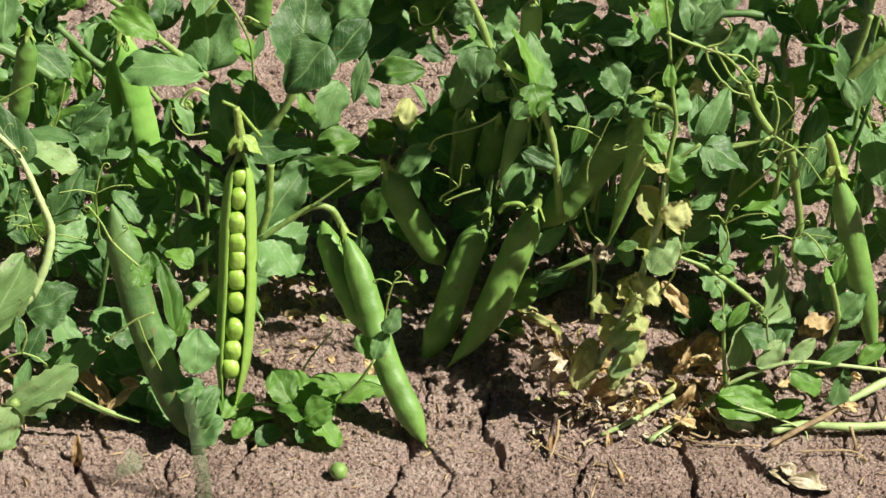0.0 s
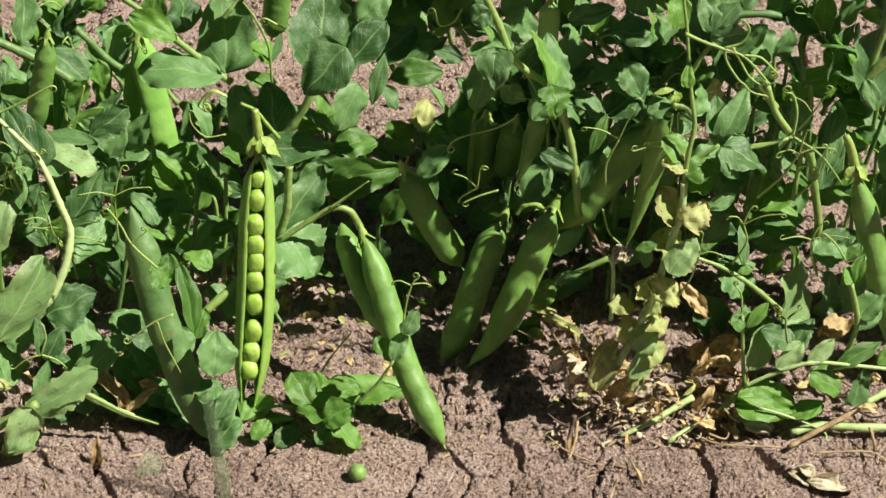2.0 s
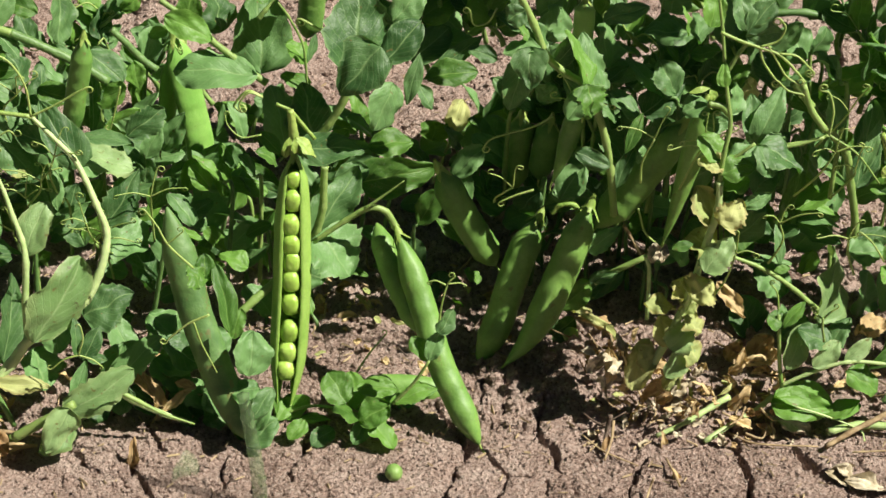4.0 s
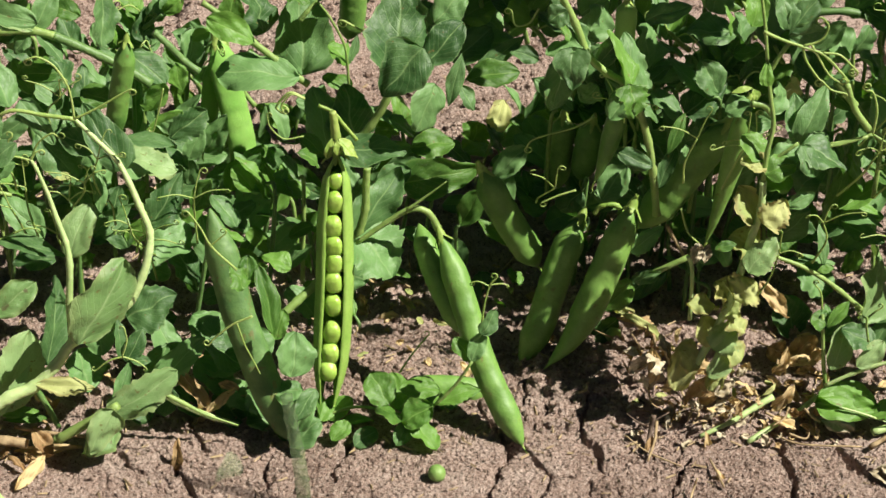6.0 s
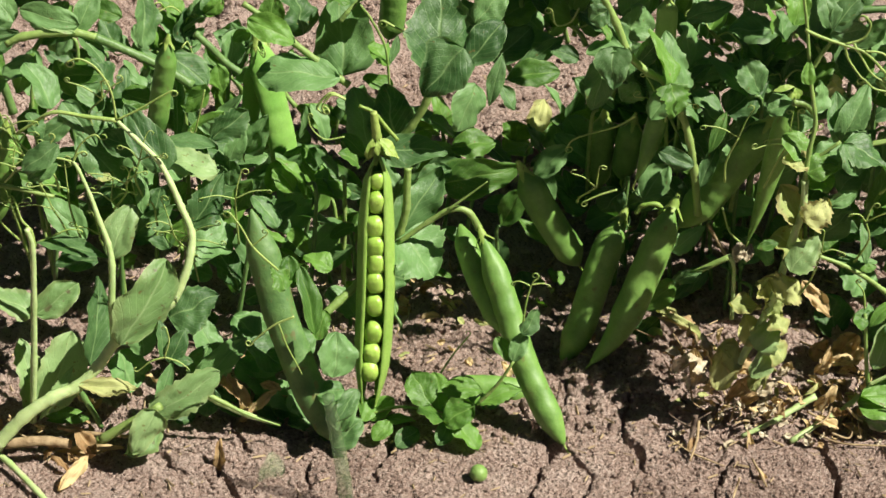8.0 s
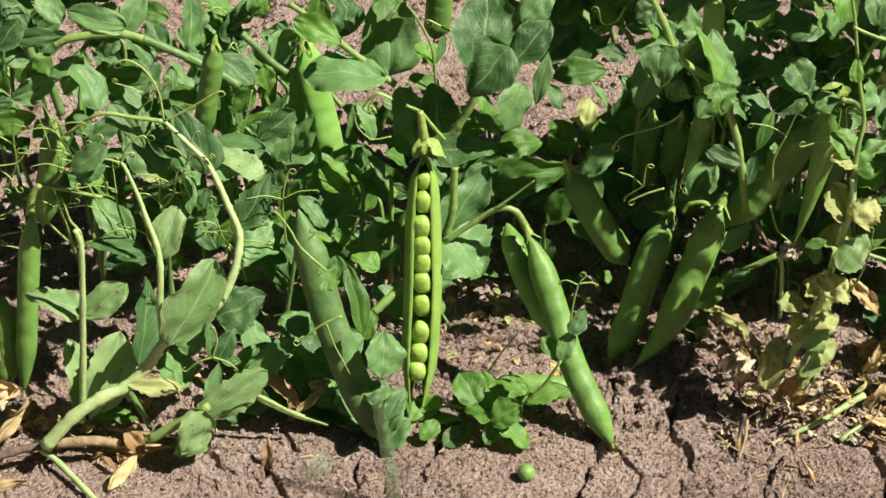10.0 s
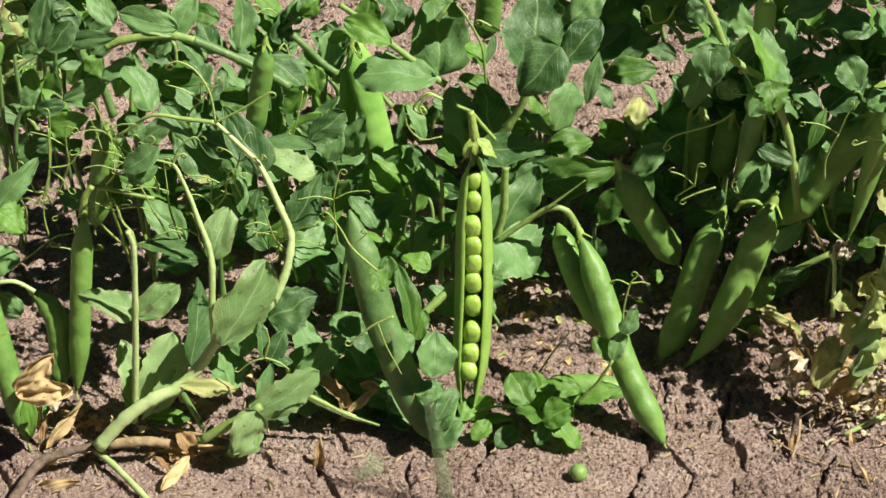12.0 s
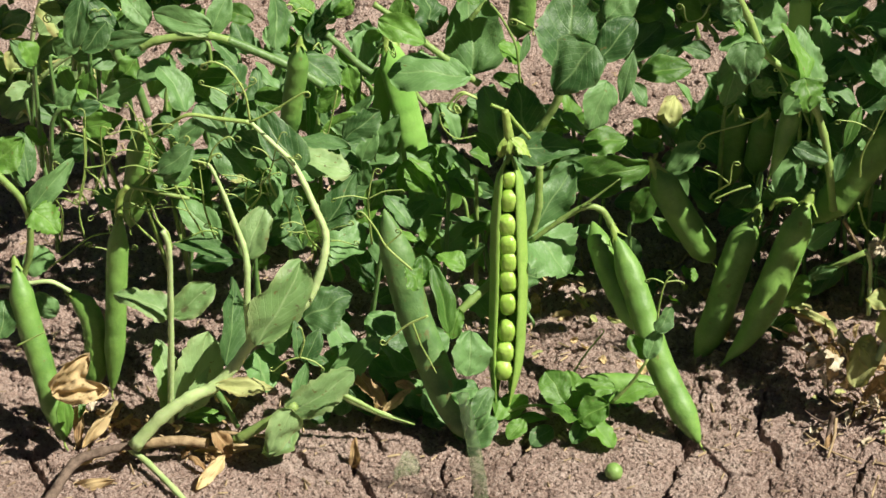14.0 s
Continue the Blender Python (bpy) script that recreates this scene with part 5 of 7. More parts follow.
pod(middle, "p", 10.7, 9.6, 0, 57.0, 646.0, 54.4,  51.8, 641.5, 43.7,  47.3, 637.0, 31.8,  42.8, 632.5, 17.3,  35.7, 628.0, 1.1, point=.2, sepals=True, label="dark green pea pod among the leaves")
pod(middle, "p", 12.5, 10, 10, 108.3, 652.0, 90.6,  97.4, 652.0, 73.7,  88.1, 652.0, 59.4,  78.7, 652.0, 46.2, point=.2, sepals=True, label="dark green pea pod among the leaves")
stem(middle, "c", 0.8, 1.0, 61.1, 640.0, 59.6,  63.6, 640.0, 63.0,  69.1, 640.0, 63.0,  73.5, 640.0, 55.5)
leaf(middle, "l", "o", 8.5, 14, 0.06, 16, 61.3, 640.0, 3.8, 72.4, 644.3, 10.6)
leaf(middle, "f", "o", 11.3, -29, 0.06, 16, 75.8, 636.0, 33.0, 64.9, 632.3, 23.5)
leaf(middle, "l", "s", 7.1, 9, 0.06, 16, 73.9, 632.0, 48.4, 86.0, 637.0, 56.3, teeth=0.1)
leaf(middle, "l", "n", 5.3, -33, 0.06, 16, 84.8, 628.0, 42.7, 75.0, 626.8, 38.9)
stem(middle, "t", 1.1, 1.1, 77.0, 632.0, 35.2,  84.9, 632.0, 40.6,  95.1, 632.0, 46.4)
leaf(middle, "l", "o", 15.5, 30, 0.06, 16, 57.9, 672.0, 113.2, 63.9, 678.1, 123.6)
leaf(middle, "l", "o", 17.5, 20, 0.06, 16, 80.6, 670.0, 102.8, 78.5, 678.1, 116.8)
leaf(middle, "l", "o", 11.2, -35, 0.06, 16, 62.4, 668.0, 96.9, 56.4, 665.7, 91.3)
leaf(middle, "l", "o", 13.2, -10, 0.06, 16, 47.4, 705.0, 49.5, 38.6, 710.6, 58.9)
leaf(middle, "l", "o", 16.7, 1, 0.06, 16, 25.4, 668.0, -4.9, 21.0, 676.8, 10.3)
leaf(middle, "l", "o", 17.2, 2, 0.06, 16, 43.3, 664.0, -23.6, 32.2, 669.7, -14.1)
leaf(middle, "l", "o", 14.1, -33, 0.06, 16, 14.4, 676.0, 10.8, 3.5, 682.7, 22.1)
tendril(middle, "i", 0.44, 1.21, 1, 53.9, 638.8, 70.3,  47.6, 638.8, 68.0,  42.0, 638.8, 65.1, flip=1)
tendril(middle, "i", 0.40, 1.39, 1.3, 59.9, 646.1, 96.4,  53.1, 646.1, 91.9,  39.3, 646.1, 87.3,  35.8, 646.1, 83.3, flip=1)
tendril(middle, "i", 0.40, 1.41, 1.3, 40.6, 676.4, 123.3,  37.7, 676.4, 117.7,  32.7, 676.4, 116.6,  31.1, 676.4, 122.2, flip=1)

yellowing = thing("pea_plant", "half-withered pea plant, yellow at the base", "pea plant", 92.6, 610.7, group="pea plants in the row")
leaf(yellowing, "l", "o", 18.8, 5, 0.06, 16, 151.4, 650.0, 18.0, 140.8, 655.5, 27.0)
leaf(yellowing, "l", "o", 14.6, -19, 0.06, 16, 139.6, 645.0, 0.8, 135.2, 653.5, 15.6)
leaf(yellowing, "l", "o", 15.2, 35, 0.06, 16, 158.5, 640.0, 14.6, 148.4, 636.9, 6.6)
leaf(yellowing, "d", "o", 8.5, -32, 0.06, 16, 146.3, 626.0, 9.2, 136.2, 624.7, 5.1)
leaf(yellowing, "y", "n", 7.6, 11, 0.06, 16, 78.8, 640.0, 14.6, 70.5, 641.6, 16.6)
leaf(yellowing, "d", "n", 9.0, 27, 0.06, 16, 86.7, 632.0, 10.0, 74.2, 636.5, 17.1)
leaf(yellowing, "e", "o", 5.7, 7, 0.06, 16, 72.8, 596.0, 21.0, 77.7, 600.0, 27.9)
leaf(yellowing, "e", "o", 5.9, 6, 0.06, 16, 78.6, 592.0, 16.6, 82.5, 597.0, 25.2)
leaf(yellowing, "e", "n", 6.0, 9, 0.06, 16, 85.1, 594.0, 27.4, 82.1, 599.0, 36.0)
leaf(yellowing, "y", "o", 7.0, -31, 0.06, 16, 98.5, 586.0, 21.1, 105.3, 589.6, 27.0)
leaf(yellowing, "e", "o", 5.5, -16, 0.06, 16, 101.2, 584.0, 20.2, 107.1, 587.1, 25.2)
stem(yellowing, "w", 1.5, 1.2, 91.8, 590.0, 23.5,  98.9, 592.0, 38.0,  105.5, 594.0, 56.1,  109.9, 596.0, 75.5,  112.9, 598.0, 87.7,  113.1, 600.0, 97.5)
stem(yellowing, "t", 0.9, 0.5, 113.1, 600.0, 97.1,  113.8, 602.0, 107.3,  115.3, 604.0, 116.9,  113.8, 606.0, 126.4,  112.3, 608.0, 135.8,  110.6, 610.0, 149.3,  108.3, 612.0, 162.4)
stem(yellowing, "t", 0.8, 0.7, 113.8, 610.0, 134.4,  116.4, 610.0, 140.0,  119.1, 610.0, 144.7)
stem(yellowing, "t", 1.1, 1.3, 115.7, 610.0, 117.4,  112.8, 610.0, 120.8,  108.2, 610.0, 121.7)
pod(yellowing, "p", 8.2, 7.5, 35, 111.4, 634.0, 109.2,  110.0, 634.0, 97.6,  107.4, 634.0, 81.6,  104.3, 634.0, 65.3,  100.9, 634.0, 50.5, point=.6, sepals=True, label="plump green pea pod")
leaf(yellowing, "c", "n", 2.6, 12, 0.06, 16, 110.9, 624.0, 120.0, 103.7, 623.0, 118.6, name="sepal", label="pointed pale green sepal")
leaf(yellowing, "c", "n", 3.9, 17, 0.06, 16, 110.6, 622.0, 120.7, 111.8, 621.0, 116.2, name="sepal", label="pointed pale green sepal")
leaf(yellowing, "f", "s", 5.2, -26, 0.06, 16, 111.8, 604.0, 131.3, 111.7, 608.2, 138.6)
leaf(yellowing, "l", "o", 10.5, 16, 0.06, 16, 111.1, 622.0, 114.6, 101.7, 621.5, 112.3)
leaf(yellowing, "l", "o", 11.5, 29, 0.06, 16, 116.1, 612.0, 116.3, 118.1, 617.6, 125.9)
leaf(yellowing, "y", "o", 13.9, 35, 0.06, 16, 123.7, 640.0, 105.0, 128.0, 644.9, 113.3)
leaf(yellowing, "l", "o", 7.4, -25, 0.06, 16, 118.2, 620.0, 109.1, 108.9, 620.2, 108.4)
leaf(yellowing, "f", "o", 10.0, -8, 0.06, 16, 114.4, 604.0, 103.5, 105.4, 608.2, 110.2)
leaf(yellowing, "y", "n", 9.9, 16, 0.06, 16, 113.7, 600.0, 101.5, 105.1, 602.1, 104.4)
leaf(yellowing, "l", "o", 9.0, -21, 0.06, 16, 115.1, 604.0, 102.6, 127.0, 606.8, 106.6)
leaf(yellowing, "f", "o", 9.8, -4, 0.06, 16, 113.2, 600.0, 100.6, 123.8, 601.9, 103.0)
leaf(yellowing, "l", "o", 9.1, 5, 0.06, 16, 124.6, 602.0, 110.3, 129.8, 597.9, 100.6)
leaf(yellowing, "l", "s", 15.5, -6, 0.06, 16, 126.1, 606.0, 108.4, 140.8, 602.8, 99.8, teeth=0.06)
leaf(yellowing, "l", "s", 10.9, -9, 0.06, 16, 126.8, 618.0, 101.9, 125.4, 626.6, 116.8)
leaf(yellowing, "l", "s", 10.3, -20, 0.06, 16, 127.0, 616.0, 103.1, 136.4, 626.1, 120.2)
stem(yellowing, "t", 0.6, 0.6, 124.2, 604.0, 110.0,  116.2, 604.0, 102.8,  114.3, 604.0, 98.4)
stem(yellowing, "t", 0.6, 0.6, 126.6, 612.0, 105.0,  137.1, 612.0, 104.3,  149.1, 612.0, 108.0)
leaf(yellowing, "l", "o", 7.9, 2, 0.06, 16, 76.5, 655.0, 129.4, 93.1, 658.3, 133.8)
leaf(yellowing, "l", "o", 17.0, 22, 0.06, 16, 109.8, 660.0, 121.1, 92.2, 661.5, 121.9)
leaf(yellowing, "l", "o", 12.7, 24, 0.06, 16, 106.8, 630.0, 133.6, 104.4, 635.3, 142.7)
leaf(yellowing, "f", "o", 9.5, -2, 0.06, 16, 108.8, 625.0, 142.4, 110.9, 630.5, 151.8)
leaf(yellowing, "f", "n", 5.7, 31, 0.06, 16, 104.4, 640.0, 131.4, 102.9, 645.2, 140.3)
leaf(yellowing, "l", "o", 9.1, -24, 0.06, 16, 124.2, 640.0, 133.5, 121.8, 646.2, 144.1)
leaf(yellowing, "l", "o", 9.6, -7, 0.06, 16, 125.0, 640.0, 132.7, 134.2, 645.9, 142.5)
leaf(yellowing, "l", "o", 8.8, 32, 0.06, 16, 124.0, 640.0, 131.4, 136.8, 641.3, 132.4)
stem(yellowing, "i", 0.6, 0.4, 109.4, 606.0, 150.3,  116.1, 606.0, 147.2,  122.7, 606.0, 144.8,  129.4, 606.0, 142.1,  135.6, 606.0, 135.9,  138.8, 606.0, 132.1)
tendril(yellowing, "i", 0.45, 1.5, 1.5, 122.7, 606.0, 144.8,  124.1, 606.0, 140.0,  128.4, 606.0, 133.8,  130.1, 606.0, 132.3, flip=-1)
tendril(yellowing, "i", 0.45, 1.2, 1, 125.0, 606.0, 146.0,  127.6, 606.0, 141.9,  132.0, 606.0, 134.8,  136.4, 606.0, 131.5, flip=1)
tendril(yellowing, "i", 0.45, 1.6, 1.5, 129.4, 606.0, 142.7,  134.9, 606.0, 141.9,  139.0, 606.0, 138.2,  141.1, 606.0, 136.1, flip=-1)
tendril(yellowing, "i", 0.45, 1.6, 1.2, 122.7, 606.0, 145.2,  128.0, 606.0, 147.2,  130.2, 606.0, 151.7,  128.9, 606.0, 154.5, flip=1)
tendril(yellowing, "i", 0.4, 1, 1, 130.1, 606.0, 132.3,  133.6, 606.0, 129.0,  138.3, 606.0, 127.7, flip=-1)
stem(yellowing, "t", 1.0, 1.2, 139.9, 612.0, 127.8,  143.3, 612.0, 118.8,  149.1, 612.0, 110.6)
leaf(yellowing, "l", "s", 13.8, 9, 0.06, 16, 94.1, 664.0, 87.1, 109.8, 670.5, 97.4)
leaf(yellowing, "l", "o", 11.3, 12, 0.06, 16, 91.2, 655.0, 91.2, 80.5, 659.5, 98.4)
leaf(yellowing, "l", "n", 6.0, 9, 0.06, 16, 80.3, 668.0, 97.9, 97.9, 671.9, 103.2)
leaf(yellowing, "l", "o", 10.0, 31, 0.06, 16, 92.8, 650.0, 83.4, 103.5, 654.2, 90.0)
leaf(yellowing, "f", "n", 5.0, -12, 0.06, 16, 85.7, 640.0, 84.6, 92.0, 647.4, 97.3)
leaf(yellowing, "l", "o", 6.0, -28, 0.06, 16, 84.1, 645.0, 67.5, 90.5, 652.2, 79.8)
leaf(yellowing, "l", "n", 4.7, 17, 0.06, 16, 90.4, 640.0, 80.4, 92.4, 643.5, 86.4)
leaf(yellowing, "l", "n", 10.2, 23, 0.06, 16, 82.9, 650.0, 91.7, 73.4, 655.0, 99.9)
leaf(yellowing, "l", "o", 19.1, 9, 0.06, 16, 110.2, 690.0, 92.1, 101.8, 695.4, 101.1)
leaf(yellowing, "l", "o", 13.3, 6, 0.06, 16, 104.3, 690.0, 115.4, 108.4, 694.7, 123.4)
leaf(yellowing, "l", "o", 13.2, 8, 0.06, 16, 88.5, 690.0, 103.9, 92.6, 697.3, 116.4)
leaf(yellowing, "l", "o", 12.8, -12, 0.06, 16, 115.4, 680.0, 90.4, 109.1, 686.3, 101.1)
leaf(yellowing, "l", "o", 11.2, -17, 0.06, 16, 141.3, 665.0, 98.6, 135.1, 671.2, 109.0)
leaf(yellowing, "y", "s", 13.1, -1, 0.06, 16, 111.6, 598.0, 81.6, 105.4, 604.6, 93.0)
leaf(yellowing, "y", "s", 12.3, 15, 0.06, 16, 113.5, 594.0, 84.2, 121.7, 598.3, 91.3, teeth=0.12)
leaf(yellowing, "f", "o", 10.2, -19, 0.06, 16, 113.6, 602.0, 95.0, 123.7, 603.2, 96.1)
leaf(yellowing, "l", "n", 5.8, 1, 0.06, 16, 121.6, 600.0, 87.1, 131.5, 602.8, 91.2)
leaf(yellowing, "y", "o", 15.5, 7, 0.06, 16, 113.0, 598.0, 71.4, 104.4, 601.0, 76.1)
leaf(yellowing, "o", "s", 11.5, -17, 0.06, 16, 109.4, 590.0, 67.5, 118.7, 596.3, 78.0, teeth=0.1)
leaf(yellowing, "f", "n", 4.1, 7, 0.06, 16, 104.8, 592.0, 78.0, 97.5, 591.4, 75.9)
leaf(yellowing, "l", "o", 8.0, 0, 0.06, 16, 100.1, 606.0, 69.0, 104.6, 603.0, 61.7)
leaf(yellowing, "y", "s", 15.1, -27, 0.06, 16, 105.3, 588.0, 58.3, 112.8, 591.1, 63.1, teeth=0.12)
leaf(yellowing, "y", "o", 13.5, 7, 0.06, 16, 104.9, 594.0, 53.2, 99.5, 597.4, 58.9)
leaf(yellowing, "y", "n", 8.5, 20, 0.06, 16, 101.0, 592.0, 51.1, 89.8, 593.1, 51.8)
leaf(yellowing, "y", "o", 7.6, 6, 0.06, 16, 102.7, 592.0, 48.7, 108.1, 594.9, 53.6)
leaf(yellowing, "y", "o", 11.0, -21, 0.06, 16, 101.1, 590.0, 37.1, 95.5, 595.3, 46.2)
leaf(yellowing, "o", "s", 11.3, -8, 0.06, 16, 98.9, 586.0, 38.7, 108.2, 590.9, 46.9, teeth=0.1)
leaf(yellowing, "y", "o", 10.6, -31, 0.06, 16, 87.3, 586.0, 20.6, 92.9, 595.3, 36.7)
leaf(yellowing, "o", "o", 7.9, -6, 0.06, 16, 98.3, 584.0, 27.9, 107.8, 590.0, 38.0)
leaf(yellowing, "e", "n", 5.1, -1, 0.06, 16, 97.1, 624.0, 57.9, 95.6, 621.0, 50.8)
leaf(yellowing, "e", "n", 3.5, 35, 0.06, 16, 96.0, 622.0, 58.2, 94.2, 619.6, 52.6)
stem(yellowing, "i", 0.4, 0.3, 90.3, 628.0, 69.5,  93.4, 628.0, 59.6,  97.7, 628.0, 54.8)
stem(yellowing, "r", 0.7, 0.6, 86.9, 636.0, 57.4,  90.8, 636.0, 50.1,  94.7, 636.0, 42.8)
stem(yellowing, "w", 0.8, 0.7, 94.3, 612.0, 32.9,  93.7, 612.0, 53.4,  91.7, 612.0, 60.0)
leaf(yellowing, "d", "o", 5.7, 35, 0.06, 16, 119.7, 622.0, 42.4, 130.2, 617.0, 30.1)
leaf(yellowing, "d", "o", 8.9, -10, 0.06, 16, 133.5, 622.0, 7.0, 142.8, 627.1, 15.5)
leaf(yellowing, "d", "o", 7.7, -20, 0.06, 16, 128.2, 626.0, 4.1, 132.2, 630.2, 11.3)
leaf(yellowing, "e", "o", 7.6, 18, 0.06, 16, 82.6, 588.0, 26.9, 77.6, 591.5, 32.9)
leaf(yellowing, "y", "o", 8.4, -6, 0.06, 16, 93.7, 588.0, 26.9, 89.4, 592.9, 35.4)
leaf(yellowing, "y", "s", 10.1, -2, 0.06, 16, 109.3, 586.0, 33.2, 102.4, 590.0, 39.9)
leaf(yellowing, "y", "o", 10.3, -19, 0.06, 16, 103.2, 588.0, 50.8, 109.2, 585.8, 45.3)
leaf(yellowing, "e", "n", 3.5, 20, 0.06, 20, 97.0, 600.7, 72.0, 95.2, 595.9, 67.5, name="dried_flower")

right = thing("pea_plant", "pea plant with a long hanging pod and dark leaves", "pea plant", 190.9, 611.1, group="pea plants in the row")
leaf(right, "l", "s", 42.8, 34, 0.06, 12, 180.9, 632.0, 108.8, 183.3, 652.5, 143.7, teeth=0.06)
stem(right, "t", 1.2, 1.0, 176.3, 628.0, 122.0,  178.5, 628.0, 130.7,  180.4, 628.0, 139.4,  181.4, 628.0, 146.6)
stem(right, "t", 1.7, 1.6, 176.1, 626.0, 123.1,  181.4, 626.0, 129.7,  189.0, 626.0, 137.1)
leaf(right, "l", "o", 6.3, 24, 0.06, 16, 175.9, 624.0, 124.6, 179.5, 619.7, 114.8)
stem(right, "n", 1.5, 1.6, 143.0, 705.0, 107.7,  158.0, 705.0, 108.2,  171.4, 705.0, 103.7,  184.6, 705.0, 93.6)
leaf(right, "l", "s", 16.7, 5, 0.06, 16, 170.7, 645.0, 67.8, 176.5, 661.3, 95.6)
leaf(right, "l", "n", 5.2, -31, 0.06, 16, 168.9, 630.0, 82.4, 174.6, 639.9, 99.2)
leaf(right, "l", "o", 14.0, 29, 0.06, 16, 157.0, 640.0, 114.3, 149.4, 645.3, 122.9)
leaf(right, "l", "o", 10.5, 1, 0.06, 16, 157.8, 630.0, 100.6, 154.2, 637.4, 113.0)
stem(right, "t", 1.3, 1.5, 141.1, 634.0, 116.9,  148.5, 634.0, 107.6,  155.6, 634.0, 98.2,  162.7, 634.0, 89.2,  166.1, 634.0, 75.7,  169.7, 634.0, 59.0,  169.4, 634.0, 46.4)
stem(right, "t", 0.5, 0.3, 153.0, 622.0, 103.1,  163.7, 622.0, 95.6,  172.9, 622.0, 83.8)
stem(right, "t", 0.6, 0.6, 138.1, 622.0, 99.1,  147.3, 622.0, 101.0,  153.0, 622.0, 103.1)
tendril(right, "i", 0.45, 1.5, 1.4, 149.1, 606.0, 112.3,  149.5, 606.0, 121.1,  147.4, 606.0, 128.0,  144.8, 606.0, 129.0, flip=-1)
pod(right, "p", 8.8, 8.8, 20, 174.2, 612.0, 94.2,  179.2, 609.6, 79.3,  183.8, 607.2, 64.5,  188.3, 604.8, 49.5,  193.4, 602.4, 31.7,  195.7, 600.0, 22.3, point=.35, sepals=True, label="plump green pea pod")
stem(right, "c", 1.1, 1.9, 168.6, 612.0, 109.3,  170.7, 612.0, 105.3,  173.9, 612.0, 95.5)
leaf(right, "c", "n", 4.1, 2, 0.06, 16, 172.4, 610.0, 98.9, 169.7, 609.0, 94.1, name="sepal", label="pointed pale green sepal")
leaf(right, "c", "n", 5.0, -7, 0.06, 16, 173.2, 610.0, 98.9, 177.2, 609.0, 93.8, name="sepal", label="pointed pale green sepal")
leaf(right, "l", "s", 20.0, 24, 0.06, 16, 155.3, 662.0, 30.4, 172.1, 675.6, 53.4)
leaf(right, "o", "s", 27.4, 34, 0.06, 16, 161.3, 632.0, 17.6, 167.5, 646.2, 41.9)
leaf(right, "l", "s", 12.1, -12, 0.06, 16, 164.7, 618.0, 57.3, 179.1, 619.1, 57.7, teeth=0.1)
leaf(right, "l", "o", 10.5, -26, 0.06, 16, 168.8, 632.0, 48.2, 184.7, 636.8, 55.5)
leaf(right, "l", "n", 4.5, -8, 0.06, 16, 138.5, 608.0, 58.3, 137.2, 615.8, 71.6)
leaf(right, "f", "n", 3.5, 6, 0.06, 16, 136.2, 606.0, 57.7, 142.2, 606.8, 58.7)
stem(right, "t", 0.7, 1.0, 121.7, 610.0, 61.1,  130.5, 610.0, 57.4,  139.0, 610.0, 52.2,  146.1, 610.0, 46.5,  154.3, 610.0, 38.8)
stem(right, "t", 0.8, 0.7, 141.4, 592.0, 16.6,  139.5, 592.0, 26.5,  136.7, 592.0, 48.8)
leaf(right, "f", "o", 10.0, 4, 0.06, 16, 137.7, 590.0, 45.4, 133.0, 592.1, 48.7)
leaf(right, "l", "n", 4.9, 4, 0.06, 16, 137.7, 592.0, 43.5, 138.3, 596.2, 50.7)
leaf(right, "f", "n", 4.9, -14, 0.06, 16, 138.4, 590.0, 44.9, 146.1, 594.7, 52.7)
tendril(right, "i", 0.4, 1, 1, 139.9, 606.0, 39.0,  138.5, 606.0, 48.2,  135.6, 606.0, 52.5, flip=-1)
leaf(right, "o", "o", 8.9, -9, 0.06, 16, 142.1, 592.0, 25.3, 148.6, 600.3, 39.5)
leaf(right, "l", "o", 11.0, 3, 0.06, 16, 156.9, 594.0, 34.5, 144.9, 597.2, 38.9)
leaf(right, "l", "s", 9.5, -32, 0.06, 16, 155.9, 598.0, 29.2, 165.3, 604.1, 39.4, teeth=0.06)
leaf(right, "o", "o", 7.7, 6, 0.06, 16, 150.6, 590.0, 28.1, 160.1, 594.8, 35.9)
leaf(right, "o", "n", 6.6, 7, 0.06, 16, 161.2, 590.0, 29.9, 170.9, 594.7, 37.5)
leaf(right, "f", "n", 6.7, -1, 0.06, 16, 170.3, 590.0, 27.7, 188.1, 595.3, 35.8)
leaf(right, "f", "o", 6.3, -1, 0.06, 16, 186.6, 592.0, 28.6, 196.6, 595.8, 34.5)
leaf(right, "f", "s", 13.2, 2, 0.06, 16, 136.6, 586.0, 15.1, 159.9, 586.4, 13.0)
leaf(right, "f", "n", 6.7, -17, 0.06, 16, 155.3, 584.0, 10.8, 168.4, 587.2, 15.2)
leaf(right, "l", "s", 10.3, 14, 0.06, 16, 179.2, 588.0, 12.9, 182.3, 595.1, 25.1)
leaf(right, "f", "o", 12.1, -3, 0.06, 16, 162.5, 590.0, 26.2, 174.1, 587.6, 19.7)
stem(right, "w", 0.7, 0.7, 140.3, 590.0, 20.1,  149.0, 590.0, 25.1,  162.4, 590.0, 30.4,  176.5, 590.0, 29.5,  197.9, 590.0, 26.9)
stem(right, "t", 1.0, 1.0, 175.9, 598.0, 24.4,  178.3, 598.0, 34.8,  178.6, 598.0, 44.5,  174.4, 598.0, 58.7)
leaf(right, "f", "o", 9.7, 15, 0.06, 16, 174.5, 596.0, 59.6, 171.6, 599.0, 64.6)
leaf(right, "f", "n", 4.9, -34, 0.06, 16, 175.1, 596.0, 59.6, 178.6, 601.4, 68.8)
leaf(right, "l", "s", 9.9, -16, 0.06, 16, 178.8, 598.0, 44.0, 189.5, 604.1, 54.1)
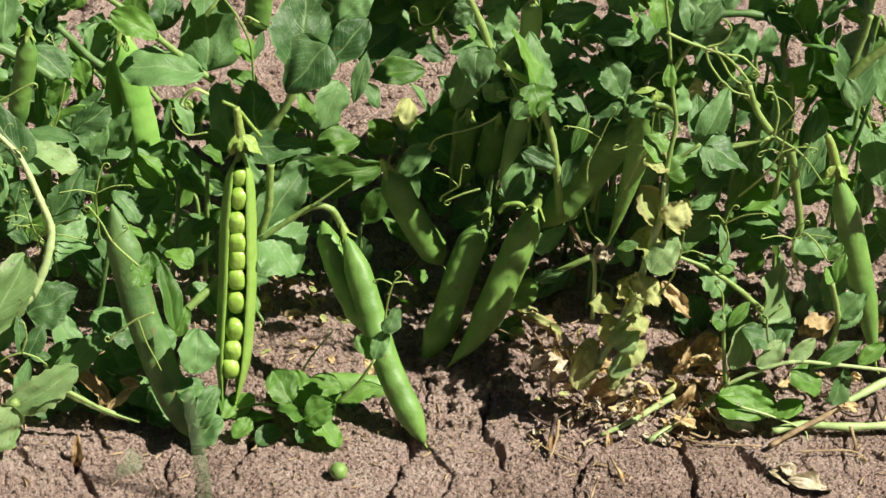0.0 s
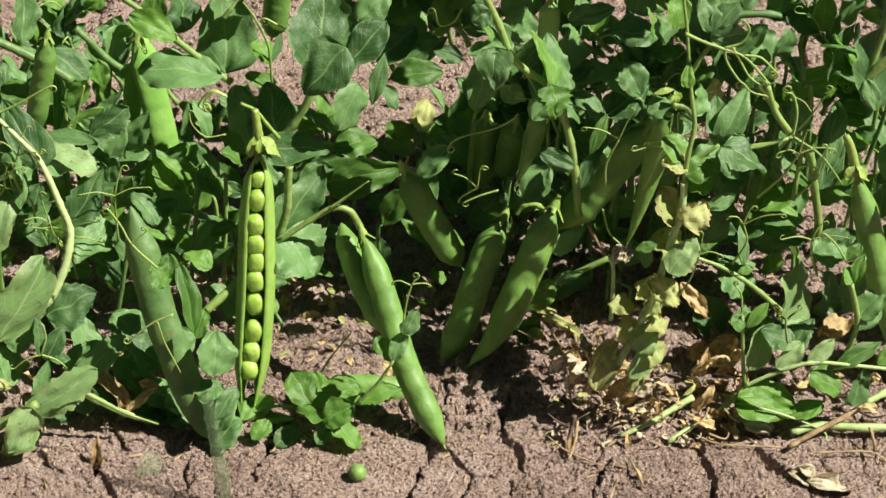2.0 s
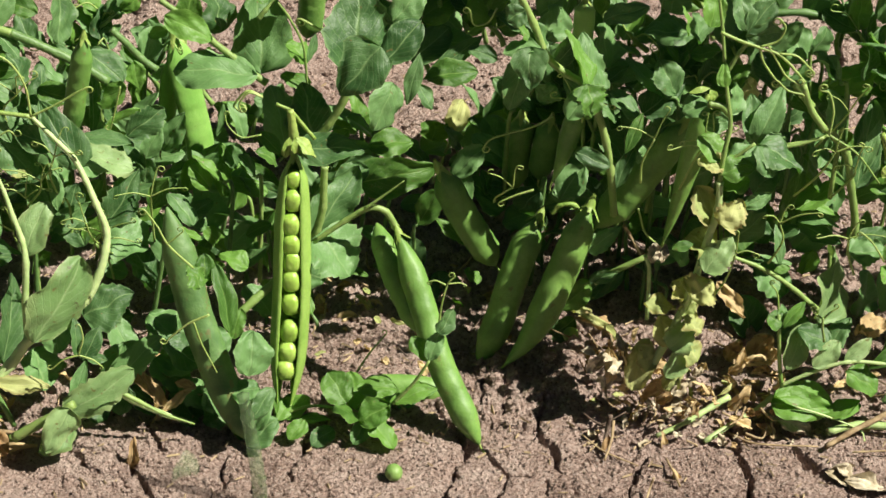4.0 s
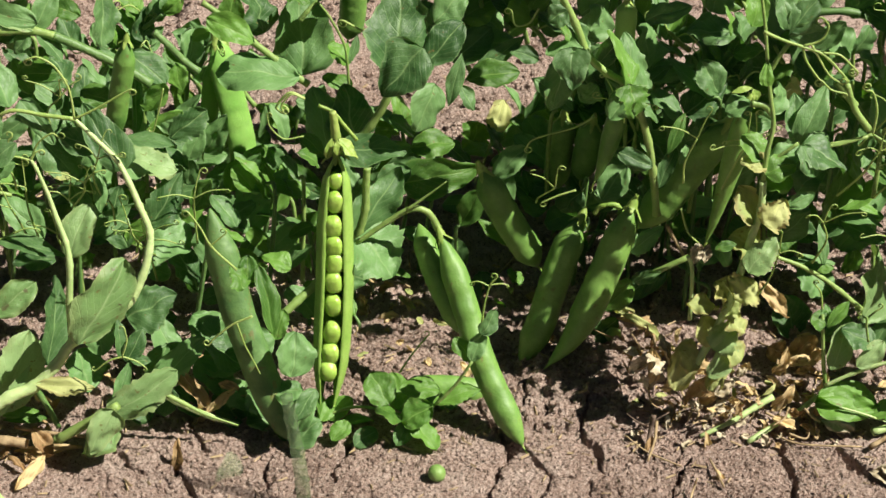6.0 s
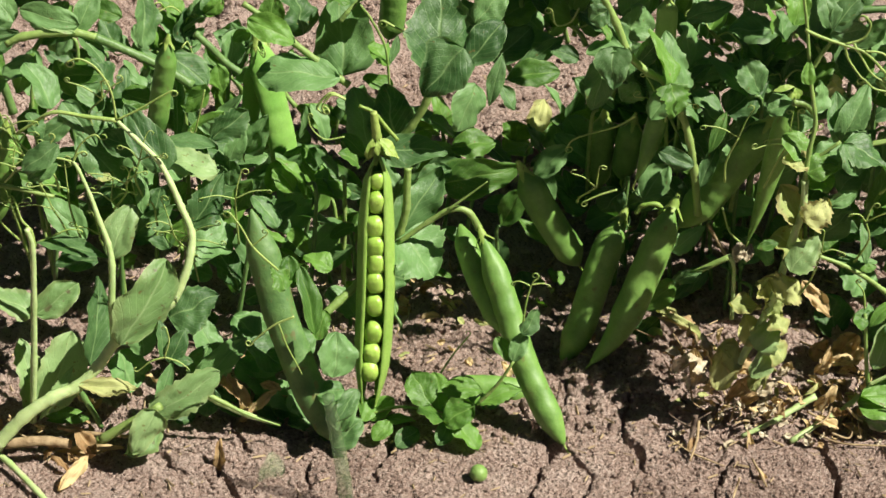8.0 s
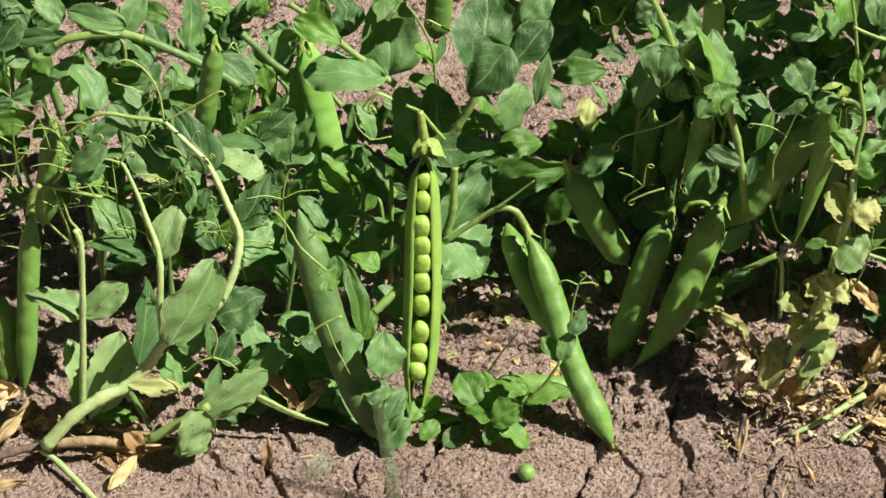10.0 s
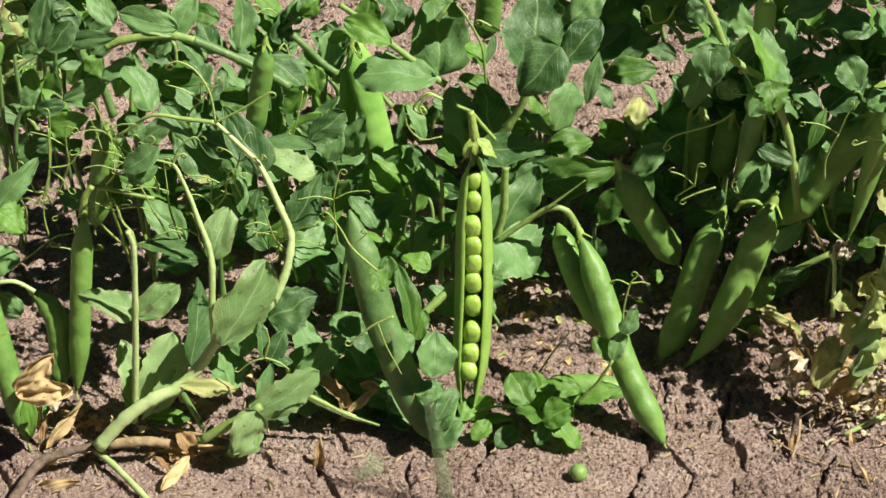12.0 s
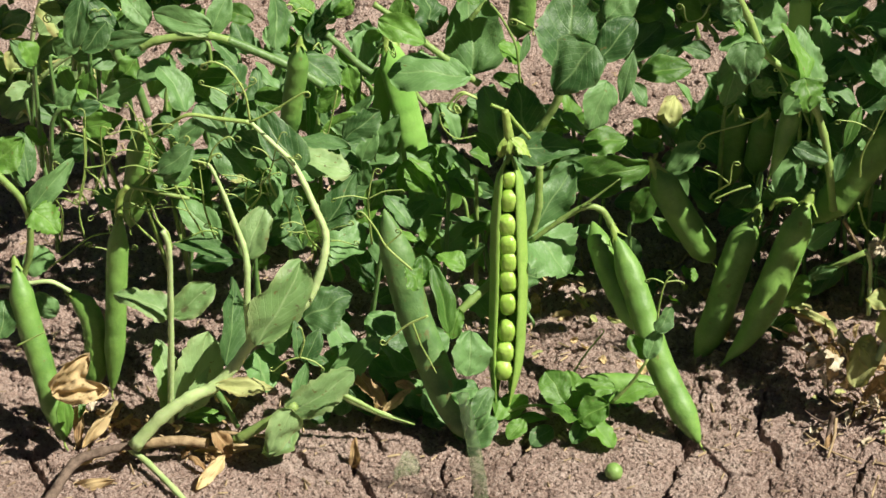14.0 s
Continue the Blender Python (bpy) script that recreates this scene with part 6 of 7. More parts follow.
leaf(right, "l", "n", 5.9, 5, 0.06, 16, 179.0, 596.0, 40.1, 187.7, 600.2, 46.9, teeth=0.1)
leaf(right, "f", "o", 5.3, 7, 0.06, 16, 172.3, 600.0, 66.8, 177.2, 602.9, 71.7)
tendril(right, "i", 0.4, 1.1, 1, 174.4, 606.0, 61.7,  169.4, 606.0, 69.4,  165.3, 606.0, 73.5, flip=1)
tendril(right, "i", 0.4, 1.1, .9, 155.8, 606.0, 37.5,  152.9, 606.0, 39.6,  151.3, 606.0, 41.6, flip=-1)
tendril(right, "i", 0.4, 1.1, .9, 155.8, 606.0, 37.5,  158.3, 606.0, 40.4,  160.5, 606.0, 42.1, flip=1)
stem(right, "t", 0.5, 0.4, 152.8, 588.0, 40.5,  151.5, 588.0, 46.4,  151.2, 588.0, 50.5)
leaf(right, "l", "o", 13.8, -33, 0.06, 16, 201.9, 650.0, 66.4, 198.3, 660.5, 84.1)
leaf(right, "l", "o", 13.9, -14, 0.06, 16, 194.3, 650.0, 31.6, 206.9, 657.7, 44.4)
leaf(right, "l", "o", 24.9, 24, 0.06, 16, 160.8, 665.0, 64.1, 156.2, 675.6, 82.1)
leaf(right, "l", "o", 19.0, 10, 0.06, 16, 185.2, 700.0, 73.8, 176.4, 703.5, 79.1)
leaf(right, "l", "o", 15.4, -8, 0.06, 16, 152.2, 670.0, 53.6, 147.7, 677.5, 66.3)
leaf(right, "l", "o", 13.1, -28, 0.06, 16, 195.1, 645.0, 104.4, 200.8, 654.1, 120.0)
leaf(right, "l", "o", 13.8, -21, 0.06, 16, 154.8, 680.0, 101.0, 146.2, 686.4, 111.6)
leaf(right, "l", "o", 21.5, 34, 0.06, 16, 181.6, 655.0, 4.8, 185.6, 663.8, 19.8)
leaf(right, "l", "o", 21.0, 24, 0.06, 16, 207.4, 640.0, 15.5, 211.3, 648.6, 30.2)
leaf(right, "f", "o", 10.8, -14, 0.1, 20, 137.5, 585.9, 18.2, 159.9, 593.7, 9.9)
leaf(right, "f", "o", 5.6, -10, 0.06, 20, 157.4, 584.3, 10.5, 170.2, 592.5, 10.2)
leaf(right, "f", "n", 4.2, -6, 0.06, 20, 143.4, 584.3, 13.7, 157.8, 591.9, 4.7)
stem(right, "w", 0.40, 0.30, 144.8, 582.7, 16.2,  155.3, 582.7, 12.5,  169.0, 585.7, 4.0,  170.2, 580.5, 3.0)
leaf(right, "d", "o", 9.0, -16, 0.06, 20, 170.4, 610.7, 28.1, 181.3, 618.6, 27.6)
leaf(right, "d", "o", 7.4, -6, 0.06, 20, 194.1, 614.2, 25.9, 200.8, 619.2, 29.9)

leftmost = thing("pea_plant", "pea plant with three hanging pods and withered lower leaves", "pea plant", -186.8, 578.1, group="pea plants in the row")
pod(leftmost, "p", 8.6, 9, 10, -203.0, 602.0, 64.3,  -200.6, 596.2, 48.6,  -196.6, 590.5, 30.7,  -193.1, 584.8, 15.1,  -189.8, 579.0, 4.4, point=.2, sepals=True, label="plump green pea pod")
pod(leftmost, "p", 7.6, 7.2, 15, -166.6, 614.0, 76.8,  -168.9, 611.5, 61.9,  -170.9, 609.0, 46.8,  -173.2, 606.5, 28.9,  -176.6, 604.0, 7.5, point=.25, sepals=True, label="plump green pea pod")
pod(leftmost, "p", 8.2, 7, 0, -190.0, 616.0, 42.7,  -184.0, 613.5, 37.7,  -181.6, 611.0, 30.8,  -182.1, 608.5, 17.5,  -184.5, 606.0, 6.1, point=.2, sepals=True, label="plump green pea pod")
pod(leftmost, "p", 8.7, 8, 0, -165.6, 657.0, 85.7,  -170.0, 657.0, 64.6,  -174.7, 657.0, 44.3, point=.2, sepals=True, label="dark green pea pod among the leaves")
stem(leftmost, "c", 1.0, 1.5, -162.9, 616.0, 87.0,  -166.0, 616.0, 82.9,  -167.8, 616.0, 75.1)
stem(leftmost, "t", 0.8, 0.8, -143.6, 624.0, 76.8,  -156.3, 624.0, 80.2,  -164.9, 624.0, 82.2)
stem(leftmost, "t", 1.3, 1.2, -208.5, 614.0, 95.3,  -199.5, 614.0, 80.7,  -200.6, 614.0, 63.0,  -205.3, 614.0, 50.1)
stem(leftmost, "w", 0.8, 0.8, -215.4, 612.0, 48.1,  -202.9, 612.0, 49.5,  -194.6, 612.0, 50.1,  -188.1, 612.0, 45.9)
leaf(leftmost, "l", "s", 9.9, 11, 0.06, 16, -197.2, 612.0, 80.7, -181.8, 621.1, 95.3)
leaf(leftmost, "f", "s", 12.7, 3, 0.06, 16, -194.6, 606.0, 84.0, -185.6, 603.1, 76.5, teeth=0.1)
leaf(leftmost, "l", "o", 8.2, 4, 0.06, 16, -199.5, 622.0, 85.8, -202.3, 631.1, 101.1)
leaf(leftmost, "f", "s", 14.5, 2, 0.06, 16, -210.5, 620.0, 94.0, -199.2, 625.1, 101.8)
leaf(leftmost, "f", "o", 5.8, -12, 0.06, 16, -186.9, 650.0, 106.3, -190.4, 654.5, 113.9)
leaf(leftmost, "l", "o", 6.0, 28, 0.06, 16, -187.6, 650.0, 98.4, -177.6, 651.6, 100.1)
leaf(leftmost, "f", "s", 10.5, 33, 0.06, 16, -185.9, 655.0, 88.6, -171.4, 657.4, 91.2)
leaf(leftmost, "f", "o", 12.2, -25, 0.06, 16, -186.4, 660.0, 80.0, -176.6, 658.5, 75.4)
stem(leftmost, "n", 0.8, 0.8, -197.8, 650.0, 80.0,  -195.9, 650.0, 92.5,  -192.5, 650.0, 98.5,  -188.3, 650.0, 99.6)
tendril(leftmost, "i", 0.4, 1, .6, -177.3, 624.0, 105.7,  -179.2, 624.0, 89.8,  -183.0, 624.0, 77.3, flip=1)
tendril(leftmost, "i", 0.35, 1, .8, -179.2, 624.0, 89.8,  -172.0, 624.0, 91.1,  -168.9, 624.0, 94.7, flip=-1)
leaf(leftmost, "l", "o", 9.8, 31, 0.06, 16, -177.6, 650.0, 143.1, -181.6, 642.9, 127.1)
leaf(leftmost, "l", "o", 10.1, -20, 0.06, 16, -170.5, 650.0, 133.8, -179.0, 645.8, 124.2)
leaf(leftmost, "l", "n", 6.9, -40, 0.06, 16, -155.4, 652.0, 126.7, -176.6, 651.8, 124.1)
leaf(leftmost, "l", "o", 9.2, -17, 0.06, 16, -157.2, 655.0, 129.2, -165.8, 661.0, 139.2)
stem(leftmost, "n", 1.7, 1.6, -176.1, 664.0, 124.1,  -170.8, 664.0, 110.3,  -166.0, 664.0, 98.7,  -163.8, 664.0, 88.0)
leaf(leftmost, "l", "o", 8.9, 7, 0.06, 16, -150.9, 655.0, 113.9, -163.2, 653.3, 109.1)
leaf(leftmost, "o", "s", 12.4, 16, 0.06, 16, -146.3, 584.0, 55.2, -166.1, 588.2, 60.9, teeth=0.05)
leaf(leftmost, "l", "o", 12.0, 2, 0.06, 16, -212.9, 640.0, 38.8, -200.3, 641.6, 40.1)
leaf(leftmost, "l", "o", 9.3, -21, 0.06, 16, -203.5, 640.0, 15.7, -212.0, 644.5, 23.0)
leaf(leftmost, "l", "o", 10.0, -3, 0.06, 16, -209.4, 590.0, 41.0, -207.1, 597.0, 52.9)
leaf(leftmost, "l", "o", 9.6, -29, 0.06, 16, -193.2, 680.0, 68.5, -202.3, 677.6, 62.6)
leaf(leftmost, "f", "o", 10.4, -18, 0.06, 16, -160.7, 655.0, 70.5, -164.2, 661.3, 81.3)
stem(leftmost, "i", 0.6, 0.3, -143.0, 584.0, 81.9,  -143.6, 584.0, 88.2,  -146.1, 584.0, 92.2,  -147.1, 584.0, 97.1)
tendril(leftmost, "i", 0.36, 1.62, 0.6, -183.4, 624.6, 60.8,  -183.7, 624.6, 72.7,  -179.0, 624.6, 89.0,  -176.2, 624.6, 111.6, flip=1)
tendril(leftmost, "i", 0.36, 1.39, 0.8, -179.0, 624.6, 89.0,  -175.0, 624.6, 84.3,  -173.6, 624.6, 79.6, flip=1)
tendril(leftmost, "i", 0.37, 1.23, 0.8, -198.7, 624.6, 47.6,  -190.6, 624.6, 53.6,  -181.3, 624.6, 60.8,  -172.9, 624.6, 62.6, flip=1)
tendril(leftmost, "i", 0.40, 1.20, 1, -157.1, 624.6, 71.2,  -158.5, 624.6, 76.6,  -161.3, 624.6, 73.6, flip=-1)
tendril(leftmost, "i", 0.39, 0.00, 0, -199.8, 577.9, 46.6,  -194.4, 577.9, 49.5,  -189.1, 577.9, 52.3, flip=1)
leaf(leftmost, "f", "n", 5.7, -13, 0.06, 20, -188.8, 579.5, 5.2, -188.9, 585.4, 20.9)
leaf(leftmost, "f", "n", 3.2, 24, 0.06, 20, -183.6, 581.1, 12.8, -182.9, 589.4, 17.8)
leaf(leftmost, "d", "o", 9.5, 15, 0.12, 35, -189.2, 573.9, 30.2, -175.6, 579.5, 41.5)
leaf(leftmost, "d", "o", 9.1, 24, 0.14, 35, -187.5, 569.9, 31.7, -168.7, 572.5, 33.1)
leaf(leftmost, "d", "o", 7.2, 9, 0.06, 40, -177.4, 571.9, 29.7, -169.4, 572.8, 31.4)
leaf(leftmost, "d", "n", 5.6, 10, 0.06, 30, -183.2, 577.9, 2.1, -170.9, 587.3, 16.5)
leaf(leftmost, "d", "n", 3.9, -7, 0.06, 40, -185.7, 579.5, 1.4, -184.0, 587.2, 15.2)
leaf(leftmost, "e", "n", 2.6, -12, 0.06, 20, -177.9, 578.6, 17.7, -177.8, 584.0, 20.6)
stem(leftmost, "b", 1.94, 1.36, -189.6, 538.5, 6.0,  -186.9, 544.7, 7.0,  -182.0, 561.8, 8.0,  -173.2, 566.7, 9.0,  -161.9, 570.4, 9.0,  -148.4, 572.6, 8.0)
stem(leftmost, "r", 1.81, 1.81, -158.8, 570.1, 10.0,  -146.4, 572.9, 9.0,  -137.4, 574.7, 6.0)
stem(leftmost, "w", 1.21, 1.01, -165.9, 573.6, 6.0,  -157.5, 566.6, 4.0,  -145.9, 553.0, 3.0,  -141.2, 547.6, 2.0)
leaf(leftmost, "d", "n", 5.0, -5, 0.06, 20, -189.7, 559.4, -4.7, -167.2, 559.2, 2.0)
leaf(leftmost, "d", "n", 7.2, 11, 0.06, 40, -135.8, 577.9, 11.0, -129.2, 572.0, 2.7)
leaf(leftmost, "d", "n", 5.5, -13, 0.06, 25, -130.6, 567.0, 7.2, -138.8, 554.5, 2.0)
leaf(leftmost, "d", "n", 4.4, 16, 0.06, 30, -143.2, 577.9, 0.0, -119.4, 578.6, 2.0)
stem(leftmost, "r", 0.78, 0.59, -142.0, 577.9, 11.2,  -132.5, 577.9, 8.8,  -115.0, 577.9, 6.3,  -110.3, 577.9, 3.8)

far_left = thing("pea_plant", "pale ageing pea plant on the far soil", "pea plant", -253.4, 817.3, group="pea plants behind the row")
leaf(far_left, "o", "o", 15.5, 18, 0.06, 20, -245.1, 804.8, 26.1, -238.0, 816.4, 42.9)
leaf(far_left, "o", "o", 13.7, 15, 0.06, 20, -243.7, 804.8, 25.5, -259.5, 792.3, 16.3)
leaf(far_left, "o", "o", 10.3, -21, 0.06, 20, -260.4, 804.8, 6.4, -239.9, 810.0, 14.1)
leaf(far_left, "y", "o", 13.2, -3, 0.06, 20, -255.9, 804.8, 31.4, -249.0, 815.6, 42.4)
leaf(far_left, "o", "o", 11.3, 20, 0.06, 20, -259.3, 804.8, 25.8, -267.3, 814.4, 37.7)
leaf(far_left, "y", "o", 9.5, 4, 0.06, 20, -240.0, 804.8, 36.7, -231.3, 815.4, 42.2)
leaf(far_left, "o", "o", 14.1, 23, 0.06, 20, -240.4, 804.8, 50.6, -232.5, 813.3, 65.3)
leaf(far_left, "f", "o", 8.0, 6, 0.06, 20, -234.1, 804.8, 25.4, -233.2, 811.3, 31.7)
leaf(far_left, "f", "o", 7.9, -19, 0.06, 20, -233.2, 804.8, 14.0, -232.8, 813.7, 20.5)
leaf(far_left, "f", "o", 8.1, 12, 0.06, 20, -230.9, 804.8, 21.1, -217.6, 805.3, 26.3)
leaf(far_left, "o", "n", 6.8, -22, 0.06, 20, -210.5, 804.8, 41.2, -226.5, 793.5, 40.8)
leaf(far_left, "f", "o", 11.1, -18, 0.06, 20, -215.2, 804.8, 25.0, -210.9, 808.5, 34.2)
leaf(far_left, "l", "o", 15.9, 7, 0.06, 20, -233.3, 804.8, 31.0, -239.6, 799.1, 14.4)
stem(far_left, "w", 1.01, 1.01, -257.2, 804.8, 7.2,  -243.2, 804.8, 28.4,  -226.2, 804.8, 41.5)
stem(far_left, "w", 1.00, 1.00, -249.2, 804.8, 25.6,  -243.3, 804.8, 50.6,  -238.3, 804.8, 64.2,  -234.2, 804.8, 74.8)

far_middle = thing("pea_plant", "low dark green pea plants on the far soil", "pea plant", 28.8, 802.3, group="pea plants behind the row")
leaf(far_middle, "y", "o", 10.2, -4, 0.06, 20, 28.2, 770.8, 16.7, 33.5, 780.8, 28.6)
leaf(far_middle, "f", "o", 15.2, 2, 0.06, 20, 20.6, 770.8, 13.9, 22.9, 774.0, 21.7)
leaf(far_middle, "f", "o", 17.6, -30, 0.06, 20, 35.0, 770.8, 11.2, 40.0, 778.9, 16.2)
leaf(far_middle, "l", "o", 16.6, -23, 0.06, 20, 48.4, 770.8, 2.8, 42.6, 781.8, 10.4)
leaf(far_middle, "f", "o", 13.7, -22, 0.06, 20, 15.8, 770.8, 8.4, 28.1, 780.1, 7.2)
leaf(far_middle, "l", "o", 14.4, -27, 0.06, 20, 42.5, 770.8, -0.0, 27.9, 770.5, 3.0)
leaf(far_middle, "f", "o", 12.8, -23, 0.06, 20, -22.7, 770.8, 0.0, -34.4, 765.9, 8.5)
leaf(far_middle, "l", "o", 11.4, -26, 0.06, 20, -43.1, 770.8, 4.2, -51.1, 778.2, 13.0)
leaf(far_middle, "o", "o", 10.8, -7, 0.06, 20, -52.8, 770.8, 2.8, -67.8, 753.6, 2.0)
leaf(far_middle, "o", "o", 13.0, -34, 0.06, 20, -51.9, 770.8, -8.5, -71.6, 746.8, 2.0)
leaf(far_middle, "l", "o", 10.8, -20, 0.06, 20, -65.6, 770.8, 12.5, -74.8, 768.2, 16.8)
leaf(far_middle, "l", "o", 11.3, -35, 0.06, 20, -46.9, 770.8, -2.8, -39.6, 772.2, 2.0)
leaf(far_middle, "f", "o", 11.5, -27, 0.06, 20, -58.9, 770.8, 0.0, -64.0, 776.9, 2.0)
pod(far_middle, "p", 10.3, 8.0, 0, -28.8, 756.9, 101.9,  -28.7, 756.9, 84.5,  -31.0, 756.9, 69.3, sepals=False)
stem(far_middle, "t", 0.72, 0.72, 28.9, 770.8, 15.3,  25.5, 770.8, 5.6,  23.3, 770.8, -8.5)
tendril(far_middle, "i", 0.48, 2.39, 0.8, -63.0, 770.8, 18.1,  -60.8, 770.8, 13.9,  -53.6, 770.8, 13.4,  -62.8, 770.8, 23.5, flip=1)
sprig(leaning, "lllf", 18, 3, 106, -141.9, 695.5, 38.8, -132.1, 702.2, 64.2, tendrils=1)
sprig(middle, "llf", 18, 3, 128, 45.6, 708.4, 91.7, 33.4, 713.0, 103.2, tendrils=1)
sprig(middle, "llf", 18, 3, 131, 18.1, 722.7, 72.4, 14.8, 711.0, 94.9, tendrils=1)
sprig(middle, "lllf", 17, 3, 133, 74.2, 703.0, 50.4, 68.5, 699.0, 77.1, tendrils=1)
sprig(middle, "lllf", 17, 3, 135, 84.9, 708.4, 38.8, 92.9, 713.8, 55.9, tendrils=1)
sprig(middle, "lllf", 17, 3, 136, 79.9, 712.8, 42.0, 77.2, 717.7, 63.5, tendrils=1)
sprig(middle, "lllf", 17, 3, 138, 57.9, 705.1, 51.1, 67.0, 707.6, 65.3, tendrils=1)
sprig(yellowing, "lllf", 18, 3, 157, 138.0, 691.5, 80.0, 127.4, 681.6, 106.1, tendrils=1)
sprig(right, "lllf", 19, 3, 174, 207.7, 691.0, 55.3, 197.4, 693.6, 83.1, tendrils=1)
sprig(far_left, "of", 20, 3, 208, -259.8, 817.2, 1.0, -261.2, 812.7, 23.9, tendrils=1)
sprig(far_left, "of", 20, 3, 211, -247.9, 819.0, 1.0, -237.5, 812.6, 26.9, tendrils=1)
sprig(far_middle, "fl", 16, 2, 212, -23.0, 744.9, 7.8, -21.3, 749.5, 13.7, tendrils=0)
sprig(far_middle, "fl", 16, 2, 213, -53.8, 770.1, 13.8, -53.2, 771.3, 24.8, tendrils=0)
sprig(far_middle, "fl", 16, 2, 214, -8.3, 759.7, 16.1, -9.9, 762.8, 26.9, tendrils=0)
sprig(far_middle, "fl", 16, 2, 215, -67.8, 767.1, 1.0, -80.0, 774.2, 2.7, tendrils=0)
sprig(far_middle, "fl", 16, 2, 217, 46.2, 761.4, 18.4, 41.5, 763.5, 27.4, tendrils=0)
sprig(far_middle, "llf", 20, 3, 218, 32.4, 737.4, 84.7, 23.9, 725.4, 111.0, tendrils=1)
sprig(far_middle, "llf", 20, 3, 219, 139.4, 792.3, 51.8, 126.0, 794.0, 79.8, tendrils=1)
sprig(far_middle, "llf", 20, 3, 220, 149.5, 779.1, 60.8, 144.4, 776.3, 82.7, tendrils=1)
sprig(far_middle, "llf", 20, 3, 221, 20.1, 777.2, 64.7, 12.2, 768.4, 98.9, tendrils=1)
sprig(far_middle, "llf", 20, 3, 222, 156.9, 775.6, 62.6, 146.1, 767.4, 82.7, tendrils=1)
sprig(far_middle, "llf", 20, 3, 223, 42.1, 770.4, 61.0, 41.2, 763.5, 89.3, tendrils=1)
sprig(far_middle, "llf", 20, 3, 224, -27.0, 790.0, 56.2, -34.2, 788.6, 82.3, tendrils=1)
sprig(far_middle, "llf", 20, 3, 225, 132.2, 750.2, 75.5, 135.6, 754.0, 104.4, tendrils=1)
leaf(centre, "f", "o", 6.6, -13, 0.06, 20, -36.9, 592.4, 2.5, -30.2, 603.5, 5.5)
leaf(centre, "f", "o", 6.7, 19, 0.06, 20, -26.6, 585.9, 7.5, -32.4, 579.3, 3.9)
leaf(centre, "l", "o", 7.2, 8, 0.06, 20, -16.7, 585.0, 4.5, -24.5, 578.6, 2.0)
sprig(leftmost, "llf", 14, 3, 1021, -191.8, 723.8, 90.8, -191.8, 722.3, 107.2, tendrils=1)
sprig(leftmost, "llf", 14, 3, 1024, -169.9, 717.6, 80.6, -158.9, 723.4, 101.8, tendrils=1)
sprig(leftmost, "llf", 14, 3, 1026, -233.6, 717.7, 81.0, -228.8, 716.6, 97.5, tendrils=1)
sprig(leftmost, "llf", 14, 3, 1028, -194.3, 707.5, 89.8, -181.5, 705.3, 106.5, tendrils=1)
sprig(leftmost, "llf", 14, 3, 1029, -185.6, 711.9, 74.0, -178.4, 701.0, 102.5, tendrils=1)
sprig(far_left, "ofy", 18, 3, 1030, -216.2, 794.0, 29.8, -218.7, 781.1, 57.9, tendrils=1)
sprig(far_left, "ofy", 18, 3, 1033, -219.9, 813.5, 31.3, -230.8, 819.9, 53.9, tendrils=1)
sprig(far_left, "ofy", 18, 3, 1034, -233.0, 825.2, 1.1, -238.5, 824.8, 19.3, tendrils=1)
sprig(far_left, "ofy", 18, 3, 1035, -231.9, 803.3, 1.0, -242.3, 802.9, 14.6, tendrils=1)
sprig(leaning, "llf", 11, 2, 1053, -89.7, 717.1, 75.0, -83.0, 717.4, 86.6, tendrils=1)
sprig(leaning, "llf", 11, 2, 1054, -120.5, 734.4, 40.8, -115.3, 738.6, 53.9, tendrils=1)
sprig(leaning, "llf", 11, 2, 1055, -117.7, 719.7, 73.9, -117.0, 711.1, 88.4, tendrils=1)
sprig(leaning, "llf", 11, 2, 1056, -117.8, 714.0, 51.1, -118.0, 701.9, 77.5, tendrils=1)
sprig(leaning, "llf", 11, 2, 1057, -88.4, 730.2, 57.6, -94.5, 725.4, 72.3, tendrils=1)
sprig(leaning, "llf", 11, 2, 1058, -106.9, 712.2, 88.7, -106.4, 715.8, 100.7, tendrils=1)
sprig(leaning, "llf", 11, 2, 1059, -122.0, 728.2, 56.8, -121.4, 720.8, 79.7, tendrils=1)
sprig(leaning, "llf", 11, 2, 1060, -109.6, 717.5, 91.3, -98.3, 707.8, 105.0, tendrils=1)
sprig(leaning, "llf", 11, 2, 1061, -97.6, 709.0, 80.7, -106.9, 708.2, 92.5, tendrils=1)
sprig(centre, "llf", 11, 2, 1067, -68.2, 738.6, 48.8, -72.1, 736.1, 66.4, tendrils=1)
sprig(centre, "llf", 11, 2, 1070, -49.1, 742.9, 85.0, -39.6, 746.6, 94.8, tendrils=1)
sprig(middle, "llf", 11, 2, 1071, 14.4, 722.4, 81.6, 18.6, 729.2, 86.0, tendrils=1)
sprig(middle, "llf", 11, 2, 1072, 42.5, 733.0, 83.1, 39.8, 736.4, 96.0, tendrils=1)
sprig(middle, "llf", 11, 2, 1073, 22.4, 720.6, 100.1, 22.8, 707.4, 121.1, tendrils=1)
sprig(middle, "llf", 11, 2, 1074, 42.5, 738.4, 82.8, 48.7, 743.3, 88.3, tendrils=1)
sprig(middle, "llf", 11, 2, 1075, 28.0, 742.1, 66.9, 33.1, 737.3, 83.4, tendrils=1)
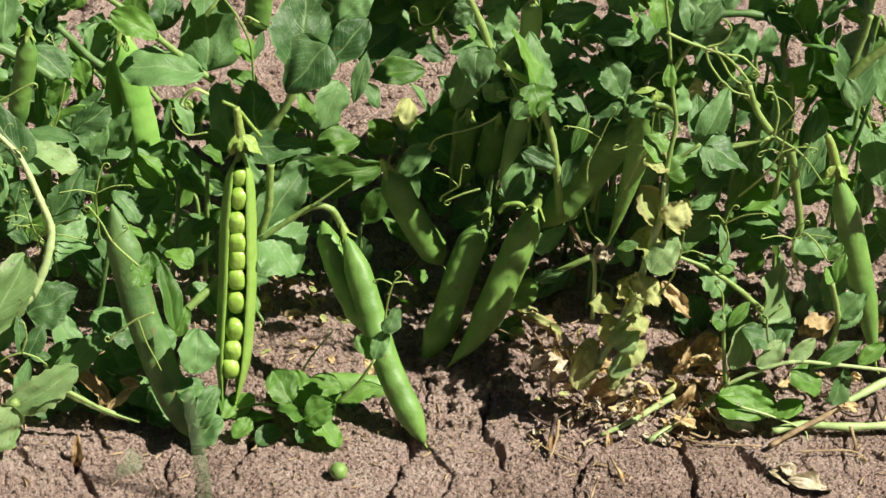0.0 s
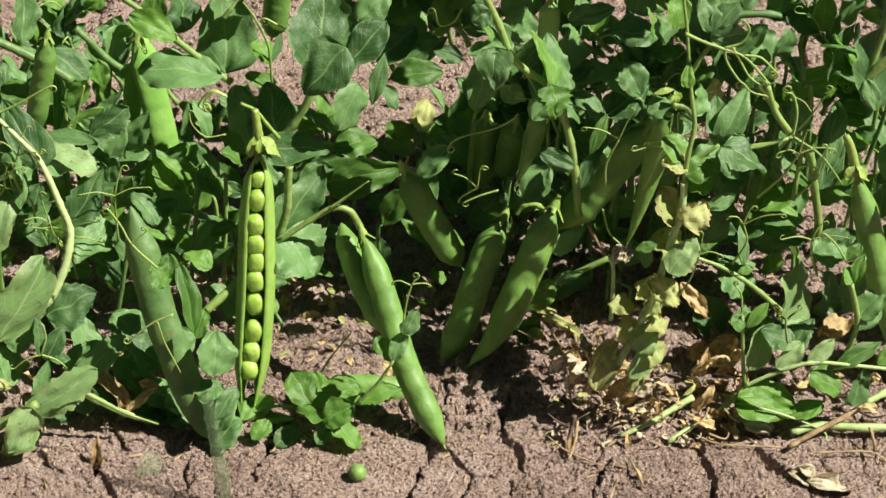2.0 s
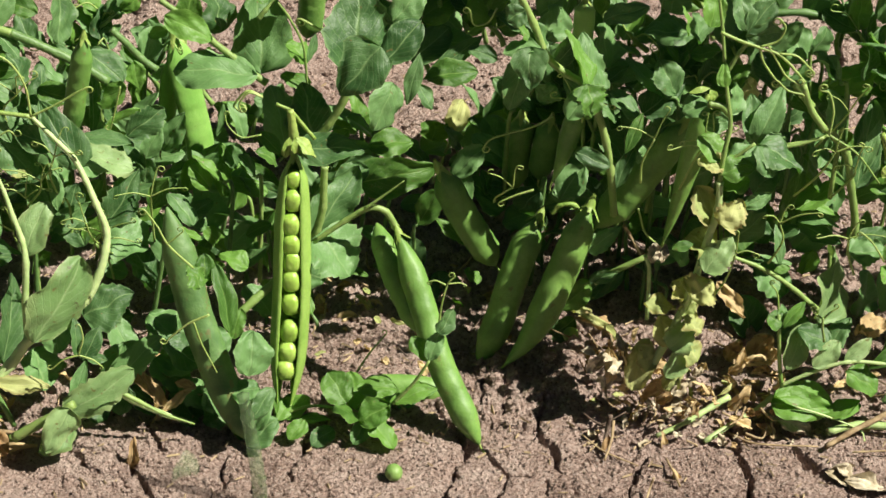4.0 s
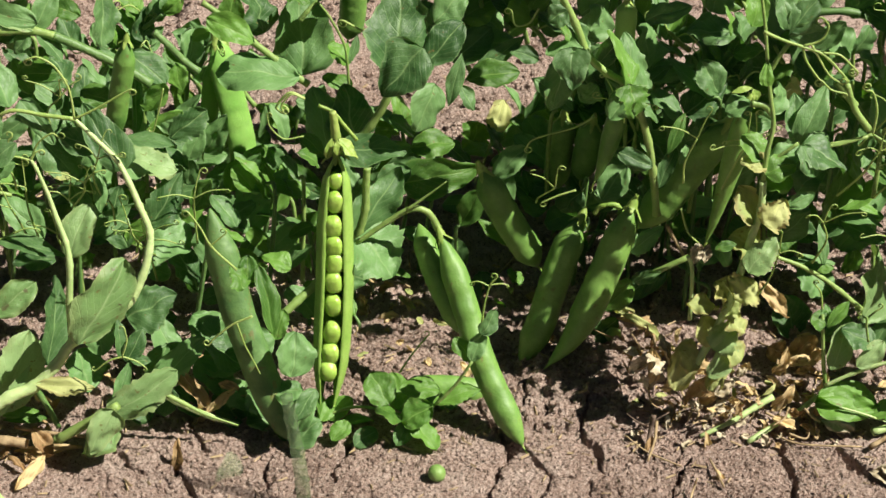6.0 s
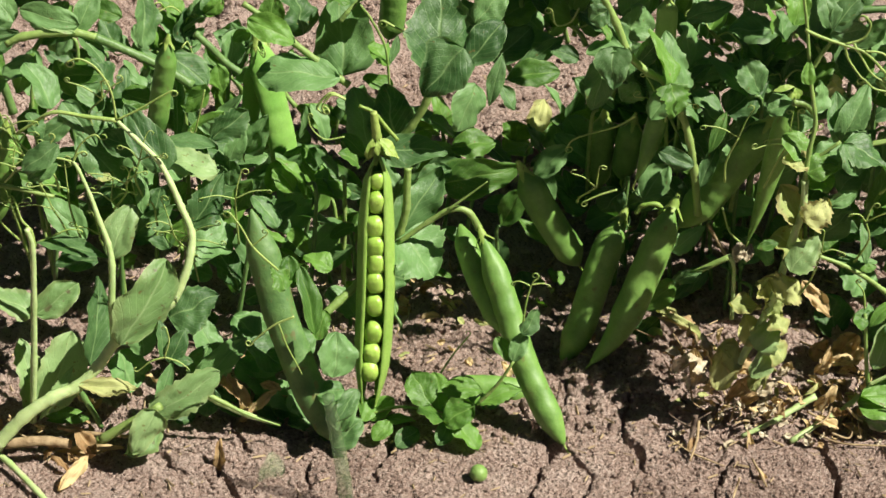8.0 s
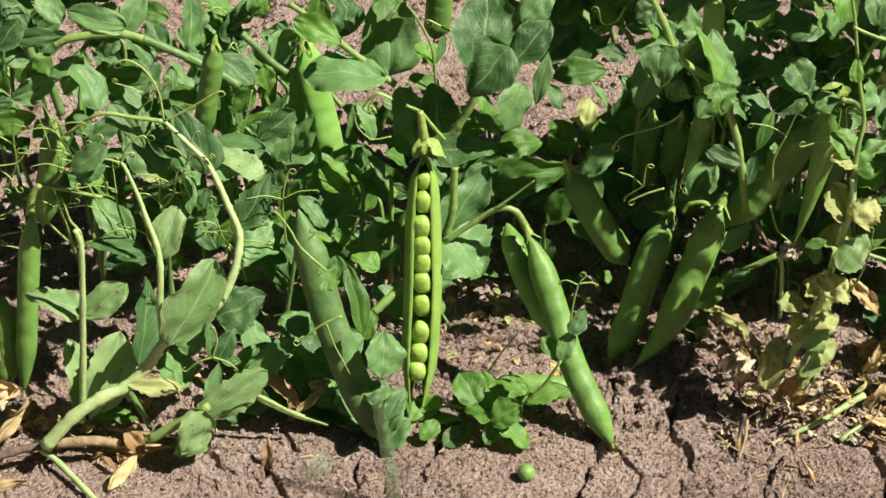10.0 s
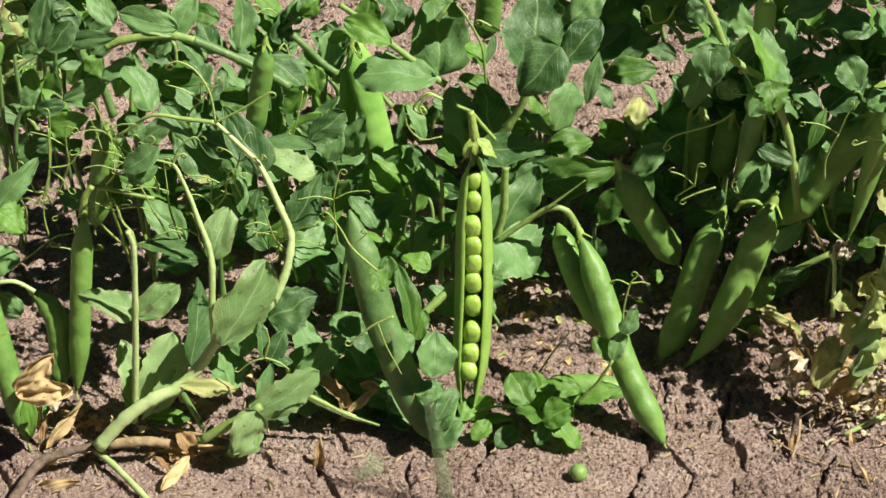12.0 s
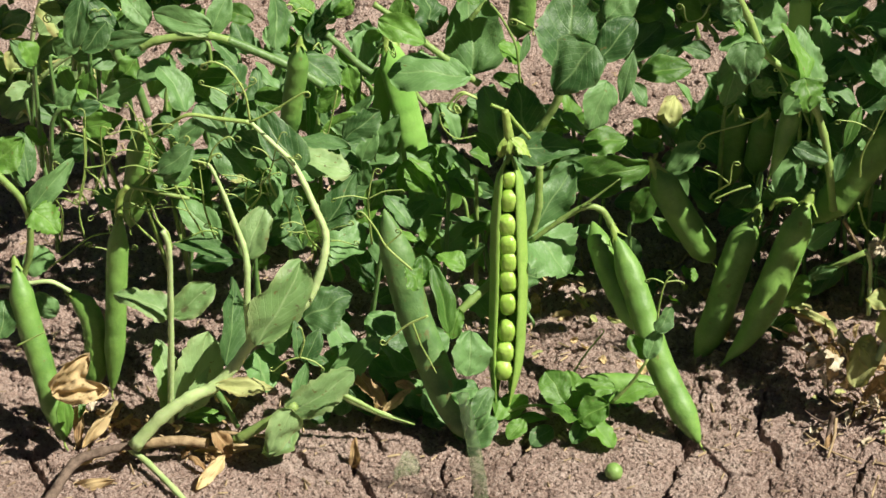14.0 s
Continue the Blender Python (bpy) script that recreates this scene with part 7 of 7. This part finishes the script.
sprig(middle, "llf", 11, 2, 1076, 24.0, 726.6, 96.4, 17.2, 720.8, 116.4, tendrils=1)
sprig(middle, "llf", 11, 2, 1077, 36.8, 734.1, 88.6, 29.0, 733.1, 106.9, tendrils=1)
sprig(yellowing, "llf", 11, 2, 1081, 98.0, 694.3, 97.7, 88.4, 682.2, 111.7, tendrils=1)
sprig(yellowing, "llf", 11, 2, 1082, 90.4, 693.0, 73.7, 84.1, 695.0, 88.4, tendrils=1)
sprig(yellowing, "llf", 11, 2, 1084, 105.3, 697.3, 76.0, 114.1, 693.1, 95.1, tendrils=1)
sprig(yellowing, "llf", 11, 2, 1085, 103.7, 688.7, 83.4, 111.1, 675.0, 105.8, tendrils=1)
sprig(yellowing, "llf", 11, 2, 1086, 112.8, 688.2, 75.9, 115.4, 675.5, 93.8, tendrils=1)
sprig(right, "llf", 12, 2, 1088, 189.1, 697.6, 83.2, 177.9, 700.0, 103.0, tendrils=1)
sprig(right, "llf", 12, 2, 1091, 185.1, 711.3, 62.3, 190.2, 703.9, 77.9, tendrils=1)
sprig(right, "llf", 12, 2, 1092, 193.8, 701.3, 81.2, 203.0, 693.7, 94.5, tendrils=1)
sprig(right, "llf", 12, 2, 1094, 190.0, 696.2, 78.3, 199.0, 697.2, 91.9, tendrils=1)
sprig(right, "llf", 12, 2, 1095, 173.2, 707.3, 89.1, 172.3, 704.0, 106.6, tendrils=1)
sprig(right, "llf", 12, 2, 1096, 199.4, 707.4, 61.2, 187.2, 709.4, 74.6, tendrils=1)
sprig(leftmost, "lof", 12, 2, 1097, -192.1, 722.1, 98.3, -189.4, 718.0, 114.7, tendrils=1)
sprig(leftmost, "lof", 12, 2, 1099, -203.9, 725.9, 85.5, -203.7, 731.4, 98.5, tendrils=1)
sprig(leftmost, "lof", 12, 2, 1100, -167.4, 747.8, 50.6, -159.1, 752.8, 62.3, tendrils=1)
sprig(leftmost, "lof", 12, 2, 1102, -179.1, 729.2, 89.4, -169.6, 728.1, 107.9, tendrils=1)
sprig(leftmost, "lof", 12, 2, 1103, -209.1, 737.9, 67.9, -203.8, 741.6, 85.5, tendrils=1)
sprig(leftmost, "lof", 12, 2, 1105, -177.8, 735.5, 88.4, -186.6, 738.6, 95.6, tendrils=1)
# size 22 sprigs: canopy above the view, added to shade soil and leaves
sprig(leaning, "llf", 22, 3, 305, -172.3, 689.4, 132.0, -175.4, 680.3, 156.1, tendrils=1)
sprig(leaning, "llf", 22, 3, 306, -154.7, 720.5, 118.4, -156.7, 712.6, 154.6, tendrils=1)
sprig(leaning, "llf", 22, 3, 308, -178.0, 708.6, 111.7, -179.2, 707.0, 146.2, tendrils=1)
sprig(leaning, "llf", 22, 3, 309, -190.1, 719.9, 133.2, -190.5, 711.9, 171.7, tendrils=1)
sprig(leaning, "llf", 22, 3, 310, -140.4, 715.4, 130.1, -134.1, 704.3, 155.5, tendrils=1)
sprig(leaning, "llf", 22, 3, 311, -115.7, 729.2, 121.8, -102.4, 733.8, 144.6, tendrils=1)
sprig(leaning, "llf", 22, 3, 312, -134.7, 732.0, 109.1, -121.6, 735.8, 125.4, tendrils=1)
sprig(leaning, "llf", 22, 3, 313, -138.9, 703.5, 114.2, -144.0, 708.5, 147.2, tendrils=1)
sprig(middle, "llf", 22, 3, 320, 50.8, 702.7, 123.9, 48.4, 708.8, 142.7, tendrils=1)
sprig(middle, "llf", 22, 3, 325, 60.8, 725.5, 127.2, 63.6, 729.7, 161.7, tendrils=1)
sprig(middle, "llf", 22, 3, 327, 85.7, 702.3, 118.4, 90.3, 707.0, 147.9, tendrils=1)
sprig(middle, "llf", 22, 3, 328, 67.1, 700.8, 121.5, 71.0, 695.0, 156.0, tendrils=1)
sprig(yellowing, "llf", 22, 3, 329, 159.7, 704.5, 135.0, 147.7, 695.1, 163.5, tendrils=1)
sprig(yellowing, "llf", 22, 3, 331, 162.5, 714.8, 129.8, 160.0, 708.5, 170.9, tendrils=1)
sprig(yellowing, "llf", 22, 3, 332, 113.4, 689.5, 135.1, 109.4, 697.5, 164.5, tendrils=1)
sprig(yellowing, "llf", 22, 3, 337, 112.8, 702.9, 118.8, 112.8, 705.4, 131.7, tendrils=1)
sprig(right, "llf", 22, 3, 342, 174.1, 720.6, 110.4, 173.4, 707.3, 148.1, tendrils=1)
sprig(right, "llf", 22, 3, 348, 237.1, 712.5, 105.7, 243.7, 718.5, 128.2, tendrils=1)
sprig(right, "llf", 22, 3, 350, 233.7, 697.1, 111.8, 227.0, 683.6, 154.0, tendrils=1)
sprig(right, "llf", 22, 3, 352, 236.6, 721.1, 130.7, 216.3, 707.2, 179.9, tendrils=1)
sprig(right, "llf", 22, 3, 354, 178.7, 718.7, 134.3, 179.3, 726.7, 169.2, tendrils=1)
sprig(right, "llf", 22, 3, 356, 214.6, 707.4, 122.0, 207.6, 703.2, 153.6, tendrils=1)
sprig(leftmost, "llf", 22, 3, 357, -227.4, 729.8, 102.2, -226.9, 726.0, 137.3, tendrils=1)
sprig(leftmost, "llf", 22, 3, 358, -192.9, 706.0, 133.0, -199.6, 711.9, 150.1, tendrils=1)
sprig(leftmost, "llf", 22, 3, 359, -217.7, 692.7, 132.1, -217.5, 691.5, 162.9, tendrils=1)
sprig(leftmost, "llf", 22, 3, 362, -189.7, 690.8, 132.4, -191.3, 684.5, 155.7, tendrils=1)
# unseen tops above and to the right, added to shade the row
shade_crown(yellowing, 4, 84, 90, 170, 620, 690, 155, 210)
shade_crown(right, 7, 85, 160, 260, 610, 690, 155, 210)
climbers(leaning, 16, 91, -160, -75, 606, 625, 50, 120)
climbers(leftmost, 7, 92, -205, -160, 615, 635, 45, 105)
climbers(middle, 3, 93, 35, 100, 620, 640, 60, 125)
climbers(yellowing, 8, 94, 100, 165, 600, 620, 60, 130)
understorey(leaning, "llf", 100, 71, -165, -70, 650, 740, 5, 95, 15)
understorey(speckled, "llf", 45, 72, -85, -45, 640, 700, 5, 70, 13)
understorey(centre, "llf", 55, 73, -60, 40, 650, 740, 5, 60, 14)
understorey(middle, "llf", 85, 74, 48, 108, 665, 745, 5, 110, 16)
understorey(yellowing, "llf", 85, 75, 90, 165, 660, 735, 10, 100, 16)
understorey(right, "llf", 100, 76, 140, 225, 640, 720, 15, 120, 16)
# leaves past the right edge of the view, added to shade the soil
understorey(right, "llf", 40, 78, 205, 265, 600, 670, 20, 110, 17)
understorey(leftmost, "llf", 42, 77, -225, -160, 650, 730, 40, 110, 14)
withered(yellowing, "ddddyyde", 90, 1, 73, 113, 588, 614, 1, 30, 5)
withered(yellowing, "dddddy", 50, 2, 115, 144, 583, 618, 1, 18, 5)
withered(yellowing, "ddy", 10, 3, 72, 84, 618, 646, 1, 12, 6)
withered(leftmost, "ddd", 22, 4, -193, -128, 569, 597, 1, 14, 6)
withered(yellowing, "eedede", 45, 8, 72, 118, 578, 600, 0.5, 16, 4)
withered(yellowing, "eedd", 22, 9, 112, 150, 578, 596, 0.5, 8, 4)
withered(centre, "dde", 26, 10, -28, 45, 640, 690, 1, 6, 7)
withered(right, "dd", 16, 5, 148, 196, 591, 618, 1, 10, 6)
withered(leaning, "ddo", 30, 6, -152, -61, 597, 632, 1, 14, 6)
withered(centre, "dddy", 60, 7, -40, 60, 628, 700, 1, 8, 5)

loose_pea("single round green pea lying on cracked soil", 4.3, 561.6, 3.1)
loose_pea("single round green pea lying on crumbly soil", 70.4, 638.7, 3.0)
stem(yellowing, "b", 1.01, 0.61, 80.1, 583.4, 12.0,  79.1, 581.5, 6.0,  77.2, 575.4, 2.0)
stem(yellowing, "r", 0.61, 0.40, 81.5, 584.0, 9.0,  80.4, 578.0, 5.0,  77.6, 570.7, 2.0)
leaf(yellowing, "d", "n", 2.5, -7, 0.06, 45, 79.5, 581.1, 5.0, 77.1, 574.4, 2.4)
straw("pale dry pea stem lying on soil", "w", 0.80, 1.40, 96.9, 583.1, 3.0,  106.6, 586.3, 6.0,  115.2, 590.5, 9.0,  123.4, 594.2, 12.0, name="fallen_stalk", category="plant litter")
straw("pale dry pea stem lying on soil", "w", 1.00, 1.00, 113.5, 579.9, 3.0,  124.6, 586.9, 6.0,  132.8, 590.5, 9.0,  139.1, 594.8, 12.0, name="fallen_stalk", category="plant litter")
straw("thin dry straw on soil", "r", 0.41, 0.31, 59.3, 606.1, 3.0,  68.3, 604.8, 4.0,  82.5, 604.1, 3.0, name="straw", category="plant litter")
straw("thin dry straw on soil", "r", 0.40, 0.30, 122.6, 585.3, 3.0,  131.6, 578.9, 3.0,  153.1, 577.3, 3.0, name="straw", category="plant litter")
straw("thin dry straw on soil", "r", 0.43, 0.32, 123.6, 633.1, 8.0,  131.7, 624.5, 9.0,  139.0, 623.4, 6.0, name="straw", category="plant litter")
straw("thin dry straw on soil", "r", 0.38, 0.38, 89.8, 548.3, 3.0,  91.5, 552.7, 5.0,  92.3, 552.6, 9.0, name="straw", category="plant litter")
straw("thin dry straw on soil", "r", 0.39, 0.39, 99.0, 570.4, 3.0,  100.7, 560.6, 4.0,  102.1, 555.1, 3.0, name="straw", category="plant litter")
straw("thin dry straw on soil", "r", 0.30, 0.30, 70.7, 583.7, 3.0,  77.8, 574.2, 3.0,  89.0, 567.6, 2.0, name="straw", category="plant litter")
straw("brown twig on soil", "b", 0.64, 0.43, -123.5, 640.1, 3.0,  -110.7, 640.5, 4.0,  -95.7, 637.5, 3.0, name="twig", category="plant litter")
scrap("dead_leaf", "curled brown dead leaf on soil", "leaf", "d", 4.5, 0.14, 84.1, 595.7, 13.8, 84.4, 595.7, 32.3, form="o", fold=50)
scrap("dead_leaf", "curled brown dead leaf on soil", "leaf", "d", 5.1, 0.14, 79.1, 595.7, 13.8, 77.2, 595.7, 33.5, form="o", fold=50)
scrap("dead_leaf", "curled brown dead leaf on soil", "leaf", "d", 5.4, 0.14, 93.0, 594.0, 12.6, 102.2, 594.0, 22.5, form="o", fold=50)
scrap("dead_leaf", "curled brown dead leaf on soil", "leaf", "d", 6.0, 0.14, 96.7, 590.8, 12.6, 106.2, 590.8, 17.5, form="o", fold=50)
scrap("dead_leaf", "curled brown dead leaf on soil", "leaf", "d", 5.4, 0.14, 90.9, 597.3, 20.1, 100.5, 597.3, 25.0, form="o", fold=50)
scrap("fallen_leaf", "yellow wilted leaf on soil", "leaf", "y", 4.0, 0.14, 71.6, 628.1, 23.9, 86.2, 628.1, 12.8, form="o", fold=50)
scrap("dead_leaf", "curled brown dead leaf on soil", "leaf", "d", 3.1, 0.14, 84.0, 628.1, 15.4, 71.2, 628.1, 22.9, form="o", fold=50)
scrap("dead_leaf", "curled brown dead leaf on soil", "leaf", "d", 4.5, 0.14, 124.1, 604.0, 15.2, 129.2, 604.0, 25.1, form="o", fold=50)
scrap("dead_leaf", "curled brown dead leaf on soil", "leaf", "d", 5.4, 0.14, 127.7, 604.0, 20.1, 139.7, 604.0, 20.1, form="o", fold=50)
scrap("dead_leaf", "curled brown dead leaf on soil", "leaf", "d", 5.4, 0.14, 122.7, 590.8, 10.1, 129.7, 590.8, 20.0, form="o", fold=50)
scrap("dead_leaf", "curled brown dead leaf on soil", "leaf", "d", 4.5, 0.14, 122.2, 585.9, 8.8, 130.6, 585.9, 3.8, form="o", fold=50)
scrap("dead_leaf", "curled brown dead leaf on soil", "leaf", "d", 3.6, 0.14, 132.0, 584.3, 7.5, 138.6, 584.3, 1.3, form="o", fold=50)
scrap("dead_leaf", "curled brown dead leaf on soil", "leaf", "d", 3.9, 0.14, 108.9, 589.2, 6.3, 109.8, 589.2, 15.0, form="o", fold=50)
scrap("dead_leaf", "curled brown dead leaf on soil", "leaf", "d", 3.3, 0.14, 96.8, 581.1, -5.1, 97.9, 581.1, 7.5, form="o", fold=50)
scrap("dead_leaf", "curled brown dead leaf on soil", "leaf", "d", 2.9, 0.14, 102.6, 562.4, -5.0, 99.9, 562.4, 5.0, form="o", fold=50)
scrap("dead_leaf", "curled brown dead leaf on soil", "leaf", "d", 4.4, 0.14, -87.6, 573.2, -3.8, -84.8, 573.2, 8.7, form="o", fold=50)
scrap("dead_leaf", "curled brown dead leaf on soil", "leaf", "d", 4.0, 0.14, -84.2, 597.3, -7.7, -77.1, 597.3, 10.1, form="o", fold=50)
scrap("dead_leaf", "curled brown dead leaf on soil", "leaf", "d", 3.6, 0.14, 138.7, 594.0, 15.1, 141.9, 594.0, 22.5, form="o", fold=50)
scrap("dead_leaf", "curled brown dead leaf on soil", "leaf", "d", 4.5, 0.14, 152.6, 590.8, 10.1, 148.2, 590.8, 5.1, form="o", fold=50)
scrap("dead_leaf", "curled brown dead leaf on soil", "leaf", "d", 4.2, 0.14, -31.1, 661.0, 5.3, -20.4, 661.0, 0.0, form="o", fold=50)
scrap("dead_leaf", "curled brown dead leaf on soil", "leaf", "d", 4.5, 0.14, -18.1, 657.2, 0.0, -9.5, 657.2, 2.6, form="o", fold=50)
scrap("dead_leaf", "curled brown dead leaf on soil", "leaf", "d", 3.9, 0.14, -51.6, 661.0, 3.9, -48.2, 661.0, 10.5, form="o", fold=50)
scrap("petal", "papery white petal on soil", "petal", "e", 3.0, 0.14, -20.6, 676.4, 5.3, -18.5, 676.4, -1.3, form="o", fold=50)
scrap("fallen_leaf", "yellow wilted leaf on soil", "leaf", "y", 4.2, 0.14, -3.0, 661.0, 0.0, -10.5, 661.0, 9.2, form="o", fold=50)
scrap("fallen_leaf", "small green leaf on soil", "leaf", "f", 3.9, 0.14, -5.3, 676.4, 7.9, -18.4, 676.4, 10.6, form="o", fold=50)
scrap("dead_leaf", "curled brown dead leaf on soil", "leaf", "d", 4.0, 0.14, 15.7, 617.6, 2.6, 13.5, 617.6, 10.2, form="o", fold=50)
scrap("petal", "bright yellow petal on soil", "petal", "g", 4.8, 0.1, 88.1, 592.4, -0.8, 88.9, 592.4, 6.3, form="o", fold=25)
scrap("husk", "bleached empty pod husk on soil", "husk", "e", 6.0, 0.15, 138.1, 587.5, 7.0, 151.6, 587.5, -0.5, form="n", fold=45)
straw("pale frayed dead stem lying on soil", "r", 1.00, 1.00, 155.6, 575.9, 4.0,  166.1, 582.4, 6.0,  174.7, 586.4, 8.0,  184.0, 591.8, 10.0, name="fallen_stalk", category="plant litter")
straw("pale dead stem lying on soil", "w", 1.24, 1.65, 187.2, 599.1, 6.0,  194.2, 602.3, 8.0,  205.7, 608.9, 10.0, name="fallen_stalk", category="plant litter")
straw("pale dead stem lying on soil", "w", 1.42, 1.62, 157.8, 584.3, 4.0,  169.1, 587.0, 5.0,  185.1, 585.8, 5.0,  202.8, 587.2, 5.0, name="fallen_stalk", category="plant litter")
straw("thin dry straw on soil", "r", 0.36, 0.30, 164.6, 574.1, 3.0,  178.8, 573.8, 4.0,  185.5, 574.2, 3.0,  189.5, 570.4, 2.0, name="straw", category="plant litter")
straw("thin dry straw on soil", "b", 0.62, 0.52, 200.2, 605.9, 4.0,  198.8, 595.8, 4.0,  199.5, 587.5, 4.0, name="straw", category="plant litter")
straw("thin dry straw on soil", "r", 0.61, 0.51, 185.0, 582.3, 8.0,  186.0, 578.0, 5.0,  186.4, 576.1, 2.0, name="straw", category="plant litter")
scrap("petal", "crumpled white dried flower on soil", "petal", "e", 9.0, 0.18, 153.8, 562.4, 4.3, 162.0, 562.4, -2.8, form="o", fold=40)
scrap("petal", "crumpled white dried flower on soil", "petal", "e", 7.8, 0.2, 159.0, 557.9, 3.5, 173.8, 557.9, -3.5, form="o", fold=45)
scrap("petal", "crumpled white dried flower on soil", "petal", "e", 6.6, 0.2, 156.7, 563.0, 5.5, 161.3, 563.0, 0.5, form="o", fold=40)
scrap("petal", "bleached dried petal on soil", "petal", "e", 6.0, 0.15, 139.9, 589.2, 6.2, 151.9, 589.2, -0.9, form="n", fold=45)

seedling = thing("seedling", "thin pale weed seedling with two small leaves", "seedling", -41.3, 557.0, group="")
stem(seedling, "a", 2.49, 1.92, -40.5, 549.2, 1.0,  -40.9, 547.7, 12.0,  -42.2, 550.3, 22.0,  -44.0, 550.6, 36.0,  -45.3, 552.3, 44.0)
leaf(seedling, "a", "o", 10.2, 14, 0.06, 20, -70.0, 562.4, -3.8, -66.0, 568.6, 7.4)
stem(seedling, "a", 0.39, 0.39, -43.4, 559.4, -0.5,  -55.2, 559.4, -5.0,  -69.5, 559.4, 0.0)


# ---- crumbs of soil and fine litter ----
def crumbs(count, seed):
    r = np.random.RandomState(seed)
    bm = bmesh.new()
    bmesh.ops.create_icosphere(bm, subdivisions=1, radius=1)
    ball = np.array([v.co[:] for v in bm.verts])
    tris = np.array([[v.index for v in f.verts] for f in bm.faces])
    bm.free()
    x = r.uniform(-0.26, 0.26, count)
    y = 0.535 + 0.40 * r.rand(count) ** 1.3
    keep = lattice(x, y, 0.03, 21) + 0.9 * np.clip((y - 0.575) / 0.03, 0, 1) > 0.05
    x, y = x[keep], y[keep]
    size = 0.0004 + 0.0024 * r.rand(len(x)) ** 5
    size = np.where(y < 0.586, size * 0.55, size)
    z = height(x, y) + size * 0.15
    shape = ball[None] * (1 + 0.35 * (r.rand(len(x), len(ball), 1) - 0.5)) * r.uniform(0.6, 1.2, (len(x), 1, 3))
    verts = shape * size[:, None, None] + np.stack([x, y, z], -1)[:, None]
    faces = (tris[None] + (np.arange(len(x)) * len(ball))[:, None, None]).reshape(-1, 3)
    me = bpy.data.meshes.new("soil_crumbs")
    me.from_pydata(verts.reshape(-1, 3).tolist(), [], faces.tolist())
    me.materials.append(SOIL)
    me.update()
    tagged(new("soil_crumbs", me), "loose crumbs of dry brown soil", "soil", kind="stuff")


def grit(count, seed):
    """Sharp grains lying on the crust."""
    r = np.random.RandomState(seed)
    x, y = r.uniform(-0.235, 0.235, count), 0.545 + 0.10 * r.rand(count) ** 1.3
    size = 0.00022 + 0.00055 * r.rand(count) ** 3
    z = height(x, y) + size * 0.3
    ball = np.array([[1, 0, 0], [-1, 0, 0], [0, 1, 0], [0, -1, 0], [0, 0, 1], [0, 0, -1]], float)
    tris = np.array([[0, 2, 4], [2, 1, 4], [1, 3, 4], [3, 0, 4], [2, 0, 5], [1, 2, 5], [3, 1, 5], [0, 3, 5]])
    verts = ball[None] * (1 + 0.7 * (r.rand(count, 6, 1) - 0.5)) * size[:, None, None] + np.stack([x, y, z], -1)[:, None]
    turn = r.uniform(-1, 1, (count, 6, 3)) * size[:, None, None] * 0.35
    faces = (tris[None] + (np.arange(count) * 6)[:, None, None]).reshape(-1, 3)
    me = bpy.data.meshes.new("soil_grains")
    me.from_pydata((verts + turn).reshape(-1, 3).tolist(), [], faces.tolist())
    me.materials.append(SOIL)
    me.update()
    tagged(new("soil_grains", me), "sharp grains of dry brown soil", "soil", kind="stuff")


def chaff(count, seed):
    """Short bits of dry stalk and leaf, too fine to count."""
    r = random.Random(seed)
    verts, faces = [], []
    for _ in range(count):
        x, y = r.uniform(-0.25, 0.25), 0.55 + 0.3 * r.random() ** 1.5
        if 0.57 > y and r.random() < 0.7:
            continue
        z = ground_z(x, y) + 0.0008
        a = r.uniform(0, math.pi)
        l, w = r.uniform(0.0015, 0.0048), r.uniform(0.00012, 0.0004)
        d = Vector((math.cos(a), math.sin(a), r.uniform(-0.1, 0.25))) * l
        s = Vector((-math.sin(a), math.cos(a), 0)) * w
        u = Vector((0, 0, w))
        q = Vector((x, y, z))
        k = len(verts)
        for e in (q - d / 2, q + d / 2):
            verts += [e + s, e - s, e + u * 1.5]
        faces += [(k, k + 1, k + 4, k + 3), (k + 1, k + 2, k + 5, k + 4), (k + 2, k, k + 3, k + 5), (k, k + 2, k + 1), (k + 3, k + 4, k + 5)]
    me = mesh_from("chaff", verts, faces, STRAW, smooth=False)
    tagged(new("chaff", me), "fine bits of dry straw on soil", "plant litter", kind="stuff")


crumbs(26000, 3)
grit(32000, 6)
chaff(1500, 4)
